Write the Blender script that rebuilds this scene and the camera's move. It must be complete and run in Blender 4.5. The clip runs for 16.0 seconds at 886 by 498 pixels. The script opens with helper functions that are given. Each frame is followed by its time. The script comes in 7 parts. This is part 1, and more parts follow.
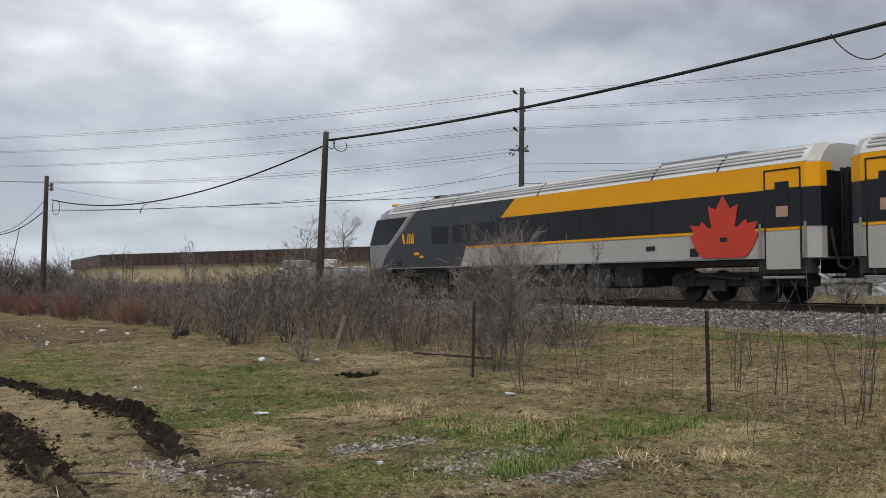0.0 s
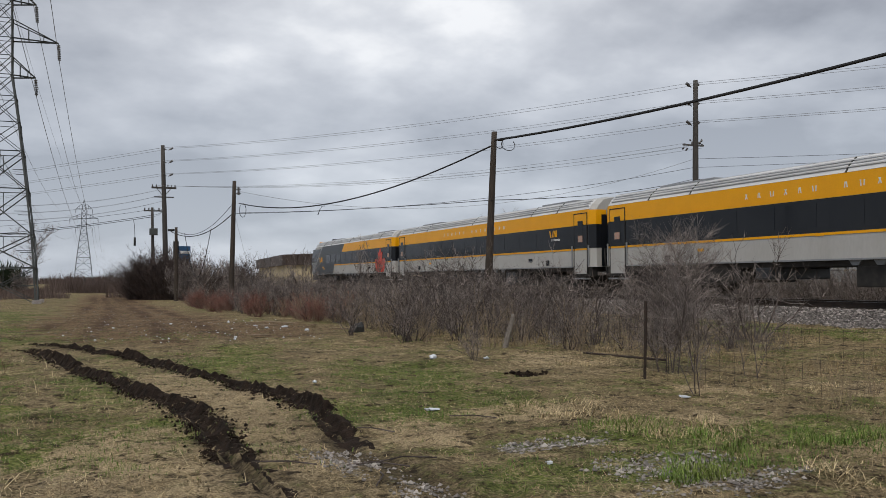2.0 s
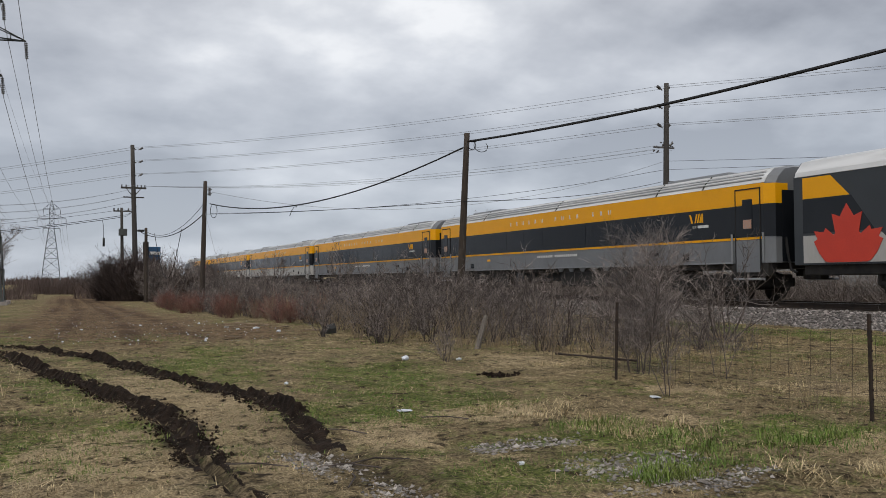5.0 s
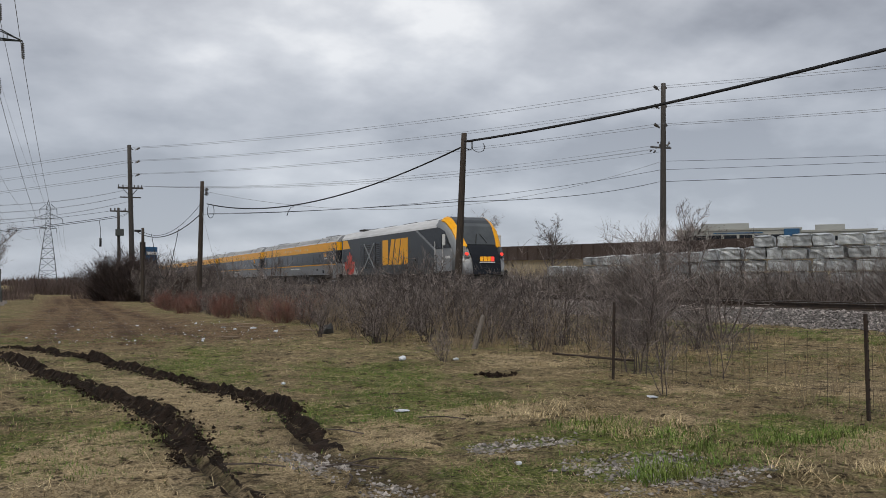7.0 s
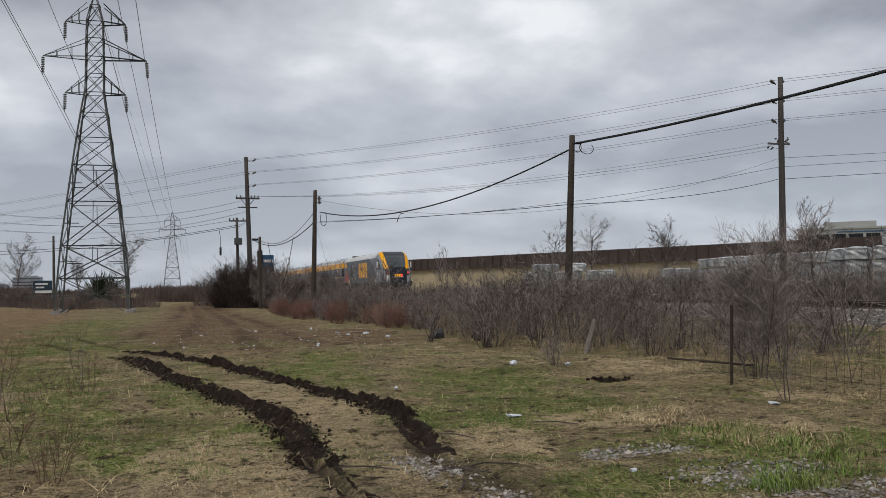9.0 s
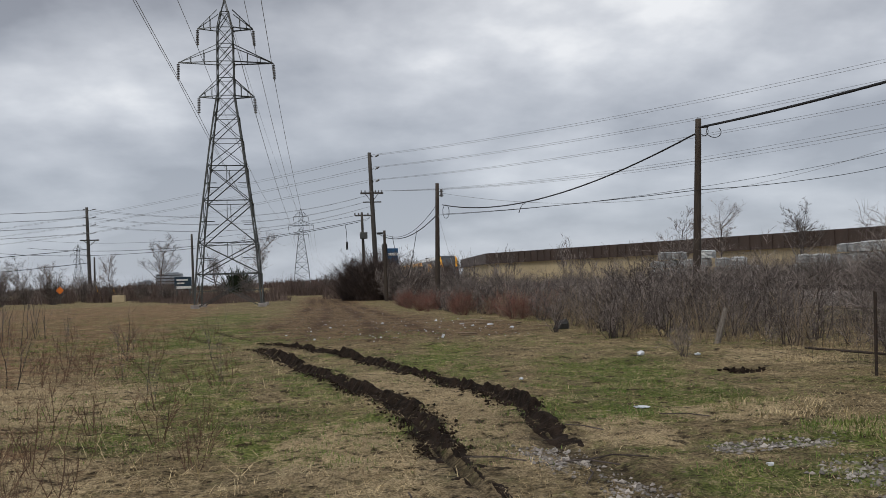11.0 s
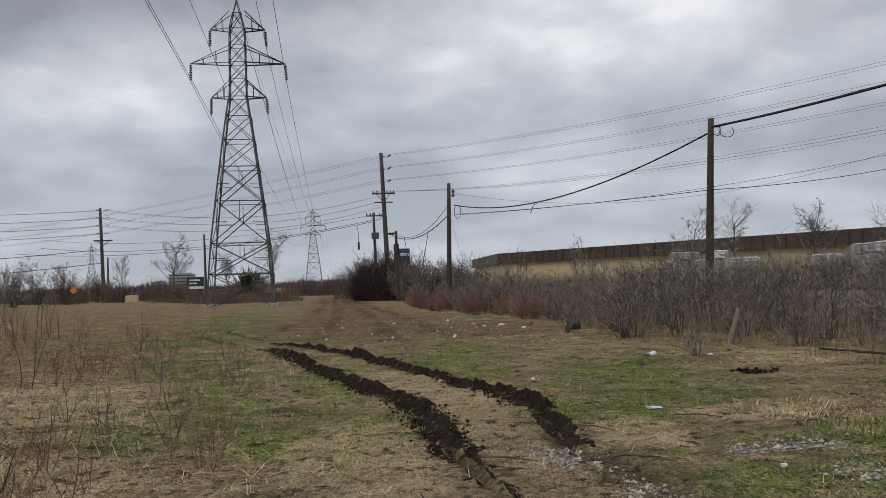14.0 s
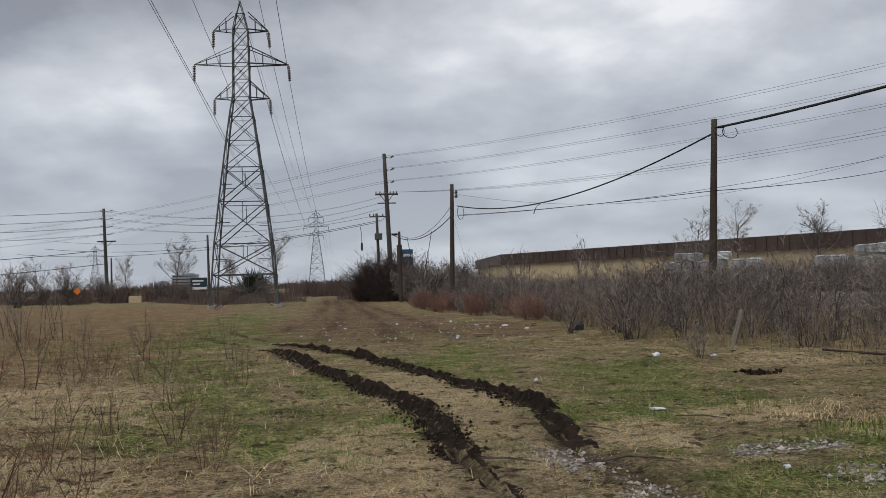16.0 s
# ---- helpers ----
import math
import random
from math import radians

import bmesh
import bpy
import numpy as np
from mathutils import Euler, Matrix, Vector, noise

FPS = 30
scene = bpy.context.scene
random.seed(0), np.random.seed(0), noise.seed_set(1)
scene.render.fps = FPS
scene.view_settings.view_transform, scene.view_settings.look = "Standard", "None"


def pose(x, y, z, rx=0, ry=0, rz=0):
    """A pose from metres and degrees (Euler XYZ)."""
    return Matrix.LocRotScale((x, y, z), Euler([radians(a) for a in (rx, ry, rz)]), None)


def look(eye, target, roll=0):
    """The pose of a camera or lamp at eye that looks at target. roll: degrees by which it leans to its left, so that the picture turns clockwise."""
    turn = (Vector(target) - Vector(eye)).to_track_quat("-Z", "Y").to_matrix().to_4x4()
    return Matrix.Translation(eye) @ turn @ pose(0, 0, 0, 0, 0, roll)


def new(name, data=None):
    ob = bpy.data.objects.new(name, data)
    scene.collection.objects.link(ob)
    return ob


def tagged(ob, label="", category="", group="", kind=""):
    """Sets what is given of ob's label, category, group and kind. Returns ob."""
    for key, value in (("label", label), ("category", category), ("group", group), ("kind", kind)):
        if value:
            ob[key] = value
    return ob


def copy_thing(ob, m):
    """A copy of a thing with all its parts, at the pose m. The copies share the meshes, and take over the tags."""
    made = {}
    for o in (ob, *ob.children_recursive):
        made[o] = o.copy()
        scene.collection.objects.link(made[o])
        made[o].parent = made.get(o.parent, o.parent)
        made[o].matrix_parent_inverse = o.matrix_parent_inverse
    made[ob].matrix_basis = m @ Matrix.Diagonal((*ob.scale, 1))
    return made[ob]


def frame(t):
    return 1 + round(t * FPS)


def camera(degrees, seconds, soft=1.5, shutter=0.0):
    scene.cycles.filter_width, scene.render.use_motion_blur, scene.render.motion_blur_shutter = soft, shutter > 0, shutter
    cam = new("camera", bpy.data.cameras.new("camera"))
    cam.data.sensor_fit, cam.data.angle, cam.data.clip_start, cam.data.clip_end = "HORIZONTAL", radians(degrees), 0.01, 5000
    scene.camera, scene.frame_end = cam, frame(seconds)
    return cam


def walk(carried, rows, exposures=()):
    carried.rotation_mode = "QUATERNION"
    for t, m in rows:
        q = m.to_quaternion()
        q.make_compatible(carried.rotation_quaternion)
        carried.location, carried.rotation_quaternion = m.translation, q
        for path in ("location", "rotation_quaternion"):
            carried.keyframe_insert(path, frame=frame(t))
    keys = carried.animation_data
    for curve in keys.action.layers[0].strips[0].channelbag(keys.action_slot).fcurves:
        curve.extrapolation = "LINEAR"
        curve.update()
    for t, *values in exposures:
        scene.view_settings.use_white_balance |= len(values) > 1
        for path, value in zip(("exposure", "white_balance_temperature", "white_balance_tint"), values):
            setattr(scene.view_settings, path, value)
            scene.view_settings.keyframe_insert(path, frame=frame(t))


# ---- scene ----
cam = camera(53.17, 16.0, soft=0.8)
EYE = (0.0, 0.0, 1.6)
# seconds, yaw, pitch, roll
PATH = [
    (0.0, -33.06, 1.97, 0.36), (0.5, -28.58, 1.97, 0.45), (1.0, -26.04, 1.99, 0.40), (1.5, -23.99, 1.96, 0.37),
    (2.0, -22.18, 1.96, 0.27), (2.5, -21.81, 1.96, 0.21), (3.0, -22.18, 1.97, 0.23), (3.5, -22.54, 1.99, 0.21),
    (4.0, -23.22, 2.02, 0.20), (6.5, -24.16, 2.03, 0.26), (7.0, -24.14, 2.03, 0.27), (7.5, -24.14, 2.04, 0.28),
    (8.0, -24.10, 2.04, 0.34), (8.5, -21.70, 2.36, 0.61), (9.0, -17.06, 2.39, 0.89), (9.5, -13.94, 2.01, 1.37),
    (10.0, -11.64, 1.92, 1.64), (12.5, -8.35, 2.03, 1.72), (13.0, -8.35, 2.03, 1.72), (14.0, -8.35, 2.03, 1.74),
    (15.0, -8.30, 2.06, 1.73), (15.5, -8.16, 2.09, 1.72), (16.0, -8.15, 2.09, 1.71),
]
walk(cam, [(t, pose(*EYE, 90 + p, r, y)) for t, y, p, r in PATH],
     exposures=[(0.0, 0.14), (1.0, 0.06), (2.0, 0.04), (4.0, 0.05), (6.5, -0.04), (9.0, -0.05), (12.5, -0.06), (16.0, -0.06)])

# ---------------------------------------------------------------- world and sun
SUN_AZ, SUN_EL = 218.0, 57.0          # degrees clockwise from +y; a veiled sun behind the camera
world = bpy.data.worlds.new("overcast_sky")
scene.world = world
world.use_nodes = True
wn, wl = world.node_tree.nodes, world.node_tree.links
wn.clear()


def wnode(kind, **props):
    n = wn.new(kind)
    for k, v in props.items():
        n.inputs[k.replace("_", " ")].default_value = v
    return n


def wmath(op, a, b):
    n = wn.new("ShaderNodeMath")
    n.operation = op
    for i, v in enumerate((a, b)):
        if v is None:
            continue
        if hasattr(v, "node"):
            wl.new(v, n.inputs[i])
        else:
            n.inputs[i].default_value = v
    return n.outputs[0]


def wramp(fac, stops):
    n = wn.new("ShaderNodeValToRGB")
    el = n.color_ramp.elements
    for i, (p, c) in enumerate(stops):
        e = el[i] if i < 2 else el.new(p)
        e.position, e.color = p, (*c, 1)
    wl.new(fac, n.inputs[0])
    return n.outputs[0]


co = wn.new("ShaderNodeTexCoord")
sep = wn.new("ShaderNodeSeparateXYZ")
wl.new(co.outputs["Generated"], sep.inputs[0])
lift = wmath("ADD", wmath("MAXIMUM", sep.outputs[2], 0.0), 0.30)
plane = wn.new("ShaderNodeCombineXYZ")
wl.new(wmath("DIVIDE", sep.outputs[0], lift), plane.inputs[0])
wl.new(wmath("DIVIDE", sep.outputs[1], lift), plane.inputs[1])


def drift(offset):
    n = wn.new("ShaderNodeVectorMath")
    n.operation = "ADD"
    wl.new(plane.outputs[0], n.inputs[0])
    n.inputs[1].default_value = offset
    return n.outputs[0]


big = wnode("ShaderNodeTexNoise", Scale=1.05, Detail=4.0, Roughness=0.5)
wl.new(drift((11.307, -25.921, 15.265)), big.inputs["Vector"])
small = wnode("ShaderNodeTexNoise", Scale=3.0, Detail=5.0, Roughness=0.55)
wl.new(drift((17.703, -14.531, -0.873)), small.inputs["Vector"])
mass = wmath("ADD", wmath("MULTIPLY", big.outputs[0], 0.74), wmath("MULTIPLY", small.outputs[0], 0.26))
clouds = wramp(mass, [(0.455, (0.27, 0.285, 0.325)), (0.645, (0.87, 0.88, 0.90)), (0.50, (0.375, 0.395, 0.44)), (0.555, (0.51, 0.53, 0.575)), (0.605, (0.67, 0.69, 0.73))])
veil = wramp(sep.outputs[2], [(0.0, (1, 1, 1)), (0.30, (0, 0, 0))])
low = wn.new("ShaderNodeMix")
low.data_type = "RGBA"
wl.new(wmath("MULTIPLY", veil, 0.6), low.inputs[0])
wl.new(clouds, low.inputs[6])
low.inputs[7].default_value = (0.53, 0.585, 0.67, 1)
sky = wn.new("ShaderNodeTexSky")
sky.sky_type, sky.sun_disc = "NISHITA", False
sky.sun_elevation, sky.sun_rotation = radians(SUN_EL), radians(SUN_AZ)
skyb = wn.new("ShaderNodeBackground")
skyb.inputs[1].default_value = 0.008
wl.new(sky.outputs[0], skyb.inputs[0])
cloudb = wn.new("ShaderNodeBackground")
cloudb.inputs[1].default_value = 1.0
wl.new(low.outputs[2], cloudb.inputs[0])
addb = wn.new("ShaderNodeAddShader")
wl.new(skyb.outputs[0], addb.inputs[0])
wl.new(cloudb.outputs[0], addb.inputs[1])
wout = wn.new("ShaderNodeOutputWorld")
wl.new(addb.outputs[0], wout.inputs[0])

sun = new("sun", bpy.data.lights.new("sun", "SUN"))
sun.data.energy, sun.data.angle, sun.data.color = 1.72, radians(28), (1.0, 0.93, 0.82)
sa, se = radians(SUN_AZ), radians(SUN_EL)
sun.matrix_world = look((math.sin(sa) * math.cos(se) * 50, math.cos(sa) * math.cos(se) * 50, math.sin(se) * 50), (0, 0, 0))


# ---------------------------------------------------------------- materials
def material(name, colour, rough=0.6, metal=0.0, second=None, scale=8.0, detail=5.0, bump=0.0, bump_scale=40.0,
             fleck=0.0, island=0.0, objects=0.0, spec=0.5, stretch=None, coat=0.0):
    """A surface: two colours mixed by noise, fine flecks, bump, and a change of brightness from piece to piece."""
    m = bpy.data.materials.new(name)
    m.use_nodes = True
    n, l = m.node_tree.nodes, m.node_tree.links
    b = n["Principled BSDF"]
    b.inputs["Roughness"].default_value, b.inputs["Metallic"].default_value = rough, metal
    b.inputs["Specular IOR Level"].default_value = spec
    b.inputs["Coat Weight"].default_value = coat
    tc = n.new("ShaderNodeTexCoord")
    vec = tc.outputs["Object"]
    if stretch:
        mp = n.new("ShaderNodeMapping")
        mp.inputs["Scale"].default_value = stretch
        l.new(vec, mp.inputs[0])
        vec = mp.outputs[0]
    no = n.new("ShaderNodeTexNoise")
    no.inputs["Scale"].default_value, no.inputs["Detail"].default_value = scale, detail
    l.new(vec, no.inputs["Vector"])
    mix = n.new("ShaderNodeMix")
    mix.data_type = "RGBA"
    second = second or tuple(c * 0.8 for c in colour)
    mix.inputs[6].default_value, mix.inputs[7].default_value = (*colour, 1), (*second, 1)
    rm = n.new("ShaderNodeMapRange")
    rm.inputs[1].default_value, rm.inputs[2].default_value = 0.35, 0.65
    l.new(no.outputs[0], rm.inputs[0])
    l.new(rm.outputs[0], mix.inputs[0])
    out = mix.outputs[2]
    val = None
    if fleck:
        f = n.new("ShaderNodeTexNoise")
        f.inputs["Scale"].default_value, f.inputs["Detail"].default_value = scale * 14, 3
        l.new(vec, f.inputs["Vector"])
        r = n.new("ShaderNodeMapRange")
        r.inputs[1].default_value, r.inputs[2].default_value = 0.3, 0.7
        r.inputs[3].default_value, r.inputs[4].default_value = 1 - fleck, 1 + fleck
        l.new(f.outputs[0], r.inputs[0])
        val = r.outputs[0]
    for amount, node, socket in ((island, "ShaderNodeNewGeometry", "Random Per Island"), (objects, "ShaderNodeObjectInfo", "Random")):
        if amount:
            g = n.new(node)
            r = n.new("ShaderNodeMapRange")
            r.inputs[3].default_value, r.inputs[4].default_value = 1 - amount, 1 + amount
            l.new(g.outputs[socket], r.inputs[0])
            if val is None:
                val = r.outputs[0]
            else:
                mu = n.new("ShaderNodeMath")
                mu.operation = "MULTIPLY"
                l.new(val, mu.inputs[0])
                l.new(r.outputs[0], mu.inputs[1])
                val = mu.outputs[0]
    if val is not None:
        hs = n.new("ShaderNodeHueSaturation")
        l.new(val, hs.inputs["Value"])
        l.new(out, hs.inputs["Color"])
        out = hs.outputs[0]
    l.new(out, b.inputs["Base Color"])
    if bump:
        bn = n.new("ShaderNodeTexNoise")
        bn.inputs["Scale"].default_value, bn.inputs["Detail"].default_value = bump_scale, 4
        l.new(vec, bn.inputs["Vector"])
        bu = n.new("ShaderNodeBump")
        bu.inputs["Strength"].default_value, bu.inputs["Distance"].default_value = bump, 0.02
        l.new(bn.outputs[0], bu.inputs["Height"])
        l.new(bu.outputs[0], b.inputs["Normal"])
    return m


M = dict(
    rail=material("weathered_rail_steel", (0.034, 0.026, 0.021), 0.75, 0.2, (0.055, 0.038, 0.028), 5, bump=0.2),
    railhead=material("polished_rail_head", (0.35, 0.33, 0.31), 0.35, 0.9, (0.22, 0.20, 0.18), 3),
    tie=material("creosoted_timber", (0.07, 0.055, 0.045), 0.9, 0, (0.12, 0.10, 0.085), 6, bump=0.5, objects=0.25, stretch=(1, 6, 6)),
    stone=material("ballast_stone", (0.29, 0.265, 0.25), 0.9, 0, (0.19, 0.17, 0.163), 3, island=0.80, bump=0.3),
    gravel=material("pale_gravel", (0.34, 0.315, 0.29), 0.9, 0, (0.19, 0.17, 0.155), 4, island=0.55),
    soil=material("dark_wet_soil", (0.011, 0.008, 0.006), 0.9, 0, (0.030, 0.021, 0.016), 7, bump=0.9, fleck=0.5, island=0.3, spec=0.08),
    straw=material("dry_straw", (0.55, 0.45, 0.275), 0.85, 0, (0.39, 0.305, 0.175), 1.1, island=0.65, spec=0.2),
    thatch=material("old_brown_grass", (0.36, 0.275, 0.155), 0.9, 0, (0.24, 0.175, 0.098), 0.9, island=0.7, spec=0.2),
    green=material("spring_grass", (0.100, 0.195, 0.032), 0.75, 0, (0.165, 0.205, 0.052), 1.2, island=0.6, spec=0.25),
    bark=material("grey_brown_bark", (0.125, 0.104, 0.096), 0.9, 0, (0.055, 0.045, 0.041), 6, bump=0.4, objects=0.25, spec=0.2),
    twig=material("bare_twigs", (0.265, 0.230, 0.215), 0.9, 0, (0.085, 0.070, 0.065), 3, island=0.6, objects=0.2, spec=0.2),
    redtwig=material("red_osier_twigs", (0.215, 0.098, 0.078), 0.85, 0, (0.185, 0.130, 0.108), 2, island=0.4, objects=0.2, spec=0.2),
    paletwig=material("pale_dead_stalks", (0.30, 0.24, 0.17), 0.9, 0, (0.19, 0.145, 0.10), 2, island=0.4, spec=0.2),
    darktwig=material("dark_dense_twigs", (0.105, 0.082, 0.076), 0.9, 0, (0.065, 0.051, 0.048), 2, island=0.4, objects=0.15, spec=0.2),
    far=material("distant_bare_wood", (0.165, 0.125, 0.110), 0.95, 0, (0.095, 0.072, 0.066), 0.05, island=0.4, spec=0.1),
    conifer=material("dark_conifer", (0.018, 0.03, 0.016), 0.9, 0, (0.03, 0.04, 0.02), 2, island=0.4, spec=0.2),
    pole=material("weathered_pole_timber", (0.058, 0.043, 0.032), 0.85, 0, (0.034, 0.026, 0.021), 5, bump=0.5, stretch=(8, 8, 0.6), fleck=0.2),
    greypole=material("silvered_pole_timber", (0.072, 0.066, 0.061), 0.85, 0, (0.045, 0.041, 0.038), 5, bump=0.4, stretch=(8, 8, 0.6), fleck=0.15),
    oldwood=material("grey_split_post", (0.26, 0.235, 0.21), 0.9, 0, (0.15, 0.13, 0.11), 7, bump=0.8, stretch=(6, 6, 0.8), fleck=0.2),
    galv=material("dull_galvanised_steel", (0.085, 0.095, 0.092), 0.65, 0.3, (0.075, 0.08, 0.08), 3, fleck=0.1),
    cable=material("black_cable_sheath", (0.012, 0.012, 0.013), 0.7, 0),
    wire=material("aluminium_conductor", (0.24, 0.25, 0.27), 0.6, 0.2),
    ceramic=material("grey_insulator", (0.10, 0.095, 0.095), 0.35, 0),
    rust=material("rusted_fence_steel", (0.030, 0.024, 0.022), 0.85, 0.2, (0.06, 0.038, 0.028), 12, bump=0.3),
    fencewire=material("rusty_fence_wire", (0.07, 0.055, 0.045), 0.85, 0.2),
    yellow=material("golden_yellow_paint", (0.90, 0.415, 0.004), 0.34, 0, (0.86, 0.39, 0.004), 1.5, spec=0.28, fleck=0.03),
    dark=material("charcoal_gloss_paint", (0.010, 0.012, 0.016), 0.20, 0, (0.013, 0.015, 0.019), 1.2, spec=0.28),
    slate=material("slate_grey_paint", (0.036, 0.042, 0.048), 0.36, 0, (0.031, 0.036, 0.042), 1.2, fleck=0.05),
    carwhite=material("pale_grey_car_paint", (0.47, 0.465, 0.45), 0.42, 0, (0.42, 0.41, 0.39), 1.0, fleck=0.04, stretch=(1, 1, 0.3)),
    carsteel=material("steel_grey_car_paint", (0.185, 0.195, 0.21), 0.42, 0, (0.16, 0.168, 0.18), 1.0, fleck=0.04, stretch=(1, 1, 0.3)),
    silver=material("silver_grey_paint", (0.27, 0.282, 0.295), 0.35, 0.1, (0.23, 0.242, 0.255), 1.0),
    roof=material("brushed_roof_metal", (0.70, 0.71, 0.72), 0.5, 0.1, (0.54, 0.55, 0.56), 1.3, stretch=(3, 0.3, 1)),
    under=material("grimy_underframe", (0.022, 0.021, 0.020), 0.75, 0.1, (0.045, 0.040, 0.035), 4, bump=0.3),
    steel=material("worn_wheel_steel", (0.045, 0.040, 0.037), 0.5, 0.6, (0.05, 0.045, 0.04), 6),
    glass=material("dark_tinted_glass", (0.009, 0.011, 0.015), 0.14, 0, (0.012, 0.014, 0.018), 1, spec=0.25),
    # base colour lightened to stand in for sky reflected in the windscreen
    screen=material("cab_windscreen_glass", (0.075, 0.085, 0.090), 0.06, 0, (0.055, 0.062, 0.068), 1.5, spec=0.6),
    rubber=material("black_rubber", (0.014, 0.014, 0.015), 0.8),
    red=material("signal_red_paint", (0.62, 0.052, 0.025), 0.4, 0, (0.57, 0.045, 0.022), 1.5, fleck=0.03),
    white=material("white_paint", (0.75, 0.75, 0.74), 0.5),
    amber=material("amber_notice", (0.55, 0.24, 0.14), 0.5, 0, (0.35, 0.33, 0.30), 20),
    weed=material("brown_weed_stem", (0.155, 0.095, 0.064), 0.9, 0, (0.09, 0.058, 0.042), 3, island=0.4, objects=0.3, spec=0.2),
    brown=material("brown_ribbed_fascia", (0.058, 0.038, 0.030), 0.6, 0, (0.045, 0.030, 0.025), 0.3),
    beige=material("cream_block_wall", (0.50, 0.415, 0.27), 0.85, 0, (0.43, 0.355, 0.23), 0.15, fleck=0.08),
    wrap=material("white_plastic_wrap", (0.45, 0.48, 0.50), 0.28, 0, (0.20, 0.215, 0.225), 1.3, bump=0.7, bump_scale=16, objects=0.30, fleck=0.15),
    # bluish distance haze is put into this wall colour
    haze=material("hazy_far_concrete", (0.27, 0.30, 0.35), 0.9, 0, (0.22, 0.25, 0.295), 0.1),
    concrete=material("pale_concrete_panel", (0.36, 0.37, 0.355), 0.85, 0, (0.30, 0.31, 0.295), 0.1),
    blue=material("blue_panel", (0.02, 0.10, 0.22), 0.4, 0, (0.02, 0.08, 0.18), 1),
    navy=material("navy_sign_face", (0.012, 0.035, 0.06), 0.4),
    orange=material("orange_sign_sheet", (0.75, 0.19, 0.015), 0.5),
    litter=material("white_plastic_litter", (0.72, 0.75, 0.80), 0.4, 0, (0.5, 0.54, 0.6), 14, bump=0.6),
    blackbag=material("black_tyre_rubber", (0.015, 0.016, 0.016), 0.5, 0, (0.03, 0.03, 0.03), 10, bump=0.4),
    board=material("splintered_board", (0.30, 0.22, 0.15), 0.9, 0, (0.2, 0.15, 0.10), 8),
)


# ---------------------------------------------------------------- mesh helpers
def mesh_of(bm, name, mat, smooth=False):
    me = bpy.data.meshes.new(name)
    bm.to_mesh(me)
    bm.free()
    me.materials.append(M[mat])
    if smooth:
        me.polygons.foreach_set("use_smooth", [True] * len(me.polygons))
    return me


def part(name, bm, mat, parent, label="", smooth=False, at=None):
    ob = new(name, mesh_of(bm, name, mat, smooth))
    ob.parent = parent
    if at is not None:
        ob.matrix_basis = at
    if label:
        ob["label"] = label
    return ob


def share(name, me, parent, m, label=""):
    ob = new(name, me)
    ob.parent, ob.matrix_basis = parent, m
    if label:
        ob["label"] = label
    return ob


def thing(name, m, label, category, group="", kind=""):
    ob = new(name)
    ob.empty_display_size = 0.3
    ob.matrix_basis = m
    return tagged(ob, label, category, group, kind)


def solo(name, bm, mat, m, label, category, group="", kind="", smooth=False):
    ob = new(name, mesh_of(bm, name, mat, smooth))
    ob.matrix_basis = m
    return tagged(ob, label, category, group, kind)


def raw(name, verts, faces, mat, smooth=False):
    me = bpy.data.meshes.new(name)
    me.from_pydata(verts, [], faces)
    me.materials.append(M[mat])
    if smooth:
        me.polygons.foreach_set("use_smooth", [True] * len(me.polygons))
    return me


def fast_tris(name, verts, mat):
    """A mesh of loose triangles from an array (n, 3, 3)."""
    v = np.asarray(verts, dtype=np.float32)
    n = len(v)
    me = bpy.data.meshes.new(name)
    me.vertices.add(3 * n)
    me.vertices.foreach_set("co", v.reshape(-1))
    me.loops.add(3 * n)
    me.loops.foreach_set("vertex_index", np.arange(3 * n, dtype=np.int32))
    me.polygons.add(n)
    me.polygons.foreach_set("loop_start", np.arange(0, 3 * n, 3, dtype=np.int32))
    me.update(calc_edges=True)
    me.materials.append(M[mat])
    return me


def box(bm, c, s, bevel=0.0, m=None):
    r = bmesh.ops.create_cube(bm, size=1.0, matrix=Matrix.Translation(c) @ Matrix.Diagonal((*s, 1)))
    vs = r["verts"]
    if bevel:
        es = list({e for v in vs for e in v.link_edges})
        b = bmesh.ops.bevel(bm, geom=es, offset=bevel, segments=2, affect="EDGES", profile=0.6)
        vs = list({v for f in b["faces"] for v in f.verts} | {v for v in vs if v.is_valid})
    if m is not None:
        bmesh.ops.transform(bm, matrix=m, verts=vs)
    return bm


def boxes(*specs, bevel=0.0):
    bm = bmesh.new()
    for c, s in specs:
        box(bm, c, s, bevel)
    return bm


def rod(bm, a, b, r, r2=None, n=8, caps=True):
    a, b = Vector(a), Vector(b)
    d = b - a
    m = Matrix.Translation((a + b) / 2) @ d.to_track_quat("Z", "Y").to_matrix().to_4x4()
    bmesh.ops.create_cone(bm, cap_ends=caps, segments=n, radius1=r, radius2=r if r2 is None else r2, depth=d.length, matrix=m)
    return bm


def rods(*specs, n=8):
    bm = bmesh.new()
    for s in specs:
        rod(bm, *s, n=n)
    return bm


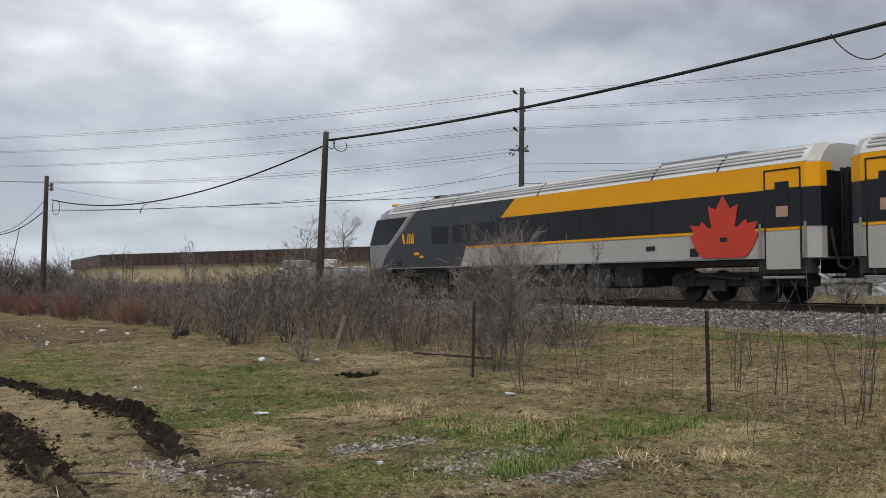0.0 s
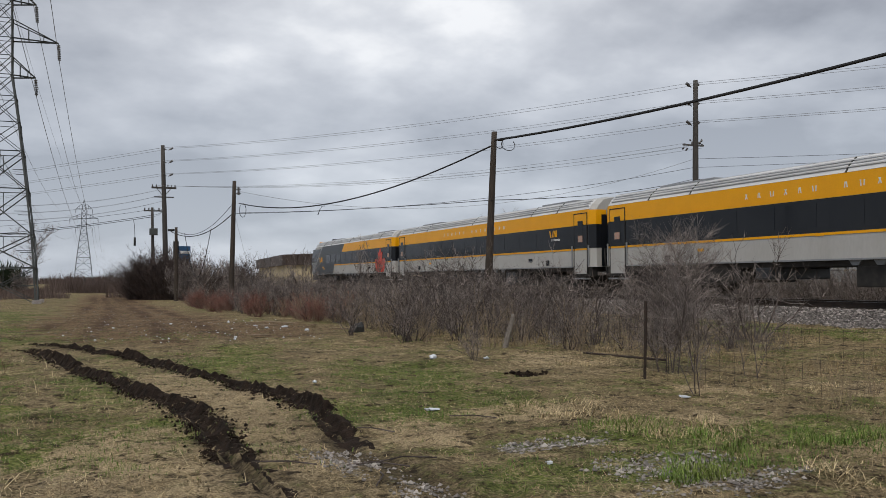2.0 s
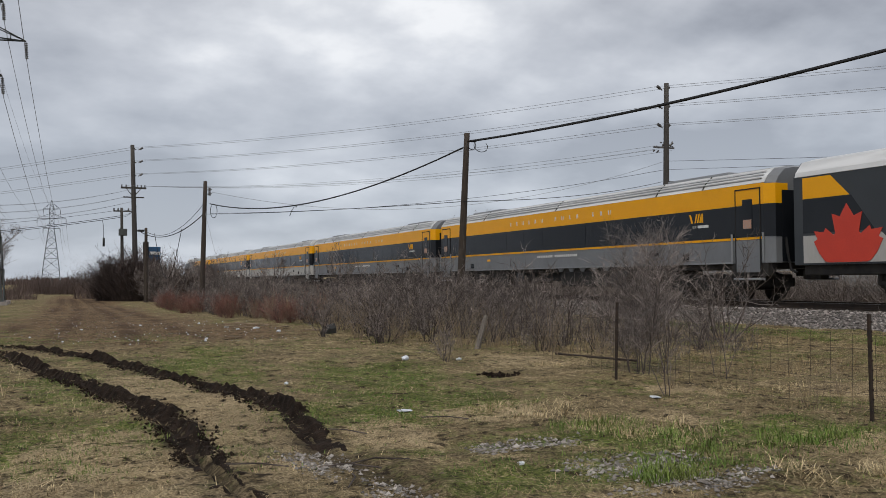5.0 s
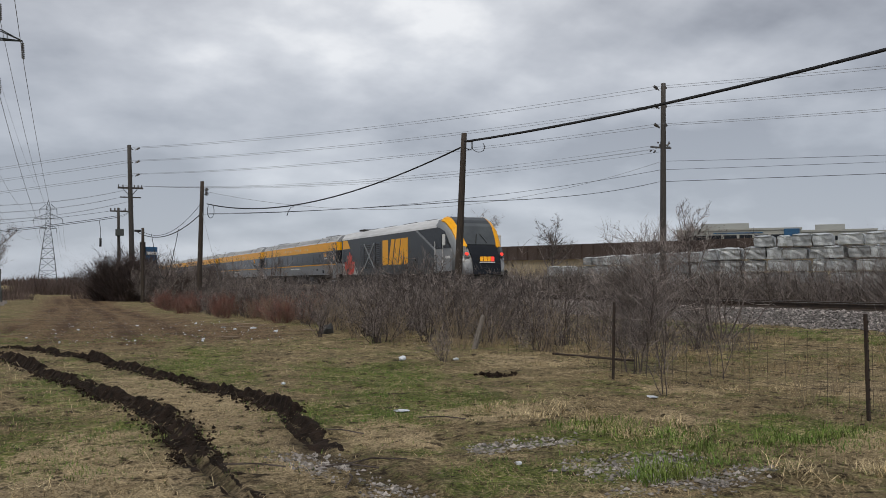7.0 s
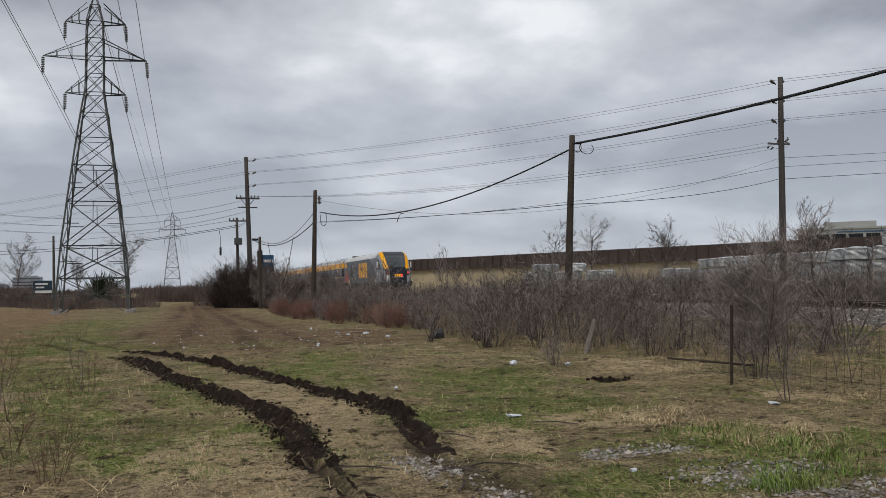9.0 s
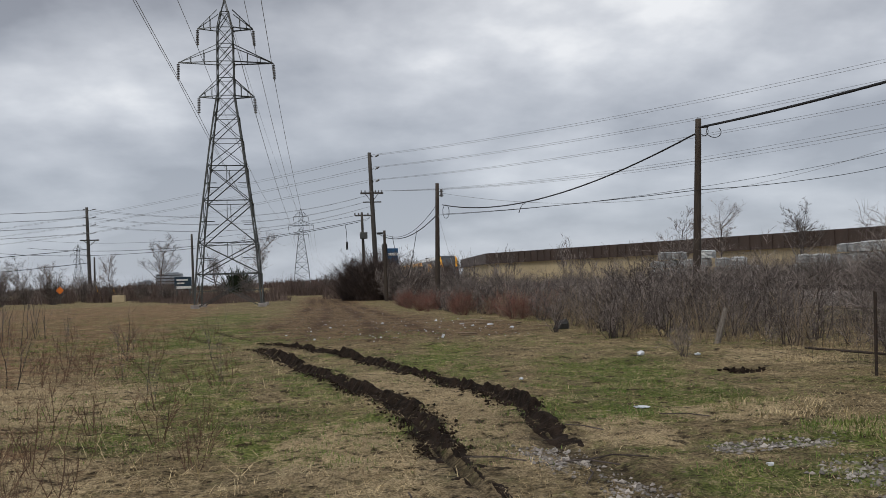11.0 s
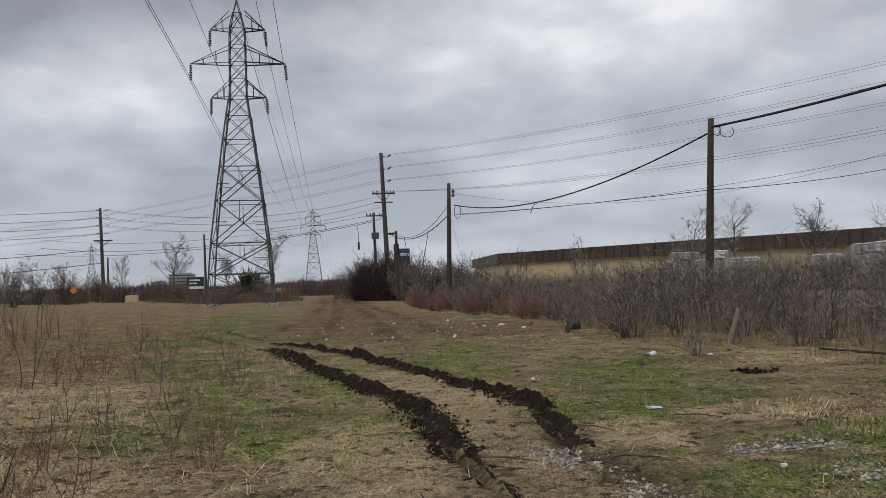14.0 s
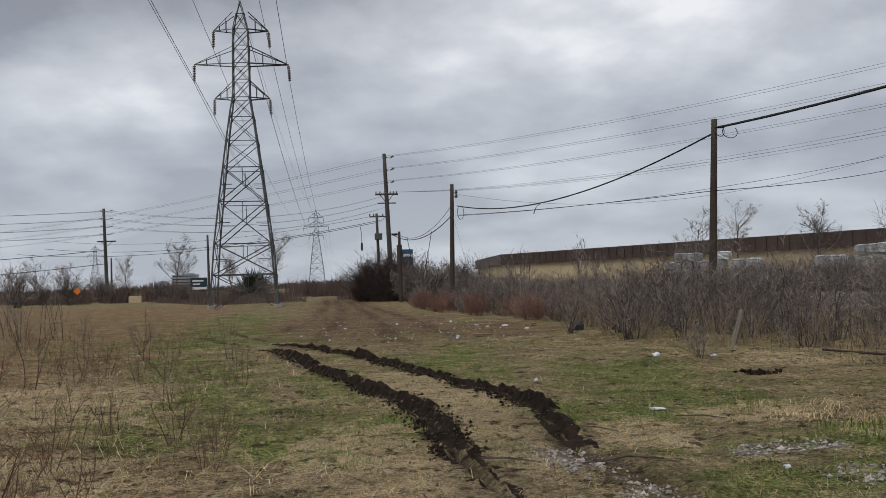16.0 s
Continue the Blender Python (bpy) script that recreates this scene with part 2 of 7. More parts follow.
def bar(bm, a, b, w):
    """An angle section between two points: two thin flanges."""
    a, b = Vector(a), Vector(b)
    d = (b - a).normalized()
    u = d.cross(Vector((0.3, 0.2, 1) if abs(d.z) < 0.95 else (1, 0.2, 0))).normalized()
    v = d.cross(u)
    for p, q in ((u, v), (v, u)):
        t = 0.12 * w
        vs = [bm.verts.new(e + p * i * w + q * j * t) for e in (a, b) for i, j in ((0, 0), (1, 0), (1, 1), (0, 1))]
        for f in ((0, 1, 5, 4), (1, 2, 6, 5), (2, 3, 7, 6), (3, 0, 4, 7), (3, 2, 1, 0), (4, 5, 6, 7)):
            bm.faces.new([vs[i] for i in f])


def prism(poly, x0, x1):
    """A slab: the outline poly of (y, z) from x0 to x1."""
    bm = bmesh.new()
    a = [bm.verts.new((x0, y, z)) for y, z in poly]
    b = [bm.verts.new((x1, y, z)) for y, z in poly]
    bm.faces.new(a)
    bm.faces.new(b[::-1])
    for i in range(len(poly)):
        j = (i + 1) % len(poly)
        bm.faces.new((a[j], a[i], b[i], b[j]))
    bmesh.ops.recalc_face_normals(bm, faces=bm.faces)
    return bm


def loft(bm, rings, cap=True, closed=True):
    rs = [[bm.verts.new(p) for p in ring] for ring in rings]
    n = len(rs[0])
    for a, b in zip(rs, rs[1:]):
        for i in range(n if closed else n - 1):
            j = (i + 1) % n
            bm.faces.new((a[i], a[j], b[j], b[i]))
    if cap:
        bm.faces.new(rs[0][::-1])
        bm.faces.new(rs[-1])
    bmesh.ops.recalc_face_normals(bm, faces=bm.faces)
    return bm


def tube_points(pts, r, n=6):
    """A round tube along points."""
    bm = bmesh.new()
    pts = [Vector(p) for p in pts]
    rings = []
    for i, p in enumerate(pts):
        d = (pts[min(i + 1, len(pts) - 1)] - pts[max(i - 1, 0)]).normalized()
        u = d.cross(Vector((0, 0, 1)) if abs(d.z) < 0.9 else Vector((1, 0, 0))).normalized()
        v = d.cross(u)
        rings.append([p + r * (math.cos(2 * math.pi * k / n) * u + math.sin(2 * math.pi * k / n) * v) for k in range(n)])
    return loft(bm, rings)


def sagging(a, b, sag, n=24):
    a, b = Vector(a), Vector(b)
    return [a.lerp(b, k / n) - Vector((0, 0, sag * 4 * (k / n) * (1 - k / n))) for k in range(n + 1)]


def polar(az, r, z=0.0):
    return Vector((r * math.sin(radians(az)), r * math.cos(radians(az)), z))


def height(el, r):
    return EYE[2] + r * math.tan(radians(el))


# ---------------------------------------------------------------- plan of the ground
RAIL_Z, TRACK_X = 0.88, 21.6
RUT_A = [(-1.25, 22.6), (-1.0, 22.0), (0.0, 17.4), (0.4, 15.3), (0.7, 13.4), (1.1, 12.1), (1.3, 10.3), (1.3, 9.0), (1.3, 8.0), (1.3, 7.0), (1.35, 5.6)]
RUT_B = [(-1.0, 24.9), (-0.7, 24.2), (0.3, 21.3), (1.2, 18.7), (1.7, 16.3), (2.2, 14.2), (2.5, 12.0), (2.6, 10.6), (2.55, 9.5), (2.5, 8.2)]
RUT_C = [(2.5, 9.5), (2.4, 8.1), (2.5, 7.1), (2.6, 6.0), (2.9, 4.5)]
FAINT_A = [(-3.9, 30.2), (-3.0, 27.4), (-1.9, 24.3)]
FAINT_B = [(-3.2, 33.0), (-2.2, 29.0), (-1.4, 25.9)]
# centre, radii
GREEN = [(0.0, 9.9, 0.9, 1.0), (1.65, 8.8, 0.3, 0.7), (3.2, 10.2, 0.8, 0.9), (5.3, 7.9, 0.9, 0.55), (6.9, 7.0, 1.3, 0.8), (4.8, 6.3, 1.0, 0.5),
         (3.5, 6.4, 0.6, 0.4), (4.9, 10.9, 0.9, 1.2), (4.4, 11.6, 0.8, 1.5), (-2.0, 11.5, 1.6, 1.8), (0.2, 14.5, 0.5, 2.0), (2.6, 17.0, 0.8, 2.0),
         (5.2, 14.5, 1.0, 1.4), (-2.6, 19.0, 1.0, 3.0), (0.5, 27.0, 3.5, 2.2), (3.4, 20.0, 0.6, 1.6), (16.4, 15.0, 0.6, 7.0), (-3.4, 33.0, 3.0, 4.0), (-5.0, 27.0, 3.0, 3.5), (-9.0, 44.0, 7.0, 9.0), (-4.0, 40.0, 2.0, 6.0),
         (-1.6, 13.6, 0.8, 1.6), (0.7, 10.0, 0.5, 1.0), (0.25, 8.7, 0.5, 0.6)]
STRAW = [(2.15, 11.6, 0.35, 1.3), (1.6, 14.0, 0.35, 1.5), (0.6, 8.9, 0.45, 1.0),
         (6.1, 8.2, 0.7, 0.45), (4.9, 9.6, 0.6, 0.5), (0.35, 7.8, 0.55, 1.4), (1.9, 10.6, 0.38, 2.2), (2.0, 8.2, 0.4, 1.1), (0.9, 5.9, 0.6, 0.8), (1.0, 13.6, 0.3, 1.6), (8.6, 10.6, 0.5, 0.6),
         (11.0, 9.0, 0.9, 0.8), (7.4, 6.3, 0.8, 0.4), (-4.0, 13.0, 1.6, 2.5), (-3.0, 8.0, 1.2, 1.2), (8.6, 15.2, 0.6, 1.2), (3.3, 8.9, 0.4, 0.6)]
GRAVEL = [(4.50, 6.25, 0.45, 0.40), (4.2, 7.60, 0.55, 0.20), (2.2, 7.6, 0.25, 0.55), (4.6, 5.6, 0.5, 0.25), (2.4, 6.3, 0.2, 0.5)]
MUD = [(2.8, 6.8, 0.22, 0.9), (5.0, 5.4, 0.5, 0.2), (1.35, 7.3, 0.28, 0.7), (7.05, 13.3, 0.20, 0.12)]
DIRT = [(1.8, 36.0, 3.2, 10.0), (2.2, 29.0, 3.0, 3.5), (4.8, 27.0, 1.8, 2.5), (2.0, 52.0, 2.4, 16.0), (2.4, 80.0, 2.2, 25.0), (6.0, 31.0, 1.6, 3.0)]
RNG = np.random.default_rng(7)
LATTICE = RNG.random((64, 64))


def vnoise(x, y):
    """Smooth value noise of period 64."""
    xi, yi = np.floor(x).astype(int), np.floor(y).astype(int)
    fx, fy = x - xi, y - yi
    fx, fy = fx * fx * (3 - 2 * fx), fy * fy * (3 - 2 * fy)
    g = lambda i, j: LATTICE[(xi + i) % 64, (yi + j) % 64]
    return (g(0, 0) * (1 - fx) + g(1, 0) * fx) * (1 - fy) + (g(0, 1) * (1 - fx) + g(1, 1) * fx) * fy


def fbm(x, y, octaves=4):
    s, a, t = 0.0, 1.0, 0.0
    for o in range(octaves):
        s = s + a * vnoise(x * 2 ** o + 17.3 * o, y * 2 ** o + 5.1 * o)
        t, a = t + a, a * 0.5
    return s / t


def to_line(x, y, line):
    """Distance from points to a polyline, and how far along it they lie."""
    best, along = np.full(np.shape(x), 1e9), np.zeros(np.shape(x))
    n = len(line) - 1
    for i, ((ax, ay), (bx, by)) in enumerate(zip(line, line[1:])):
        dx, dy = bx - ax, by - ay
        k = np.clip(((x - ax) * dx + (y - ay) * dy) / (dx * dx + dy * dy), 0, 1)
        d = np.hypot(x - ax - k * dx, y - ay - k * dy)
        along = np.where(d < best, (i + k) / n, along)
        best = np.minimum(best, d)
    return best, along


def patches(x, y, spots, ragged=0.5):
    wob = (fbm(x * 1.7, y * 1.7, 4) - 0.5) * 2 * ragged
    m = np.zeros(np.shape(x))
    for cx, cy, rx, ry in spots:
        m = np.maximum(m, 1 - np.hypot((x - cx) / rx, (y - cy) / ry) / 1.6 + wob * 0.8)
    return np.clip(m * 2.2, 0, 1)


def rut_depth(x, y):
    """Depth of the wheel ruts and the rim of thrown-up soil."""
    g, rim = np.zeros(np.shape(x)), np.zeros(np.shape(x))
    for line, wide, deep in ((RUT_A, 0.14, 0.10), (RUT_B, 0.13, 0.09), (RUT_C, 0.22, 0.04), (FAINT_A, 0.09, 0.06), (FAINT_B, 0.09, 0.06)):
        d, s = to_line(x, y, line)
        d = d + (fbm(x * 3.1, y * 3.1, 3) - 0.5) * 0.10
        wide = wide * (1.1 - 0.5 * s)
        fade = np.clip(np.minimum(s * 9, (1 - s) * 5.5) + 0.12, 0, 1)
        g = np.maximum(g, deep * fade * np.clip(1.15 - (d / wide) ** 2, 0, 1))
        rim = np.maximum(rim, fade * (deep / 0.10) * np.exp(-((d - wide - 0.05) / 0.07) ** 2))
    return g, rim * np.clip((fbm(x * 5.3, y * 5.3, 3) - 0.38) * 5, 0, 1)


def ground_z(x, y):
    x, y = np.asarray(x, float), np.asarray(y, float)
    near = np.clip(1 - np.hypot(x, y) / 140, 0, 1) * np.clip((36 - y) / 14, 0.2, 1)
    z = ((fbm(x * 0.35, y * 0.35, 3) - 0.5) * 0.16 + (fbm(x * 2.2, y * 2.2, 3) - 0.5) * 0.10 + (fbm(x * 4.1 + 9, y * 4.1, 2) - 0.5) * 0.05) * near
    bank = np.clip((x - 11.5) / 6.5, 0, 1)
    z = z + 0.32 * bank * bank * (3 - 2 * bank)
    d = np.abs(x - TRACK_X)
    bed = np.clip((3.5 - d) / 1.2, 0, 1)
    z = z * (1 - bed * 0.8) + bed * (RAIL_Z - 0.20 - 0.32 * 0.2) + np.where((d > 2.2) & (d < 3.7), (fbm(x * 6, y * 6, 2) - 0.5) * 0.06, 0)
    g, rim = rut_depth(x, y)
    hole = np.clip(1.2 - np.hypot((x - 7.05) / 0.32, (y - 13.3) / 0.25), 0, 1)
    churned = patches(x, y, DIRT, 0.6) * np.clip((y - 18) / 6, 0, 1)
    return z - g + 0.025 * rim - 0.14 * hole + churned * (fbm(x * 1.1, y * 1.1, 4) - 0.5) * 0.07


def axis(spans):
    out = []
    for a, b, step in spans:
        out += list(np.arange(a, b - 1e-6, step))
    return np.array(out + [spans[-1][1]])


def grow(a, b, first, ratio):
    out, s, p = [], first, a
    while p < b:
        out.append(p)
        p, s = p + s, s * ratio
    return out + [b]


def build_ground():
    xs = np.concatenate([-np.array(grow(13.0, 2500, 0.3, 1.16))[::-1][:-1], axis([(-13, -6, 0.22), (-6, 9, 0.10), (9, 17.8, 0.2), (17.8, 25.6, 0.11)])[:-1], grow(25.6, 2500, 0.3, 1.16)])
    ys = np.concatenate([-np.array(grow(-3.0, 2500, 0.5, 1.2))[::-1][:-1], axis([(3.0, 16, 0.10), (16, 34, 0.18), (34, 60, 0.4)])[:-1], grow(60, 2500, 0.8, 1.14)])
    X, Y = np.meshgrid(xs, ys)
    Z = ground_z(X, Y)
    nx, ny = len(xs), len(ys)
    me = bpy.data.meshes.new("ground")
    me.vertices.add(nx * ny)
    me.vertices.foreach_set("co", np.stack([X, Y, Z], -1).astype(np.float32).reshape(-1))
    i = np.arange(nx * ny).reshape(ny, nx)
    q = np.stack([i[:-1, :-1], i[:-1, 1:], i[1:, 1:], i[1:, :-1]], -1).reshape(-1, 4)
    me.loops.add(q.size)
    me.loops.foreach_set("vertex_index", q.reshape(-1).astype(np.int32))
    me.polygons.add(len(q))
    me.polygons.foreach_set("loop_start", np.arange(0, q.size, 4, dtype=np.int32))
    me.polygons.foreach_set("use_smooth", np.ones(len(q), dtype=bool))
    me.update(calc_edges=True)
    g, rim = rut_depth(X, Y)
    soil = np.clip(np.maximum(np.maximum(g * 22, rim * 1.1), patches(X, Y, MUD, 0.9) * 0.45), 0, 1)
    soil = soil * np.clip(0.62 + (Y - 6.5) * 0.12, 0.62, 1) 
    d = np.abs(X - TRACK_X)
    stones = np.clip((3.75 + (fbm(X * 2, Y * 2, 3) - 0.5) * 0.5 - d) * 4, 0, 1)
    weedy = np.clip((-0.6 - X - 0.06 * Y + (fbm(X * 0.6, Y * 0.6, 3) - 0.5) * 4) * 0.4, 0, 1) * (Y < 90)
    tracks = np.zeros(np.shape(X))
    for off in (-2.6, -0.9, 0.9, 2.4):
        line = [(1.0 + off * 1.2, 24.0), (1.6 + off, 34.0), (2.0 + off * 0.8, 46.0), (2.2 + off * 0.6, 62.0), (2.4 + off * 0.5, 90.0)]
        tracks = np.maximum(tracks, np.clip(1.3 - to_line(X, Y, line)[0] / 0.35, 0, 1))
    for name, v in (("soil", soil), ("weedy", weedy), ("tracks", tracks * np.clip((fbm(X * 0.9, Y * 0.5, 3) - 0.3) * 3, 0, 1)), ("greens", patches(X, Y, GREEN)), ("straws", patches(X, Y, STRAW)),
                    ("gravels", patches(X, Y, GRAVEL, 0.7)), ("dirt", patches(X, Y, DIRT, 0.6)), ("ballast", stones)):
        me.attributes.new(name, "FLOAT", "POINT").data.foreach_set("value", v.astype(np.float32).reshape(-1))
    me.materials.append(ground_material())
    ob = new("ground", me)
    return tagged(ob, "rough field of matted dry grass, mud and gravel", "ground", kind="structure")


def ground_material():
    m = bpy.data.materials.new("field_ground")
    m.use_nodes = True
    n, l = m.node_tree.nodes, m.node_tree.links
    b = n["Principled BSDF"]
    b.inputs["Roughness"].default_value, b.inputs["Specular IOR Level"].default_value = 0.95, 0.15
    tc = n.new("ShaderNodeTexCoord")

    def tex(scale, detail=6):
        t = n.new("ShaderNodeTexNoise")
        t.inputs["Scale"].default_value, t.inputs["Detail"].default_value, t.inputs["Roughness"].default_value = scale, detail, 0.62
        l.new(tc.outputs["Object"], t.inputs["Vector"])
        return t.outputs[0]

    def ramp(f, a, c):
        r = n.new("ShaderNodeMapRange")
        r.inputs[1].default_value, r.inputs[2].default_value = a, c
        l.new(f, r.inputs[0])
        return r.outputs[0]

    def mix(f, a, c):
        x = n.new("ShaderNodeMix")
        x.data_type = "RGBA"
        l.new(f, x.inputs[0])
        for i, v in ((6, a), (7, c)):
            if hasattr(v, "node"):
                l.new(v, x.inputs[i])
            else:
                x.inputs[i].default_value = (*v, 1)
        return x.outputs[2]

    def attr(name):
        a = n.new("ShaderNodeAttribute")
        a.attribute_name = name
        return a.outputs["Fac"]

    def times(a, c):
        x = n.new("ShaderNodeMath")
        x.operation = "MULTIPLY"
        l.new(a, x.inputs[0])
        if hasattr(c, "node"):
            l.new(c, x.inputs[1])
        else:
            x.inputs[1].default_value = c
        return x.outputs[0]

    def plus(*terms):
        out = None
        for f, k in terms:
            t = times(f, k)
            if out is None:
                out = t
            else:
                x = n.new("ShaderNodeMath")
                x.operation = "ADD"
                l.new(out, x.inputs[0])
                l.new(t, x.inputs[1])
                out = x.outputs[0]
        return out

    fine, knot, mid, wide = tex(46), tex(13.0, 8), tex(3.0, 9), tex(0.4, 4)
    fine2, mid2 = tex(27), tex(1.7, 9)
    thatch = mix(ramp(fine, 0.40, 0.60), (0.056, 0.042, 0.023), (0.300, 0.232, 0.128))
    thatch = mix(ramp(knot, 0.40, 0.62), thatch, mix(ramp(fine2, 0.40, 0.60), (0.130, 0.098, 0.054), (0.47, 0.37, 0.210)))
    grass = mix(ramp(fine2, 0.39, 0.61), (0.046, 0.062, 0.013), (0.195, 0.225, 0.062))
    pale = mix(ramp(fine, 0.39, 0.61), (0.19, 0.142, 0.078), (0.60, 0.475, 0.295))
    earth = mix(ramp(knot, 0.40, 0.60), (0.066, 0.043, 0.026), mix(ramp(fine2, 0.42, 0.60), (0.165, 0.105, 0.058), (0.41, 0.285, 0.165)))
    c = mix(ramp(plus((mid, 0.55), (knot, 0.45), (wide, 0.45), (attr("greens"), 0.13), (attr("weedy"), -0.06)), 0.725, 0.845), thatch, grass)
    mats = mix(ramp(fine2, 0.38, 0.62), (0.075, 0.040, 0.022), (0.34, 0.205, 0.115))
    c = mix(times(ramp(plus((tex(2.1, 9), 0.6), (knot, 0.4), (attr("weedy"), 0.08)), 0.525, 0.60), attr("weedy")), c, mats)
    c = mix(ramp(plus((mid2, 0.5), (knot, 0.6), (fine, 0.2), (attr("straws"), 0.15)), 0.67, 0.795), c, pale)
    c = mix(ramp(plus((mid, 0.5), (knot, 0.45), (attr("dirt"), 0.25)), 0.56, 0.69), c, earth)
    c = mix(ramp(plus((mid, 0.35), (knot, 0.6), (attr("gravels"), 0.13)), 0.57, 0.68), c, mix(ramp(fine, 0.4, 0.6), (0.10, 0.088, 0.078), (0.36, 0.34, 0.32)))
    # dark gaps between tussocks: bare earth, with their shade put into the colour
    c = mix(ramp(plus((tex(5.5, 8), 0.8), (fine, 0.2)), 0.54, 0.605), c, mix(fine2, (0.020, 0.015, 0.009), (0.075, 0.054, 0.030)))
    c = mix(ramp(plus((tex(4.3, 8), 0.75), (fine2, 0.25)), 0.575, 0.66), c, mix(ramp(fine, 0.4, 0.6), (0.17, 0.12, 0.065), (0.50, 0.39, 0.235)))
    c = mix(times(attr("tracks"), attr("dirt")), c, mix(ramp(knot, 0.36, 0.64), (0.042, 0.027, 0.017), (0.135, 0.086, 0.053)))
    # broad noise scales the ground's brightness down and up
    mottle = n.new("ShaderNodeMapRange")
    mottle.inputs[1].default_value, mottle.inputs[2].default_value = 0.36, 0.62
    mottle.inputs[3].default_value, mottle.inputs[4].default_value = 0.58, 1.34
    l.new(plus((tex(0.75, 6), 0.55), (mid2, 0.30), (tex(7.0, 5), 0.15)), mottle.inputs[0])
    tone = n.new("ShaderNodeHueSaturation")
    l.new(mottle.outputs[0], tone.inputs["Value"])
    l.new(c, tone.inputs["Color"])
    c = tone.outputs[0]
    c = mix(attr("soil"), c, mix(ramp(fine, 0.35, 0.7), (0.010, 0.007, 0.005), (0.030, 0.021, 0.016)))
    c = mix(attr("ballast"), c, mix(ramp(tex(22, 3), 0.38, 0.62), (0.040, 0.036, 0.033), (0.26, 0.24, 0.23)))
    l.new(c, b.inputs["Base Color"])
    bu = n.new("ShaderNodeBump")
    bu.inputs["Strength"].default_value, bu.inputs["Distance"].default_value = 1.0, 0.10
    l.new(plus((knot, 0.8), (fine, 0.35)), bu.inputs["Height"])
    l.new(bu.outputs[0], b.inputs["Normal"])
    return m


build_ground()


# ---------------------------------------------------------------- railway
def build_track():
    track = thing("railway_track", pose(TRACK_X, 0, RAIL_Z), "single railway track of rusty steel rails on a stone ballast bed", "railway", kind="structure")
    prof = [(-0.075, -0.172), (0.075, -0.172), (0.075, -0.160), (0.012, -0.140), (0.010, -0.045), (0.036, -0.036), (0.036, -0.006), (0.030, 0.0), (-0.030, 0.0), (-0.036, -0.006), (-0.036, -0.036), (-0.010, -0.045), (-0.012, -0.140), (-0.075, -0.160)]
    for x in (-0.755, 0.755):
        rail = part("rail", loft(bmesh.new(), [[(x + px, y, pz) for px, pz in prof] for y in (-250, 0, 250, 900)]), "rail", track)
        part("rail_head", boxes(((x, 325, 0.002), (0.056, 1150, 0.006))), "railhead", rail, "worn bright rail head")
    bm = boxes(((0, 0, -0.26), (2.6, 0.23, 0.17)), bevel=0.012)
    tie = mesh_of(bm, "tie", "tie")
    rng = random.Random(3)
    for k in range(170):
        share("tie", tie, track, pose(rng.uniform(-0.03, 0.03), 4 + 0.58 * k, rng.uniform(-0.01, 0.006), 0, 0, rng.uniform(-0.8, 0.8)))
    return track


build_track()


def stones(name, n, place, size, mat, label, category, seed):
    """Loose angular stones, each a distorted octahedron, strewn by place(rng, n) -> x, y."""
    rng = np.random.default_rng(seed)
    x, y = place(rng, n)
    n = len(x)
    z = ground_z(x, y)
    s = size * (0.4 + 1.25 * rng.random(n) ** 1.7)
    o = np.array([(1, 0, 0), (0, 1, 0), (-1, 0, 0), (0, -1, 0), (0, 0, 1), (0, 0, -1)], float)
    f = np.array([(0, 1, 4), (1, 2, 4), (2, 3, 4), (3, 0, 4), (1, 0, 5), (2, 1, 5), (3, 2, 5), (0, 3, 5)])
    v = o[None] * rng.uniform(0.55, 1.25, (n, 6, 1)) + rng.uniform(-0.25, 0.25, (n, 6, 3))
    a = rng.uniform(0, 2 * math.pi, n)
    c, sn = np.cos(a)[:, None], np.sin(a)[:, None]
    v = np.stack([v[..., 0] * c - v[..., 1] * sn, v[..., 0] * sn + v[..., 1] * c, v[..., 2] * 0.75], -1) * s[:, None, None] * 0.5
    v += np.stack([x, y, z + s * 0.12], -1)[:, None]
    me = bpy.data.meshes.new(name)
    me.from_pydata(v.reshape(-1, 3).tolist(), [], (f[None] + 6 * np.arange(n)[:, None, None]).reshape(-1, 3).tolist())
    me.materials.append(M[mat])
    return tagged(new(name, me), label, category, kind="stuff")


def on_bank(rng, n):
    y = 5 + 50 * rng.random(n) ** 1.5
    x = TRACK_X - 3.85 + 2.2 * rng.random(n) + (rng.random(n) < 0.25) * rng.random(n) * 2.4
    return x, y


stones("ballast_stones", 18000, on_bank, 0.072, "stone", "angular grey crushed stone heaped beside the track", "gravel", 11)


# ---------------------------------------------------------------- train
SIDE = 1.55                       # half the width of a car
BODY = 12.57                      # half the length of a car body


def section(w, top, low, inset=0.0):
    """Cross-section of a car: sides, curved shoulders, flat roof; z above the rail."""
    w = w - inset
    return [(-w, low), (-w, 3.62), (-w * 0.985, 3.72), (-w * 0.90, 3.92), (-w * 0.72, top - 0.09), (-w * 0.40, top - 0.01), (0, top),
            (w * 0.40, top - 0.01), (w * 0.72, top - 0.09), (w * 0.90, 3.92), (w * 0.985, 3.72), (w, 3.62), (w, low)]


def slab(poly, side, out=0.012, inner=0.02):
    """A panel on a car's side: poly of (y, z)."""
    return prism(poly, side * (SIDE - inner), side * (SIDE + out))


def rect(y0, y1, z0, z1):
    return [(y0, z0), (y1, z0), (y1, z1), (y0, z1)]


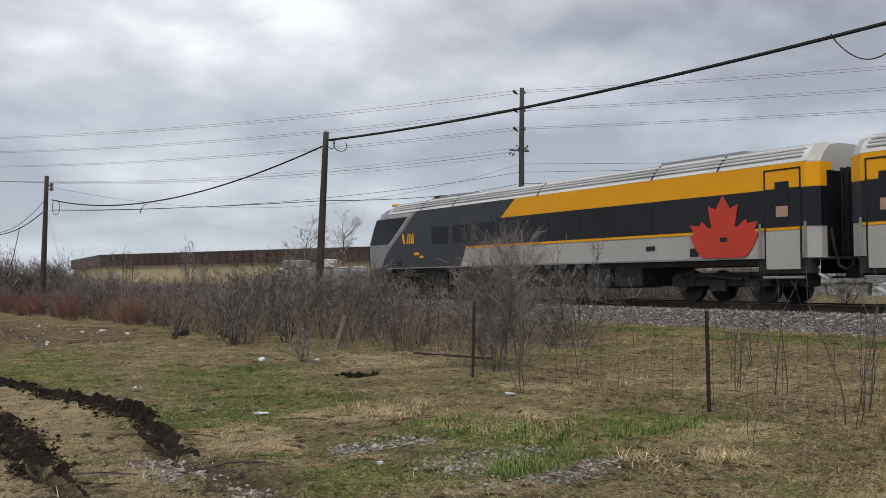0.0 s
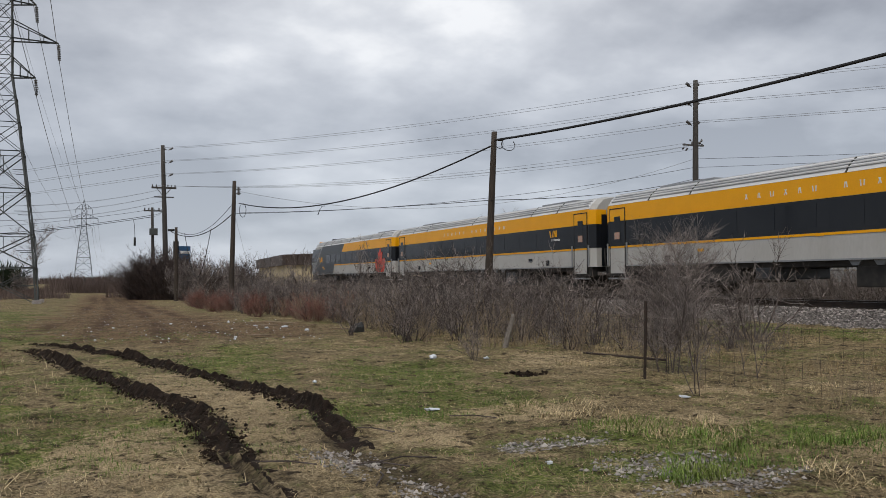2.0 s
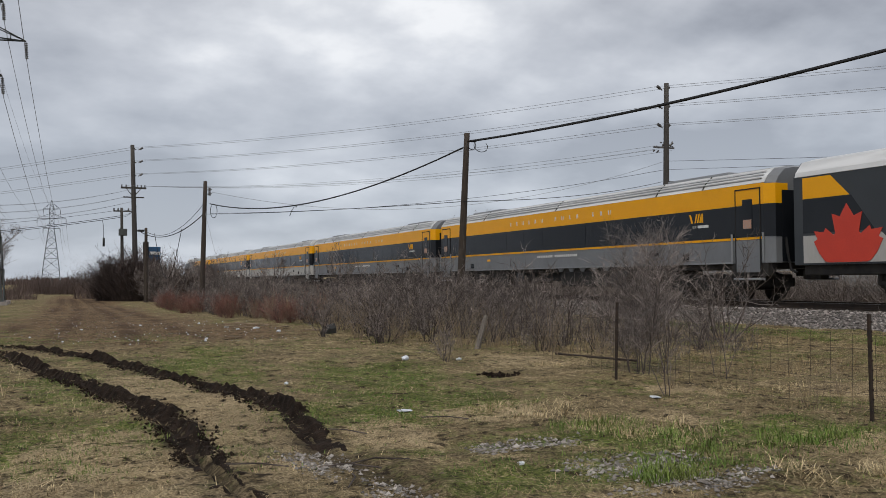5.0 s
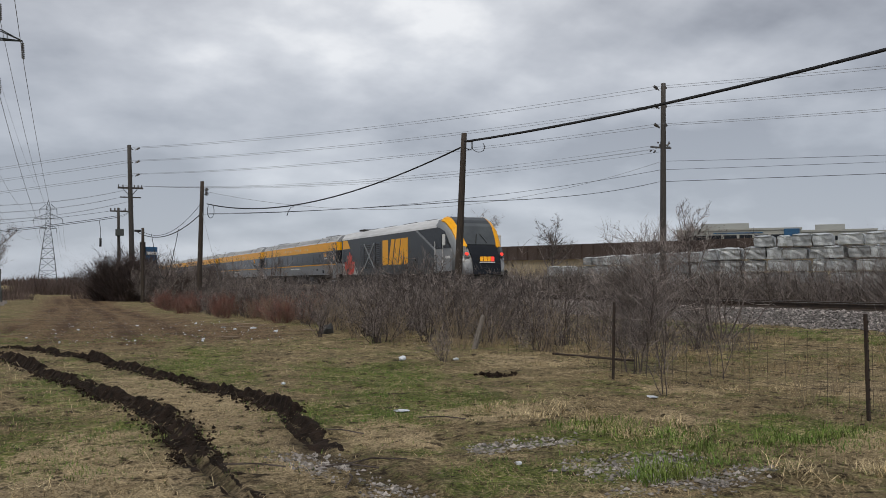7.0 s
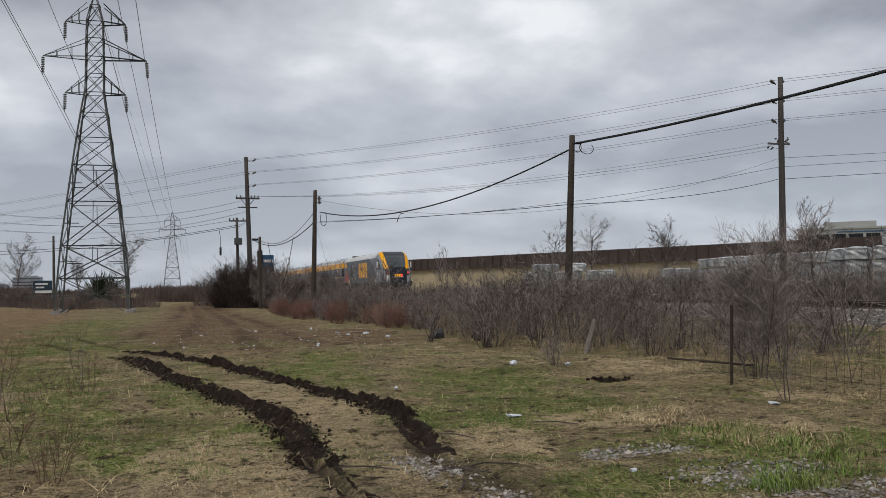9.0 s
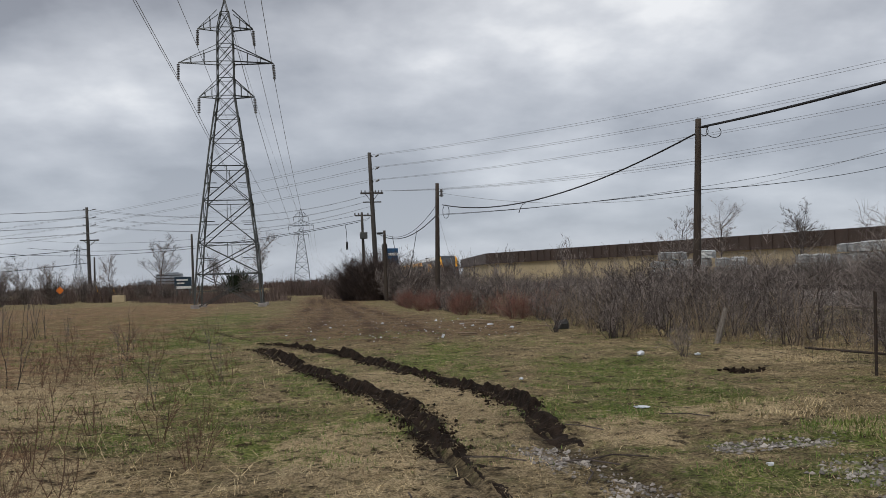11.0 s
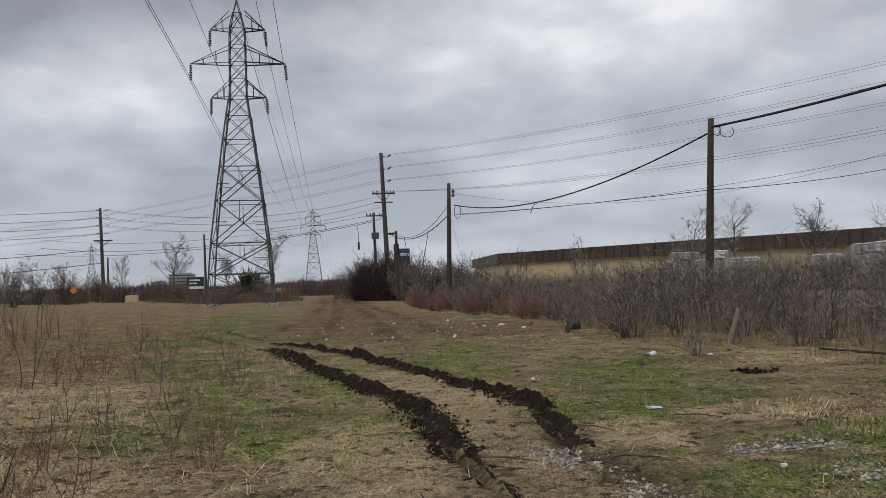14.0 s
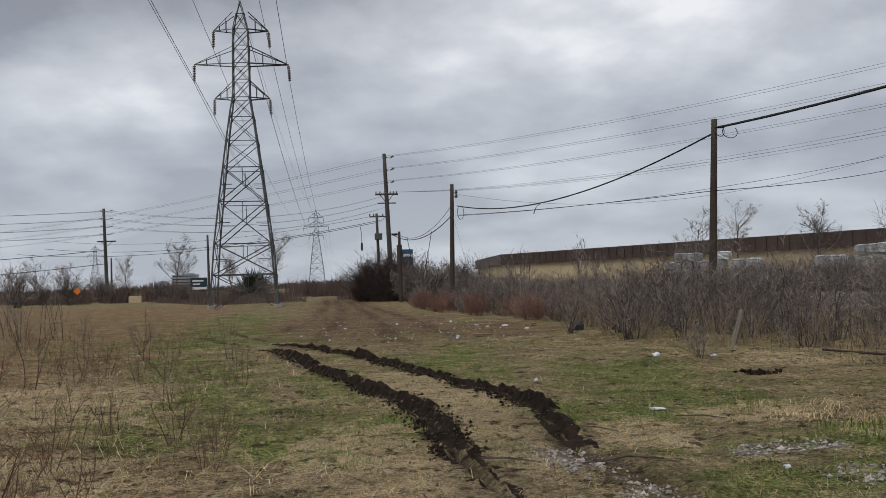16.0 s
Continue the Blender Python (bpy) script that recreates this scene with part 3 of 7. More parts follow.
def leaf_outline(yc, zc, w, h):
    half = [(0, 1.0), (0.10, 0.78), (0.22, 0.84), (0.17, 0.50), (0.20, 0.47), (0.32, 0.60), (0.345, 0.53), (0.50, 0.555), (0.44, 0.41),
            (0.50, 0.37), (0.42, 0.16), (0.33, 0.02), (0.27, 0.0)]
    return [(yc + y * w, zc + z * h) for y, z in half] + [(yc - y * w, zc + z * h) for y, z in half[:0:-1]]


def wordmark(car, side, y, z, h, mat, parent=None):
    """The emblem as slanted bars."""
    s = side
    for k, (a, lean, wide) in enumerate(((0.0, 0.35, 0.30), (0.55, -0.28, 0.22), (0.95, -0.28, 0.22), (1.35, -0.30, 0.24), (1.72, 0.0, 0.24))):
        y0 = y + s * a * h
        part("emblem_bar", slab([(y0, z), (y0 + s * wide * h, z), (y0 + s * (wide - lean) * h, z + h), (y0 - s * lean * h, z + h)], side, 0.024), mat, parent or car)


def bogie(car, y, r=0.46, span=2.6):
    b = part("bogie", boxes(((-1.02, 0, 0.58), (0.16, span + 0.7, 0.20)), ((1.02, 0, 0.58), (0.16, span + 0.7, 0.20)), ((0, 0, 0.66), (1.9, span + 1.0, 0.42)),
                            ((-1.10, 0.0, 0.50), (0.16, 0.55, 0.34)), ((1.10, 0.0, 0.50), (0.16, 0.55, 0.34)),
                            ((-1.0, span / 2 + 0.25, 0.74), (0.2, 0.3, 0.12)), ((-1.0, -span / 2 - 0.25, 0.74), (0.2, 0.3, 0.12)), bevel=0.025),
             "under", car, at=pose(0, y, 0))
    bm = bmesh.new()
    rod(bm, (-0.80, 0, 0), (-0.67, 0, 0), r, n=28)
    rod(bm, (-0.68, 0, 0), (-0.64, 0, 0), r + 0.03, n=28)
    rod(bm, (0.67, 0, 0), (0.80, 0, 0), r, n=28)
    rod(bm, (0.64, 0, 0), (0.68, 0, 0), r + 0.03, n=28)
    rod(bm, (-0.9, 0, 0), (0.9, 0, 0), 0.09, n=10)
    me = mesh_of(bm, "wheelset", "steel")
    bm = bmesh.new()
    rod(bm, (-0.12, 0, 0), (0.12, 0, 0), 0.17, n=14)
    for dy in (-0.36, 0.36):
        rod(bm, (0, dy, 0.02), (0, dy, 0.30), 0.10, n=10)
    box(bm, (0, 0, 0.06), (0.16, 0.8, 0.12), 0.02)
    ax = mesh_of(bm, "axle_box", "under")
    for dy in (-span / 2, span / 2):
        share("wheelset", me, b, pose(0, dy, r))
        for x in (-1.06, 1.06):
            share("axle_box", ax, b, pose(x, dy, r))
    for x in (-1.22, 1.22):
        part("damper", rods(((x, -0.9, 0.66), (x, 0.5, 0.80), 0.05)), "steel", b)


def door(car, side, yc, wide=1.02, lower="carwhite"):
    """A passenger door in the livery's bands, with its window, grip rails and step."""
    d = part("door", slab(rect(yc - wide / 2, yc + wide / 2, 0.93, 1.93), side, 0.030), lower, car, "grey lower half of a passenger door")
    part("door_upper", slab(rect(yc - wide / 2, yc + wide / 2, 2.045, 3.03), side, 0.030), "dark", d, "charcoal middle of a passenger door")
    part("door_header", slab(rect(yc - wide / 2, yc + wide / 2, 3.05, 3.50), side, 0.030), "yellow", d, "golden yellow top of a passenger door")
    part("door_window", slab(rect(yc - 0.21, yc + 0.21, 2.22, 3.22), side, 0.042), "glass", d, "tall dark door window")
    part("notice", slab(rect(yc - 0.18, yc + 0.18, 2.30, 2.58), side, 0.048), "amber", d, "small orange and grey notice")
    seal = bmesh.new()
    for y in (yc - wide / 2 - 0.025, yc + wide / 2 + 0.025):
        box(seal, (side * (SIDE + 0.012), y, 2.24), (0.05, 0.035, 2.62))
    box(seal, (side * (SIDE + 0.012), yc, 3.545), (0.05, wide + 0.085, 0.035))
    part("door_seal", seal, "rubber", d)
    part("step_well", boxes(((side * (SIDE - 0.18), yc, 1.02), (0.3, wide + 0.55, 0.4))), "under", d)
    part("step", boxes(((side * (SIDE - 0.02), yc, 0.72), (0.22, wide + 0.15, 0.07)), bevel=0.015), "silver", d, "silver fold-out step")
    for y in (yc - wide / 2 - 0.17, yc + wide / 2 + 0.17):
        part("grip_rail", rods(((side * (SIDE + 0.05), y, 1.25), (side * (SIDE + 0.05), y, 2.15), 0.035)), "silver", d)


def roof_units(car, ys):
    for y in ys:
        u = boxes(((0, y, 4.27), (1.5, 3.2, 0.10)), bevel=0.03)
        part("roof_hatch", u, "silver", car)
    for k, y in enumerate((-8.4, -1.2, 6.7)):
        a = rods(((0.35, y, 4.2), (0.35, y, 4.36), 0.025))
        box(a, (0.35, y, 4.37), (0.08, 0.32, 0.035), 0.01)
        part("aerial", a, "under", car)


def skin(car, y0, y1, lower="carwhite"):
    """Body shell, roof shell with raised ribs, underframe."""
    def ring(y, inset, drop=0.0):
        return [(x, y, z - (drop if z > 3.6 else 0)) for x, z in section(SIDE, 4.24, 1.22, inset)]
    part("body_shell", loft(bmesh.new(), [ring(y0, 0.16, 0.04), ring(y0 + 0.30, 0.0), ring(y1 - 0.30, 0.0), ring(y1, 0.16, 0.04)]), lower, car)
    bm = bmesh.new()
    top = [p for p in section(SIDE, 4.255, 3.70, -0.012) if p[1] > 3.65]
    loft(bm, [[(x, y, z) for x, z in top] + [(x * 0.9, y, z - 0.05) for x, z in top[::-1]] for y in (y0 + 0.30, y1 - 0.30)])
    shell = part("roof_shell", bm, "roof", car, "bright ribbed metal roof")
    bm = bmesh.new()
    for x, z in ((-1.48, 3.86), (-1.40, 3.97), (-1.28, 4.07), (-1.12, 4.155), (1.48, 3.86), (1.40, 3.97), (1.28, 4.07), (1.12, 4.155), (-0.5, 4.255), (0.5, 4.255)):
        box(bm, (x, (y0 + y1) / 2, z), (0.045, y1 - y0 - 0.9, 0.035))
    part("roof_rib", bm, "roof", shell)
    for y in (y0 + 3.1, y0 + 5.6, (y0 + y1) / 2, y1 - 5.6, y1 - 3.1):
        bm = loft(bmesh.new(), [[(x * 1.006, yy, z + 0.012) for x, z in top] + [(x * 0.95, yy, z - 0.03) for x, z in top[::-1]] for yy in (y - 0.03, y + 0.03)])
        part("roof_joint", bm, "under", shell)
    part("underframe", boxes(((0, 0, 1.13), (2.7, y1 - y0 - 0.8, 0.18)), bevel=0.03), "under", car)
    for y, w, h, mat in ((-1.9, 3.6, 0.62, "under"), (-4.35, 1.1, 0.66, "slate"), (-5.7, 1.2, 0.60, "under"), (5.6, 1.8, 0.5, "under"), (3.6, 0.7, 0.4, "slate")):
        part("equipment_box", boxes(((-0.1, y, 1.06 - h / 2), (2.5, w, h)), bevel=0.05), mat, car)
    for k in range(5):
        for side in (-1, 1):
            part("hanger", prism([(-3.75 + 0.85 * k, 1.21), (-3.30 + 0.85 * k, 1.21), (-3.42 + 0.85 * k, 1.06), (-3.63 + 0.85 * k, 1.06)], side * 1.22, side * 1.40), "silver", car)
    part("side_sill", boxes(((-SIDE + 0.03, 0, 1.235), (0.10, y1 - y0 - 3.4, 0.05)), ((SIDE - 0.03, 0, 1.235), (0.10, y1 - y0 - 3.4, 0.05))), "silver", car)


def gangway(car, y, s):
    bm = bmesh.new()
    for k in range(5):
        box(bm, (0, y + s * (0.04 + 0.085 * k), 2.4), (1.15 - 0.06 * (k % 2), 0.06, 2.3 - 0.06 * (k % 2)), 0.02)
    part("gangway_bellows", bm, "rubber", car, "black folded rubber gangway")
    part("coupler", boxes(((0, y + s * 0.2, 0.85), (0.35, 0.7, 0.28)), bevel=0.04), "under", car)
    part("jumper_cable", tube_points([(-1.0, y, 2.0), (-1.05, y + s * 0.12, 1.5), (-1.05, y + s * 0.25, 1.0), (-1.0, y + s * 0.43, 0.9)], 0.045), "rubber", car)


def bands(car, side, y0, y1):
    """The livery's bands along one side, from y0 to y1."""
    part("dark_band", slab(rect(y0, y1, 2.035, 3.03), side), "dark", car, "glossy charcoal window band")
    part("yellow_band", slab([(y0, 3.035), (y1, 3.035), (y1, 3.69), (y0, 3.69)], side), "yellow", car, "golden yellow upper band")
    part("stripe", slab(rect(y0, y1, 1.955, 2.03), side, 0.016), "yellow", car, "thin golden stripe")


def windows(car, side, ys, wide=1.25):
    for y in ys:
        part("window", slab(rect(y - wide / 2, y + wide / 2, 2.20, 2.92), side, 0.020), "glass", car)


def corner_pillars(car, y, s):
    """The angled ends of a car in yellow, dark and grey."""
    for side in (-1, 1):
        for z0, z1, mat in ((3.04, 3.66, "yellow"), (2.03, 3.03, "dark")):
            bm = bmesh.new()
            a, b = (side * (SIDE + 0.012), y - s * 0.32), (side * (SIDE - 0.145), y + s * 0.012)
            v = [bm.verts.new((*p, z)) for z in (z0, z1) for p in (a, b, (b[0] - side * 0.5, b[1]), (a[0] - side * 0.4, a[1]))]
            for f in ((0, 1, 5, 4), (1, 2, 6, 5), (2, 3, 7, 6), (3, 0, 4, 7), (3, 2, 1, 0), (4, 5, 6, 7)):
                bm.faces.new([v[i] for i in f])
            bmesh.ops.recalc_face_normals(bm, faces=bm.faces)
            part("corner_panel", bm, mat, car)
    part("end_panel", boxes(((0, y + s * 0.015, 2.35), (2.3, 0.03, 2.2))), "dark", car, "charcoal end wall")


def small_fittings(car, side):
    for y, z, w, h, mat in ((8.3, 1.45, 0.32, 0.24, "dark"), (-8.6, 1.45, 0.30, 0.24, "dark"), (-6.9, 1.62, 0.36, 0.13, "dark"), (6.4, 1.7, 0.3, 0.1, "yellow"), (1.0, 1.98, 0.3, 0.08, "yellow")):
        part("side_hatch", slab(rect(y - w / 2, y + w / 2, z - h / 2, z + h / 2), side, 0.022), mat, car)


def build_car(lower, tone):
    car = thing("passenger_car", pose(TRACK_X, 0, RAIL_Z), "railway passenger car in charcoal, golden yellow and " + tone, "train car", "cars of the train")
    skin(car, -BODY, BODY, lower)
    for side in (-1, 1):
        bands(car, side, -BODY + 0.32, BODY - 0.32)
        for y in (-BODY + 1.0, BODY - 1.0):
            door(car, side, y, lower=lower)
        windows(car, side, [-8.6 + 1.72 * k for k in range(11)])
        small_fittings(car, side)
        for k in range(15):
            if k in (3, 8):
                continue
            y = -side * (k - 7.0) * 0.58
            for lean, at in ((0.05, -0.05), (-0.05, 0.05)):
                part("lettering_bar", slab([(y + at - 0.02, 3.27), (y + at + 0.02, 3.27), (y + at + 0.02 + lean * (k % 3 - 0.4), 3.44), (y + at - 0.02 + lean * (k % 3 - 0.4), 3.44)], side, 0.018), "white", car)
        if lower == "carsteel":
            for k in range(22):
                if k != 12:
                    part("lettering_bar", slab(rect(-1.65 + 0.15 * k, -1.57 + 0.15 * k, 1.70, 1.80), side, 0.012), "white", car)
        wordmark(car, side, -8.9 if side < 0 else -9.55, 2.62, 0.30, "yellow")
        part("lettering_bar", slab(rect(-9.75, -8.95, 2.44, 2.53), side, 0.02), "white", car)
    for y, s in ((-BODY, -1), (BODY, 1)):
        corner_pillars(car, y, s)
        gangway(car, y, s)
    bogie(car, -9.1)
    bogie(car, 9.1)
    roof_units(car, (-BODY + 4.35, BODY - 4.35))
    return car


def build_cab_car():
    """The leading car: a sloped nose at the front, bands that end in slants."""
    car = thing("cab_car", pose(TRACK_X, 0, RAIL_Z), "leading cab car with a sloped nose and red leaf emblem", "train car", "cars of the train")
    skin(car, -BODY, 9.6)
    bm = bmesh.new()
    rings = []
    for y, w, top, low in ((9.3, 1.55, 4.24, 1.10), (9.9, 1.55, 4.16, 1.05), (10.5, 1.53, 3.92, 0.95), (11.0, 1.48, 3.45, 0.85), (11.4, 1.38, 2.85, 0.75), (11.7, 1.15, 2.30, 0.70), (11.85, 0.75, 1.7, 0.75)):
        side = [(-w, low), (-w, low + 0.5 * (top - low)), (-w * 0.985, low + 0.78 * (top - low)), (-w * 0.85, low + 0.92 * (top - low)), (-w * 0.5, top - 0.03), (0, top)]
        rings.append([(x, y, z) for x, z in side + [(-x, z) for x, z in side[-2::-1]]])
    loft(bm, rings)
    nose = part("nose", bm, "silver", car, "silver grey streamlined nose", smooth=True)
    part("windscreen", loft(bmesh.new(), [[(x, 10.62 + dy, 3.84), (-x, 10.62 + dy, 3.84), (-x * 1.05, 11.36 + dy, 2.92), (x * 1.05, 11.36 + dy, 2.92)] for x, dy in ((1.1, 0.0), (1.1, 0.06))]), "glass", nose)
    for side in (-1, 1):
        y1 = 9.6
        part("dark_band", slab(rect(-BODY + 0.32, 1.0, 2.035, 3.03), side), "dark", car, "glossy charcoal window band")
        part("yellow_band", slab([(-BODY + 0.32, 3.035), (0.7, 3.035), (-0.2, 3.69), (-BODY + 0.32, 3.69)], side), "yellow", car, "golden yellow band with a slanted end")
        part("stripe", slab(rect(-BODY + 0.32, 3.0, 1.955, 2.03), side, 0.016), "yellow", car)
        part("slate_panel", slab([(3.4, 1.26), (9.9, 1.26), (9.3, 2.0), (6.8, 3.69), (-0.18, 3.69), (0.72, 3.035), (1.02, 3.03), (1.02, 2.035), (3.02, 2.03)], side), "slate", car, "slate grey front side panel")
        part("slant_stripe", slab([(9.95, 1.26), (10.3, 1.26), (9.62, 2.0), (7.1, 3.69), (6.82, 3.69), (9.32, 2.0)], side, 0.016), "silver", car)
        part("cab_window", slab([(9.3, 2.35), (11.05, 2.35), (10.65, 3.10), (10.35, 3.5), (7.6, 3.5)], side, 0.02, 0.25), "glass", car, "dark cab side window")
        part("cab_panel", slab([(10.0, 1.26), (10.9, 1.26), (11.0, 2.33), (9.2, 2.33)], side, 0.012, 0.15), "silver", car)
        windows(car, side, [-8.0 + 1.62 * k for k in range(9)])
        door(car, side, -BODY + 1.0)
        part("leaf_emblem", slab(leaf_outline(-9.65, 1.27, 2.35, 1.75), side, 0.034), "red", car, "large red leaf emblem")
        part("leaf_vent", slab(rect(-9.8, -9.55, 1.72, 1.84), side, 0.04), "dark", car)
        wordmark(car, side, 7.9 if side < 0 else 7.0, 2.30, 0.44, "yellow")
        part("marker_bar", slab(rect(6.6, 7.0, 1.78, 1.90), side, 0.02), "yellow", car)
        small_fittings(car, side)
    corner_pillars(car, -BODY, -1)
    gangway(car, -BODY, -1)
    bogie(car, -9.1)
    bogie(car, 8.6)
    roof_units(car, (-BODY + 4.35, 5.2))
    part("horn", boxes(((-0.5, 6.4, 4.32), (0.5, 0.5, 0.12)), bevel=0.02), "under", car)
    part("roof_marker", boxes(((-0.9, 9.4, 4.17), (0.5, 0.6, 0.10)), bevel=0.03), "yellow", car)
    return car


def build_locomotive():
    """The pushing locomotive: its cab faces back along the track (-y)."""
    car = thing("locomotive", pose(TRACK_X, 0, RAIL_Z), "slate grey diesel locomotive with a yellow-framed cab and large yellow emblem", "locomotive", "cars of the train")
    L = 10.9

    def sec(w, top, low):
        return [(-w, low), (-w, top - 0.62), (-w * 0.97, top - 0.48), (-w * 0.80, top - 0.16), (-w * 0.45, top - 0.02), (0, top),
                (w * 0.45, top - 0.02), (w * 0.80, top - 0.16), (w * 0.97, top - 0.48), (w, top - 0.62), (w, low)]
    part("body_shell", loft(bmesh.new(), [[(x, y, z) for x, z in sec(SIDE, 4.30, 1.12)] for y in (L, -6.7)]), "slate", car)
    cap = [p for p in sec(SIDE + 0.012, 4.312, 1.1) if p[1] > 3.6]
    part("roof_shell", loft(bmesh.new(), [[(x, y, z) for x, z in cap] + [(x * 0.92, y, z - 0.08) for x, z in cap[::-1]] for y in (L - 0.05, -6.6)]), "roof", car, "light grey metal roof")
    bm = bmesh.new()
    for y, w in ((6.6, 2.4), (3.0, 2.0), (-0.6, 2.2), (-3.8, 1.6)):
        box(bm, (0, y, 4.305), (1.5, w, 0.05), 0.015)
    part("roof_hatch", bm, "silver", car)
    part("exhaust", boxes(((-0.6, 7.6, 4.30), (1.1, 0.9, 0.12)), bevel=0.03), "under", car)
    rings = []
    for y, w, top, low in ((-6.5, 1.556, 4.316, 1.15), (-7.2, 1.556, 4.23, 1.15), (-7.7, 1.55, 4.03, 1.14), (-8.2, 1.52, 3.68, 1.12), (-8.7, 1.46, 3.05, 1.08), (-9.1, 1.38, 2.52, 1.05), (-9.4, 1.25, 2.1, 1.02), (-9.6, 1.08, 1.78, 1.02), (-9.74, 0.82, 1.42, 1.05)):
        side = [(-w, low), (-w, low + 0.55 * (top - low)), (-w * 0.985, top - 0.50), (-w * 0.86, top - 0.17), (-w * 0.5, top - 0.02), (0, top)]
        rings.append([(x, y, z) for x, z in side + [(-x, z) for x, z in side[-2::-1]]])
    nose = part("cab_nose", loft(bmesh.new(), rings), "silver", car, "silver grey cab nose", smooth=True)

    def sheet(name, pts, mat, label=""):
        # a curved plate laid over the raked front: pts of (x, y, z) rows
        bm = bmesh.new()
        loft(bm, [r + [(x, y + 0.06, z - 0.03) for x, y, z in r[::-1]] for r in pts])
        part(name, bm, mat, nose, label)
    prof = [(-6.9, 4.30), (-7.3, 4.24), (-7.75, 4.04), (-8.25, 3.68), (-8.75, 3.05), (-9.12, 2.56)]
    for side in (-1, 1):
        rows = [[(side * (1.07 - k), y - 0.05, z + 0.015), (side * (1.26 - k), y - 0.05, z - 0.075), (side * (1.41 - k), y - 0.035, z - 0.22)] for k, (y, z) in zip((0, 0, 0.0, 0.04, 0.11, 0.21), prof)]
        sheet("yellow_frame", rows, "yellow", "golden yellow frame round the windscreen")
    sheet("windscreen", [[(x * k, y - 0.055, z + 0.005) for x in (-1.07, -0.4, 0.4, 1.07)] for k, y, z in ((1.0, -7.98, 3.89), (0.97, -8.25, 3.69), (0.90, -8.75, 3.06), (0.83, -9.05, 2.66))], "screen", "dark raked windscreen")
    sheet("brow", [[(x, y - 0.045, z + 0.0) for x in (-1.09, -0.4, 0.4, 1.09)] for y, z in ((-6.9, 4.31), (-7.3, 4.25), (-7.7, 4.07), (-7.95, 3.91))], "slate")
    sheet("front_panel", [[(x, y, z) for x in (-0.84, -0.4, 0.4, 0.84)] for y, z in ((-9.10, 2.64), (-9.22, 2.50), (-9.54, 2.1), (-9.74, 1.80), (-9.84, 1.05))], "dark", "charcoal front panel")
    for side in (-1, 1):
        part("headlight", loft(bmesh.new(), [[(side * (1.02 + a), -9.18 - b, 2.56), (side * (1.30 + a), -8.98 - b, 2.52), (side * (1.16 + a), -9.42 - b, 1.92), (side * (0.92 + a), -9.52 - b, 2.00)] for a, b in ((-0.12, -0.2), (0.02, 0.03))]), "slate", nose, "dark headlight cluster")
        part("tail_light", rods(((side * 1.05, -9.30, 2.13), (side * 1.05, -9.52, 2.13), 0.085), n=16), "taillight", nose, "lit red tail light")
        part("wiper", rods(((side * 0.35, -9.12, 2.74), (side * 0.10, -8.72, 3.25), 0.018)), "rubber", nose)
    for k in range(4):
        part("emblem_bar", boxes(((-0.33 + 0.22 * k, -9.80, 1.86), (0.17, 0.05, 0.25))), "glow" if k < 3 else "taillight", nose)
    part("lettering_bar", boxes(((0, -9.80, 1.68), (0.9, 0.05, 0.06))), "white", nose)
    part("pilot", boxes(((0, -9.30, 0.66), (2.5, 0.4, 0.85)), ((0, -8.4, 0.85), (2.9, 1.6, 0.5)), bevel=0.08), "under", nose)
    part("coupler", boxes(((0, -9.95, 0.85), (0.35, 0.6, 0.28)), bevel=0.04), "under", car)
    for side in (-1, 1):
        f = lambda s: L - s
        part("side_panel", slab(rect(f(0.4), f(17.6), 1.16, 3.66), side, 0.008), "slate", car, "slate grey side panel")
        part("rear_yellow", slab([(f(0.35), 3.03), (f(2.0), 3.03), (f(1.35), 3.64), (f(0.35), 3.64)], side, 0.016), "yellow", car)
        part("rear_dark", slab([(f(0.35), 2.035), (f(2.8), 2.035), (f(2.05), 3.02), (f(0.35), 3.02)], side, 0.014), "dark", car)
        part("rear_grey", slab([(f(0.35), 1.17), (f(3.9), 1.17), (f(3.0), 1.96), (f(0.35), 1.96)], side, 0.014), "carwhite", car)
        part("leaf_emblem", slab(leaf_outline(f(1.9), 1.18, 2.3, 1.62), side, 0.030), "red", car, "red leaf emblem")
        g = part("grille", slab(rect(f(4.3), f(8.4), 1.55, 3.25), side, 0.020), "dark", car, "dark engine grille with a crossed brace")
        for k in range(12):
            part("slat", slab(rect(f(4.4), f(8.3), 1.62 + 0.135 * k, 1.66 + 0.135 * k), side, 0.035), "under", g)
        part("brace", prism([(f(5.0), 1.55), (f(5.2), 1.55), (f(7.3), 3.25), (f(7.1), 3.25)], side * (SIDE - 0.02), side * (SIDE + 0.05)), "silver", g)
        part("brace", prism([(f(7.3), 1.55), (f(7.1), 1.55), (f(5.0), 3.25), (f(5.2), 3.25)], side * (SIDE - 0.02), side * (SIDE + 0.05)), "silver", g)
        for y in (5.0, 7.3):
            part("grille_post", slab(rect(f(y) - 0.06, f(y) + 0.06, 1.55, 3.25), side, 0.05), "slate", g)
        h0, h1 = 1.72, 3.34
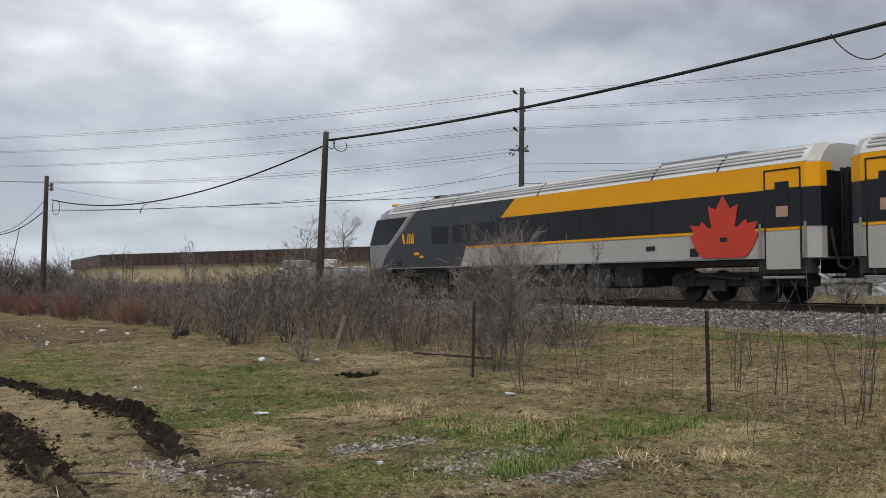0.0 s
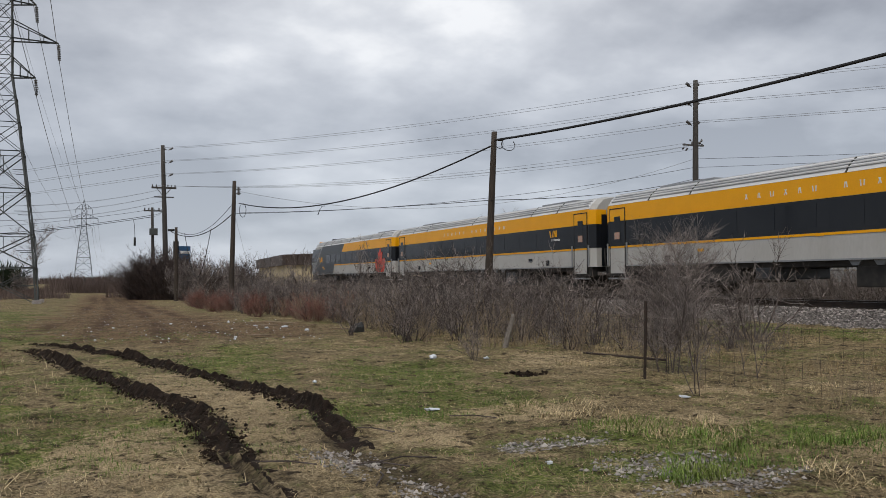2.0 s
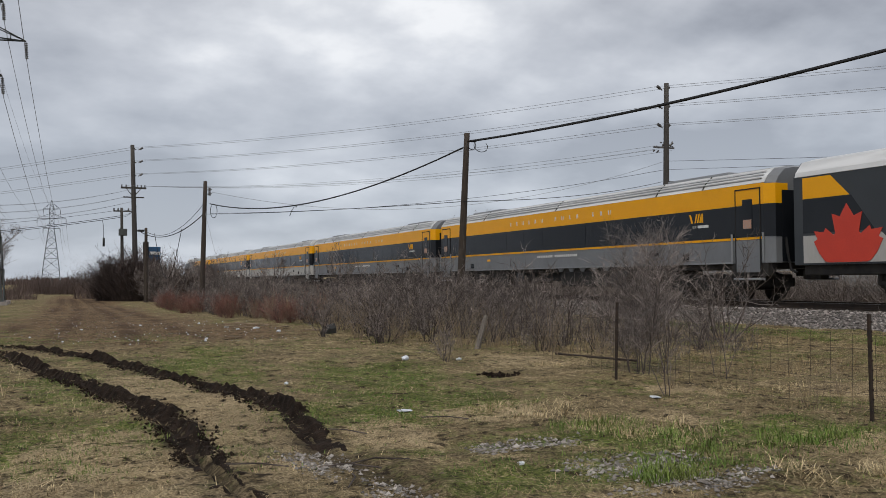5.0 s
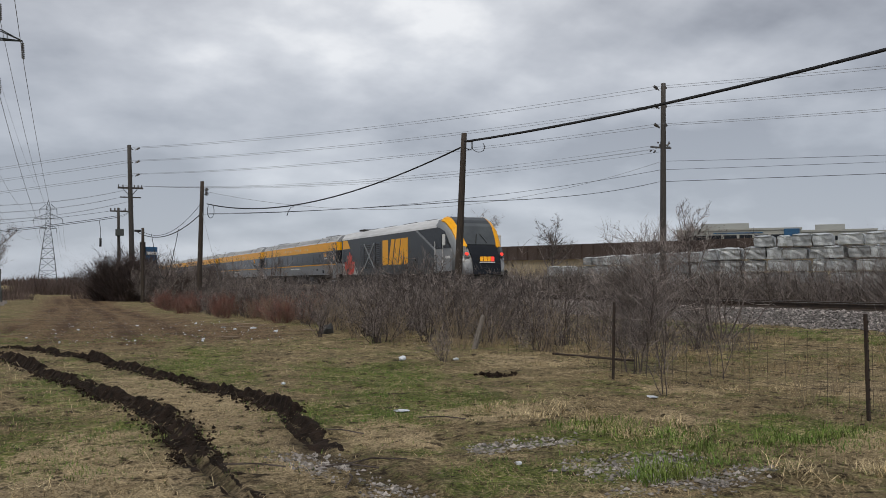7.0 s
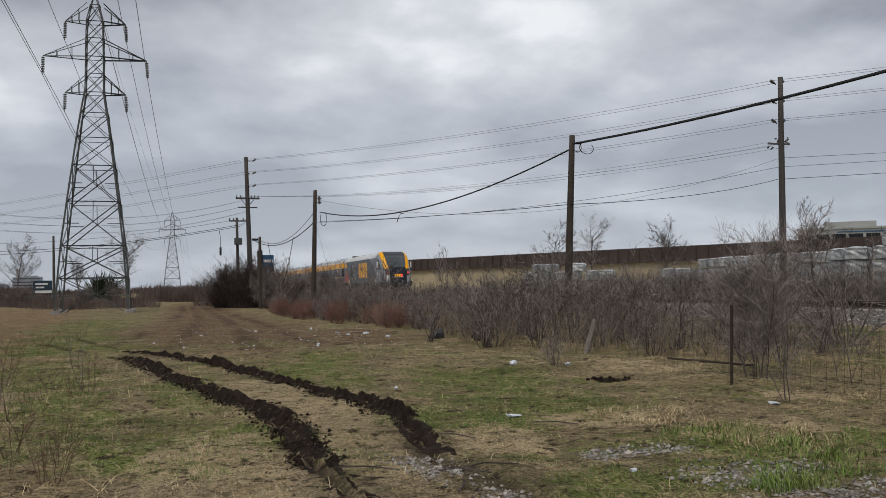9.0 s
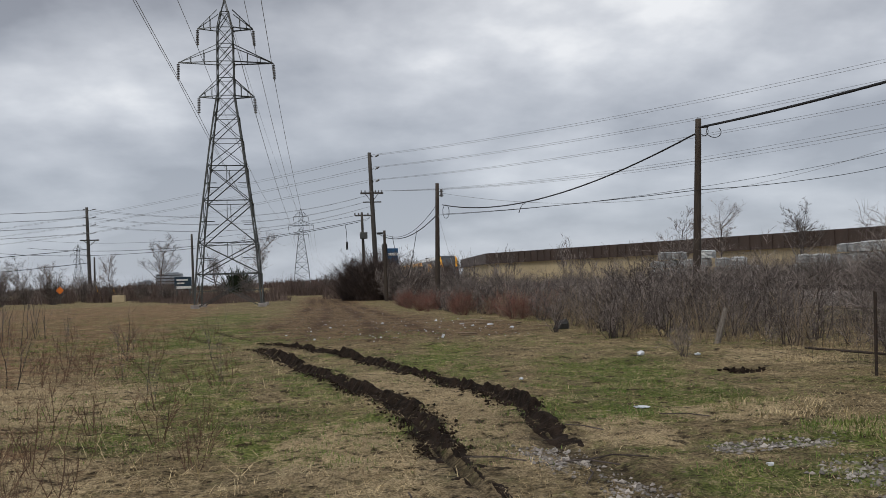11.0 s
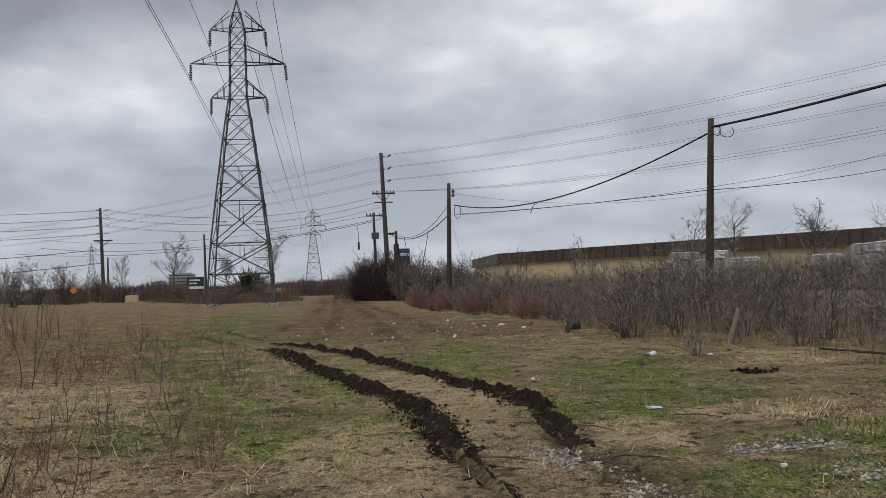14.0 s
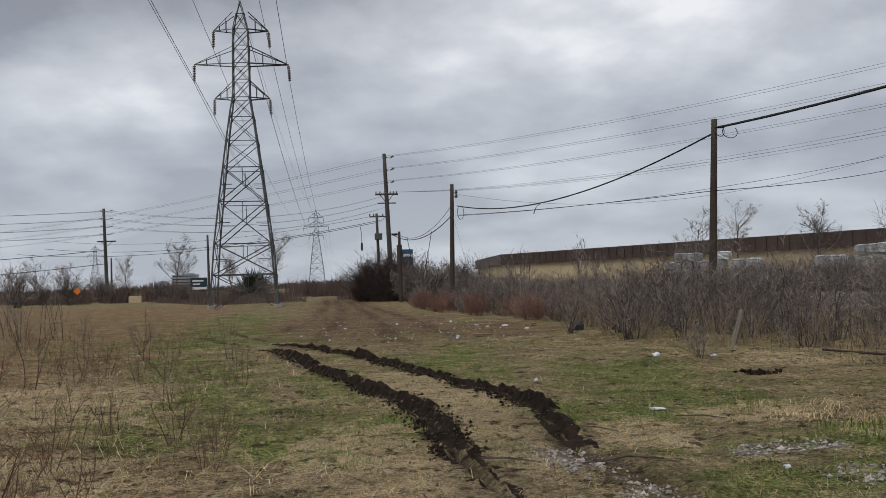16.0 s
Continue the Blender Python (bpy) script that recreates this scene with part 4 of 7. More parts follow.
        for poly in ([(8.75, h1), (9.75, h1), (9.75, h0 + 0.1), (9.55, h0), (9.1, h0), (8.75, h0 + 0.0)],
                     [(10.35, h1), (10.95, h1), (10.45, h0), (9.85, h0)], [(11.15, h1), (11.95, h1), (11.45, h0), (10.62, h0)],
                     [(12.1, h1), (13.15, h1), (13.15, h0), (12.55, h0), (12.55, h1 - 0.75), (12.2, h0), (11.6, h0)]):
            part("emblem_bar", slab([(f(a), b) for a, b in poly], side, 0.022), "yellow", car, "large yellow emblem bar")
        part("slant_stripe", slab([(f(14.4), 3.66), (f(14.75), 3.66), (f(17.5), 2.42), (f(18.6), 1.2), (f(18.2), 1.2), (f(17.2), 2.42)], side, 0.020), "silver", car)
        part("cab_lower", slab([(f(17.4), 2.46), (f(19.3), 2.46), (f(19.45), 2.3), (f(19.4), 1.2), (f(18.55), 1.2)], side, 0.018, 0.15), "silver", car, "silver grey cab side")
        part("cab_window", slab([(f(14.8), 3.64), (f(17.9), 3.66), (f(18.6), 3.42), (f(19.35), 2.50), (f(17.45), 2.48)], side, 0.020, 0.12), "glass", car, "dark swept cab side window")
        cd = part("cab_door", slab(rect(f(18.35), f(17.55), 1.25, 2.46), side, 0.030), "silver", car)
        part("door_upper", slab(rect(f(18.35), f(17.55), 2.47, 3.36), side, 0.028), "dark", cd, "black upper half of the cab door")
        part("door_window", slab(rect(f(18.25), f(17.65), 2.50, 3.22), side, 0.046), "glass", cd)
        for s in (17.42, 18.5):
            part("grip_rail", rods(((side * (SIDE + 0.08), f(s), 1.2), (side * (SIDE + 0.08), f(s), 2.9), 0.02)), "white", cd)
        part("mirror", boxes(((side * (SIDE + 0.18), f(18.85), 2.95), (0.16, 0.10, 0.60)), bevel=0.02), "white", car)
        part("marker_bar", slab(rect(f(19.35), f(18.75), 1.92, 2.06), side, 0.03, 0.1), "white", car)
        part("step_box", boxes(((side * 1.42, f(19.3), 1.02), (0.3, 1.6, 0.5)), bevel=0.05), "under", car)
    part("underframe", boxes(((0, 0.7, 1.0), (2.75, 20.0, 0.34)), bevel=0.03), "under", car)
    part("fuel_tank", boxes(((0, 0, 0.62), (2.6, 5.2, 0.7)), bevel=0.12), "under", car)
    bogie(car, 6.6, 0.52, 2.75)
    bogie(car, -6.0, 0.52, 2.75)
    return car


def glow(name, colour, strength):
    m = bpy.data.materials.new(name)
    m.use_nodes = True
    b = m.node_tree.nodes["Principled BSDF"]
    b.inputs["Base Color"].default_value = (*colour, 1)
    b.inputs["Emission Color"].default_value, b.inputs["Emission Strength"].default_value = (*colour, 1), strength
    return m


M["taillight"] = glow("red_tail_lamp", (1.0, 0.06, 0.04), 0.8)
M["glow"] = glow("lit_yellow_emblem", (1.0, 0.45, 0.02), 0.25)
CARS = [build_cab_car()]
pale = build_car("carwhite", "pale grey")
steel = build_car("carsteel", "steel grey")
CARS += [pale, copy_thing(pale, pose(TRACK_X, -26, RAIL_Z)), steel, copy_thing(steel, pose(TRACK_X, -52, RAIL_Z))]
LOCO = build_locomotive()


def gap_y(t, k):
    """Where the k-th coupling stands along the track at t."""
    return 13.07 + 22.525 * t - 0.0656 * t * t - 26.0 * (k - 1)


def motions():
    times = [0.5 * k for k in range(33)]
    for k, car in enumerate(CARS, 1):
        walk(car, [(t, pose(TRACK_X, gap_y(t, k) + 13.0, RAIL_Z)) for t in times])
    walk(LOCO, [(t, pose(TRACK_X, gap_y(t, 5) - 0.45 - 10.9, RAIL_Z)) for t in times])


# ---------------------------------------------------------------- buildings beyond the track
def wall_prism(pts, z0, z1):
    bm = bmesh.new()
    a = [bm.verts.new((x, y, z0)) for x, y in pts]
    b = [bm.verts.new((x, y, z1)) for x, y in pts]
    bm.faces.new(a[::-1])
    bm.faces.new(b)
    for i in range(len(pts)):
        j = (i + 1) % len(pts)
        bm.faces.new((a[i], a[j], b[j], b[i]))
    bmesh.ops.recalc_face_normals(bm, faces=bm.faces)
    return bm


def build_warehouse():
    w = thing("warehouse", pose(0, 0, 0), "long low warehouse with cream walls and a deep brown fascia", "building")
    foot = [(44, 239), (40, 187), (86, 88.5), (150, 118), (104, 260)]
    out = [(43.4, 239.6), (39.4, 187), (85.7, 87.8), (150.8, 117.8), (104.3, 260.9)]
    part("wall", wall_prism(foot, 0, 4.9), "beige", w)
    part("fascia", wall_prism(out, 4.75, 7.0), "brown", w, "dark brown metal fascia")
    a, b = Vector((40, 187, 0)), Vector((86, 88.5, 0))
    d = (b - a).normalized()
    nrm = Vector((d.y, -d.x, 0))
    if nrm.x > 0:
        nrm = -nrm
    rib = mesh_of(boxes(((0, 0, 5.88), (0.12, 0.10, 2.2))), "fascia_rib", "brown")
    turn = Matrix.Rotation(math.atan2(d.y, d.x), 4, "Z")
    for k in range(54):
        p = a + d * (1.0 + 2.0 * k) + nrm * 0.68
        share("fascia_rib", rib, w, Matrix.Translation(p) @ turn)
    return w


build_warehouse()


def build_office(az, r, turn, wide, deep, top, mat, blue):
    o = thing("office_building", Matrix.Translation(polar(az, r)) @ Matrix.Rotation(radians(turn), 4, "Z"), "pale flat-roofed office building with bands of windows", "building", "offices beyond the yard")
    part("wall", boxes(((0, 0, top / 2), (wide, deep, top)), bevel=0.05), mat, o)
    part("parapet", boxes(((0, 0, top + 0.25), (wide + 0.5, deep + 0.5, 0.6)), bevel=0.05), "concrete", o)
    for z in (top - 1.9,):
        n = int(wide // 4)
        for k in range(n):
            x = -wide / 2 + wide * (k + 0.5) / n
            part("window", boxes(((x, -deep / 2 - 0.03, z), (wide / n - 0.7, 0.14, 1.2))), "glass", o)
        if blue:
            part("band", boxes(((0, -deep / 2 - 0.05, z + 1.15), (wide * 0.4, 0.12, 0.30))), "blue", o)
    if blue:
        part("stair_tower", boxes(((wide / 2 - 2.5, -deep / 2 - 0.4, top / 2 + 0.1), (4, 1.0, top + 0.2)), bevel=0.05), "blue", o, "blue glazed stair tower")
    part("plant_room", boxes(((-wide * 0.1, 0, top + 1.2), (wide * 0.4, deep * 0.4, 2.4)), bevel=0.05), "concrete", o)
    return o


build_office(42.5, 272, -40, 33, 22, 15.2, "concrete", True)
build_office(48.2, 285, -48, 20, 22, 15.0, "concrete", False)
build_office(54.5, 280, -55, 38, 24, 14.2, "concrete", False)


def bale_mesh(seed, w, d, h):
    rng = random.Random(seed)
    bm = bmesh.new()
    bmesh.ops.create_cube(bm, size=1.0, matrix=Matrix.Translation((0, 0, h / 2)) @ Matrix.Diagonal((w, d, h, 1)))
    bmesh.ops.subdivide_edges(bm, edges=list(bm.edges), cuts=3, use_grid_fill=True)
    for v in bm.verts:
        k = 0.05
        v.co += Vector((rng.uniform(-k, k), rng.uniform(-k, k), rng.uniform(-k, k) if 0.02 < v.co.z else 0))
        if v.co.z > h * 0.9 and (abs(v.co.x) > w * 0.42 or abs(v.co.y) > d * 0.42):
            v.co.z -= 0.10
            v.co.x *= 0.95
    return mesh_of(bm, "bale", "wrap")


BALES = [bale_mesh(s, w, 1.6, h) for s, w, h in ((1, 1.9, 0.98), (2, 1.5, 1.0), (3, 1.2, 0.96), (4, 1.7, 1.02))]


def build_bales():
    rng = random.Random(5)
    # stretches of the stack: from azimuth, to azimuth, range at both ends, rows high
    for a0, a1, r0, r1, rows in ((22.3, 26.0, 108, 106, 4), (26.2, 28.2, 105, 104, 4), (30.6, 32.8, 101, 99, 3), (33.0, 36.2, 98, 94, 4), (36.4, 41.0, 90, 82, 4), (40.6, 41.3, 78, 77, 4), (41.4, 47.4, 75, 74, 5), (47.6, 53.0, 73, 72, 5), (53.2, 60.0, 72, 68, 5)):
        p, q = polar(a0, r0), polar(a1, r1)
        d = (q - p)
        turn = math.atan2(d.y, d.x)
        for row in range(rows):
            s, z = rng.uniform(0, 0.5) + (0.6 if row == rows - 1 else 0), 0.25 + row * 0.97
            while s < d.length - 0.6:
                k = rng.randrange(4)
                w = (1.9, 1.5, 1.2, 1.7)[k]
                if row < rows - 1 or rng.random() < 0.85:
                    c = p + d.normalized() * (s + w / 2)
                    ob = new("wrapped_bale", BALES[k])
                    ob.matrix_basis = Matrix.Translation((c.x, c.y + rng.uniform(-0.15, 0.15), z)) @ Matrix.Rotation(turn + rng.uniform(-0.10, 0.10), 4, "Z") @ Matrix.Diagonal((rng.uniform(0.86, 1.0), 1, rng.uniform(0.88, 0.98), 1))
                    tagged(ob, "pallet bundle wrapped in white plastic, stacked in rows", "bale", "stacked white bales")
                s += w + 0.06


build_bales()


# ---------------------------------------------------------------- poles, towers and wires
def pole_thing(name, base, top, r, mat, label, category="utility pole", group="utility poles"):
    base, top = Vector(base), Vector(top)
    p = thing(name, Matrix.Translation(base), label, category, group)
    bm = bmesh.new()
    t = top - base
    rings = []
    for k in range(7):
        c = t * (k / 6)
        rr = r * (1.15 - 0.4 * k / 6)
        rings.append([c + rr * Vector((math.cos(2 * math.pi * i / 12), math.sin(2 * math.pi * i / 12), 0)) for i in range(12)])
    loft(bm, [[Vector(rings[0][i]) - Vector((0, 0, 0.3)) for i in range(12)]] + rings)
    part("pole", bm, mat, p, smooth=True)
    return p


def cable(name, pts, r, mat, label, category="cable", group="overhead wires", n=6):
    ob = solo(name, tube_points(pts, r, n), mat, Matrix(), label, category, group, smooth=True)
    return ob


def build_telephone_line():
    p1b, p1t = polar(24.98, 31.2, 0), polar(25.56, 31.2, height(9.47, 31.2))
    p1 = pole_thing("telephone_pole", p1b, p1t, 0.13, "pole", "leaning brown wooden telephone pole rising from the bushes")
    p2b, p2t = polar(8.72, 55, 0), polar(8.91, 55, height(6.25, 55))
    p2 = pole_thing("telephone_pole", p2b, p2t, 0.15, "pole", "weathered wooden telephone pole with insulators at its top")
    p3b, p3t = Vector((17.0, -2.0, 0.1)), Vector((17.1, -2.0, 7.4))
    pole_thing("telephone_pole", p3b, p3t, 0.14, "pole", "brown wooden telephone pole beside the track")
    att1 = polar(25.75, 31.0, height(8.95, 31.0))
    att1b = polar(25.3, 31.0, height(8.55, 31.0))
    att2 = polar(9.2, 54.8, height(4.85, 54.8))
    part("bracket", rods((att1 - p1b + Vector((-0.12, 0, 0)), att1 - p1b + Vector((0.18, -0.05, 0)), 0.035)), "rust", p1)
    cable("telephone_cable", sagging(att1, (17.0, -2.0, 7.0), 0.58, 30), 0.033, "cable", "thick black telephone cable slung between poles", n=8)
    cable("strand", sagging(att1 + Vector((0, 0, 0.035)), (17.0, -2.0, 7.035), 0.58, 30), 0.010, "cable", "steel strand lashed along the cable")
    cable("telephone_cable", sagging(att1b, att2, 1.0, 30), 0.030, "cable", "thick black telephone cable slung between poles", n=8)
    # slack loops at the pole and along the span
    for c, w, h in ((polar(26.45, 30.6, height(8.45, 30.6)), 0.26, 0.42), (polar(25.85, 30.9, height(8.55, 30.9)), 0.16, 0.36)):
        pts = [c + Vector((w * math.sin(2 * math.pi * k / 20), 0.05 * math.cos(2 * math.pi * k / 20), h * 0.5 * math.cos(2 * math.pi * k / 20) + 0.1)) for k in range(3, 19)]
        cable("cable_loop", pts, 0.013, "cable", "slack loop of black cable at the pole")
    a, b = polar(57.0, 18.6, height(14.2, 18.6)), polar(61.5, 17.6, height(14.6, 17.6))
    cable("cable_loop", [a.lerp(b, k / 16) - Vector((0, 0, 0.62 * math.sin(math.pi * k / 16) ** 0.8)) for k in range(17)], 0.012, "cable", "slack loop of black cable under the span")
    # the frayed tail at the splice
    s = polar(14.40, 46.5, height(4.72, 46.5))
    cable("cable_tail", [s + Vector((0.15, 0, 0.02)), s, s + Vector((-0.12, 0, -0.20)), s + Vector((-0.22, 0, -0.46))], 0.022, "cable", "frayed cable tail hanging from a splice")
    # thinner lines along the same poles
    att2w = polar(9.25, 54.8, height(4.26, 54.8))
    cable("service_wire", sagging(polar(25.42, 31.0, height(5.10, 31)), att2w, 0.1), 0.013, "cable", "thin black service wire between poles")
    cable("service_wire", sagging(polar(25.42, 31.0, height(5.10, 31)), polar(37.95, 53, height(6.13, 53)), 0.25), 0.014, "cable", "thin black service wire between poles")
    cable("service_wire", sagging(polar(8.95, 55, height(5.65, 55)), polar(38.1, 54.5, height(7.40, 54.5)), 1.9), 0.010, "wire", "thin grey service wire between poles")
    # pole top insulators
    for k, dz in enumerate((-0.55, -0.8)):
        part("insulator", rods(((0.05, -0.1, p2t.z + dz), (0.55, -0.1, p2t.z + dz + 0.05), 0.03), ((0.42, -0.1, p2t.z + dz - 0.06), (0.42, -0.1, p2t.z + dz + 0.16), 0.07)), "ceramic", p2)
    ring = [att2 + Vector((0.22 + 0.20 * math.sin(2 * math.pi * k / 18), 0, -0.42 + 0.42 * math.cos(2 * math.pi * k / 18))) for k in range(17)]
    cable("cable_loop", ring, 0.018, "cable", "slack loop of black cable at the pole")
    # low cable from this pole to the stub pole
    sb, st = polar(5.42, 72, 0), polar(5.40, 72, height(3.30, 72))
    pole_thing("stub_pole", sb, st, 0.14, "pole", "short dark wooden stub pole behind the bushes")
    e = polar(5.0, 72, height(3.1, 72))
    cable("telephone_cable", sagging(polar(8.75, 55, height(4.15, 55)), e, 0.85), 0.028, "cable", "thick black cable sagging to a stub pole")
    cable("telephone_cable", sagging(polar(8.75, 55, height(4.75, 55)), e + Vector((0.3, 0, 0.1)), 1.0), 0.016, "cable", "black cable sagging to a stub pole")
    a, b = polar(5.9, 69, height(2.95, 69)), polar(7.5, 62, height(3.25, 62))
    cable("cable_loop", [a.lerp(b, k / 24) - Vector((0, 0, 3.3 * math.sin(math.pi * k / 24) ** 1.0)) for k in range(25)], 0.022, "cable", "slack black cable hanging down to the bushes")
    cable("splice_case", [polar(4.9, 72, height(3.12, 72)), polar(5.3, 72, height(3.12, 72))], 0.10, "cable", "black cable splice case on a pole")
    cable("guy_wire", [polar(8.85, 55, height(4.5, 55)), polar(10.3, 52, 0.4)], 0.008, "wire", "thin steel guy wire beside the pole")
    return p1


build_telephone_line()


def standoffs(p, z, wide, mat="ceramic", n=2):
    """Upswept line-post insulators on both sides of a pole."""
    for s in (-1, 1):
        bm = bmesh.new()
        a, b = Vector((s * 0.08, 0, z)), Vector((s * wide, 0, z + 0.22))
        rod(bm, a, b, 0.035)
        for k in range(4):
            c = a.lerp(b, 0.45 + 0.16 * k)
            rod(bm, c - (b - a).normalized() * 0.03, c + (b - a).normalized() * 0.03, 0.085, n=10)
        part("insulator", bm, mat, p)


def build_power_line():
    ra, rb = 55.0, 81.5
    A, At = polar(38.07, ra, 0), polar(38.27, ra, height(12.19, ra))
    B, Bt = polar(4.86, rb, 0), polar(4.57, rb, height(8.32, rb))
    pa = pole_thing("power_pole", A, At, 0.19, "greypole", "tall grey wooden power pole beyond the track")
    pb = pole_thing("power_pole", B, Bt, 0.22, "greypole", "tall grey wooden power pole with a double crossarm")
    line = (B - A).normalized()
    for p, top in ((pa, At.z), (pb, Bt.z)):
        for dz in (0.22, 1.36, 2.52):
            standoffs(p, top - dz - 0.2, 0.45)
    za, zb = At.z, Bt.z
    p = pb
    arm = boxes(((0, 0, height(5.72, rb)), (2.1, 0.14, 0.16)), ((0, 0, height(5.15, rb)), (1.7, 0.10, 0.10)), bevel=0.01)
    part("crossarm", arm, "greypole", p, at=pose(-0.28, 0, 0))
    for x in (-0.95, -0.6, 0.35, 0.65, 0.95):
        part("insulator", rods(((x - 0.3, 0, height(5.72, rb) + 0.05), (x - 0.3, 0, height(5.72, rb) + 0.27), 0.05)), "ceramic", p)
    for s in (-1, 1):
        part("brace", rods(((-0.3, -0.1, height(5.15, rb)), (-0.3 + s * 0.6, -0.1, height(5.68, rb)), 0.03)), "greypole", p)
    bm = bmesh.new()
    rng = random.Random(2)
    for k in range(10):
        x = rng.uniform(-0.75, 0.75)
        z = height(8.3, ra) + rng.uniform(-0.25, 0.3)
        rod(bm, (x, 0, z), (x + rng.uniform(-0.25, 0.25), 0.1, z + rng.uniform(-0.2, 0.2)), 0.05)
    box(bm, (0, 0, height(8.3, ra) - 0.05), (1.5, 0.1, 0.1), 0.01)
    part("switchgear", bm, "ceramic", pa, "cluster of small insulators and fuses")
    side = Vector((1, 0, 0))
    ext = A + (A - B).normalized() * 62
    far = B + Vector((-100, 115, 0))
    for dz in (0.22, 1.36, 2.52):
        for s in (-0.45, 0.45):
            q = side * s
            cable("power_wire", sagging(A + q + Vector((0, 0, za - dz)), B + q + Vector((0, 0, zb - dz)), 0.55, 20), 0.010, "wire", "thin bare power conductor between poles", n=4)
            cable("power_wire", sagging(A + q + Vector((0, 0, za - dz)), ext + q + Vector((0, 0, za - dz + 0.6)), 0.7, 20), 0.010, "wire", "thin bare power conductor between poles", n=4)
            cable("power_wire", sagging(B + q + Vector((0, 0, zb - dz)), far + q + Vector((0, 0, zb - dz)), 2.2, 20), 0.012, "wire", "thin bare power conductor between poles", n=4)
    for el, eb in ((8.35, 5.85), (8.1, 5.85)):
        for s in (-0.5, 0.6):
            cable("power_wire", sagging(A + side * s + Vector((0, 0, height(el, ra))), B + side * s * 2 + Vector((0, 0, height(eb, rb))), 0.9, 20), 0.008, "wire", "thin bare power conductor between poles", n=4)
    for el, sag in ((7.4, 0.5), (6.87, 0.25), (6.13, 0.1)):
        cable("power_wire", sagging(A + Vector((0, 0, height(el, ra))), ext + Vector((0, 0, height(el, ra) - 1.2)), sag, 16), 0.014 if el < 6.5 else 0.010, "cable", "thin black service wire between poles", n=4)
    cable("power_wire", sagging(A + Vector((0, 0, height(6.87, ra))), polar(8.95, 55, height(4.2, 55)), 0.6, 20), 0.011, "cable", "thin black service wire between poles", n=4)
    # transformer pole
    rc = 96.0
    C, Ct = polar(4.08, rc, 0), polar(3.98, rc, height(4.50, rc))
    pc = pole_thing("transformer_pole", C, Ct, 0.17, "greypole", "wooden pole with a grey equipment box and a crossarm")
    part("crossarm", boxes(((0, 0, Ct.z - 0.35), (1.9, 0.12, 0.13)), bevel=0.01), "greypole", pc)
    part("equipment_box", boxes(((-0.05, -0.3, height(3.0, rc)), (0.8, 0.5, 0.7)), bevel=0.05), "galv", pc, "grey steel equipment box")
    for x in (-0.9, -0.5, 0.5, 0.9):
        part("insulator", rods(((x, 0, Ct.z - 0.3), (x, 0, Ct.z - 0.05), 0.07)), "ceramic", pc)
    # low lines that run on past the towers
    for el, e2, az2 in ((4.45, 3.1, -16.0), (4.1, 2.6, -16.0), (4.0, 2.3, -17.5)):
        cable("power_wire", sagging(C + Vector((0, 0, height(el, rc) - 0.1)), polar(az2, 150, height(e2, 150)), 1.6, 24), 0.026 if el < 4.2 else 0.016, "cable", "black distribution wire between poles", n=4)
        cable("power_wire", sagging(C + Vector((0, 0, height(el, rc) - 0.1)), B + Vector((0, 0, height(4.6, rb))), 0.2, 8), 0.016, "cable", "black distribution wire between poles", n=4)
    a = polar(2.9, 101, height(3.72, 101))
    cable("hanging_cable", [a, a + Vector((0.12, 0, -0.8)), a + Vector((0.14, 0, -1.9))], 0.03, "cable", "cable hanging from the wires with a weighted end")
    cable("cable_weight", [a + Vector((0.14, 0, -1.9)), a + Vector((0.14, 0, -2.8))], 0.13, "cable", "black weight on a hanging cable")


build_power_line()


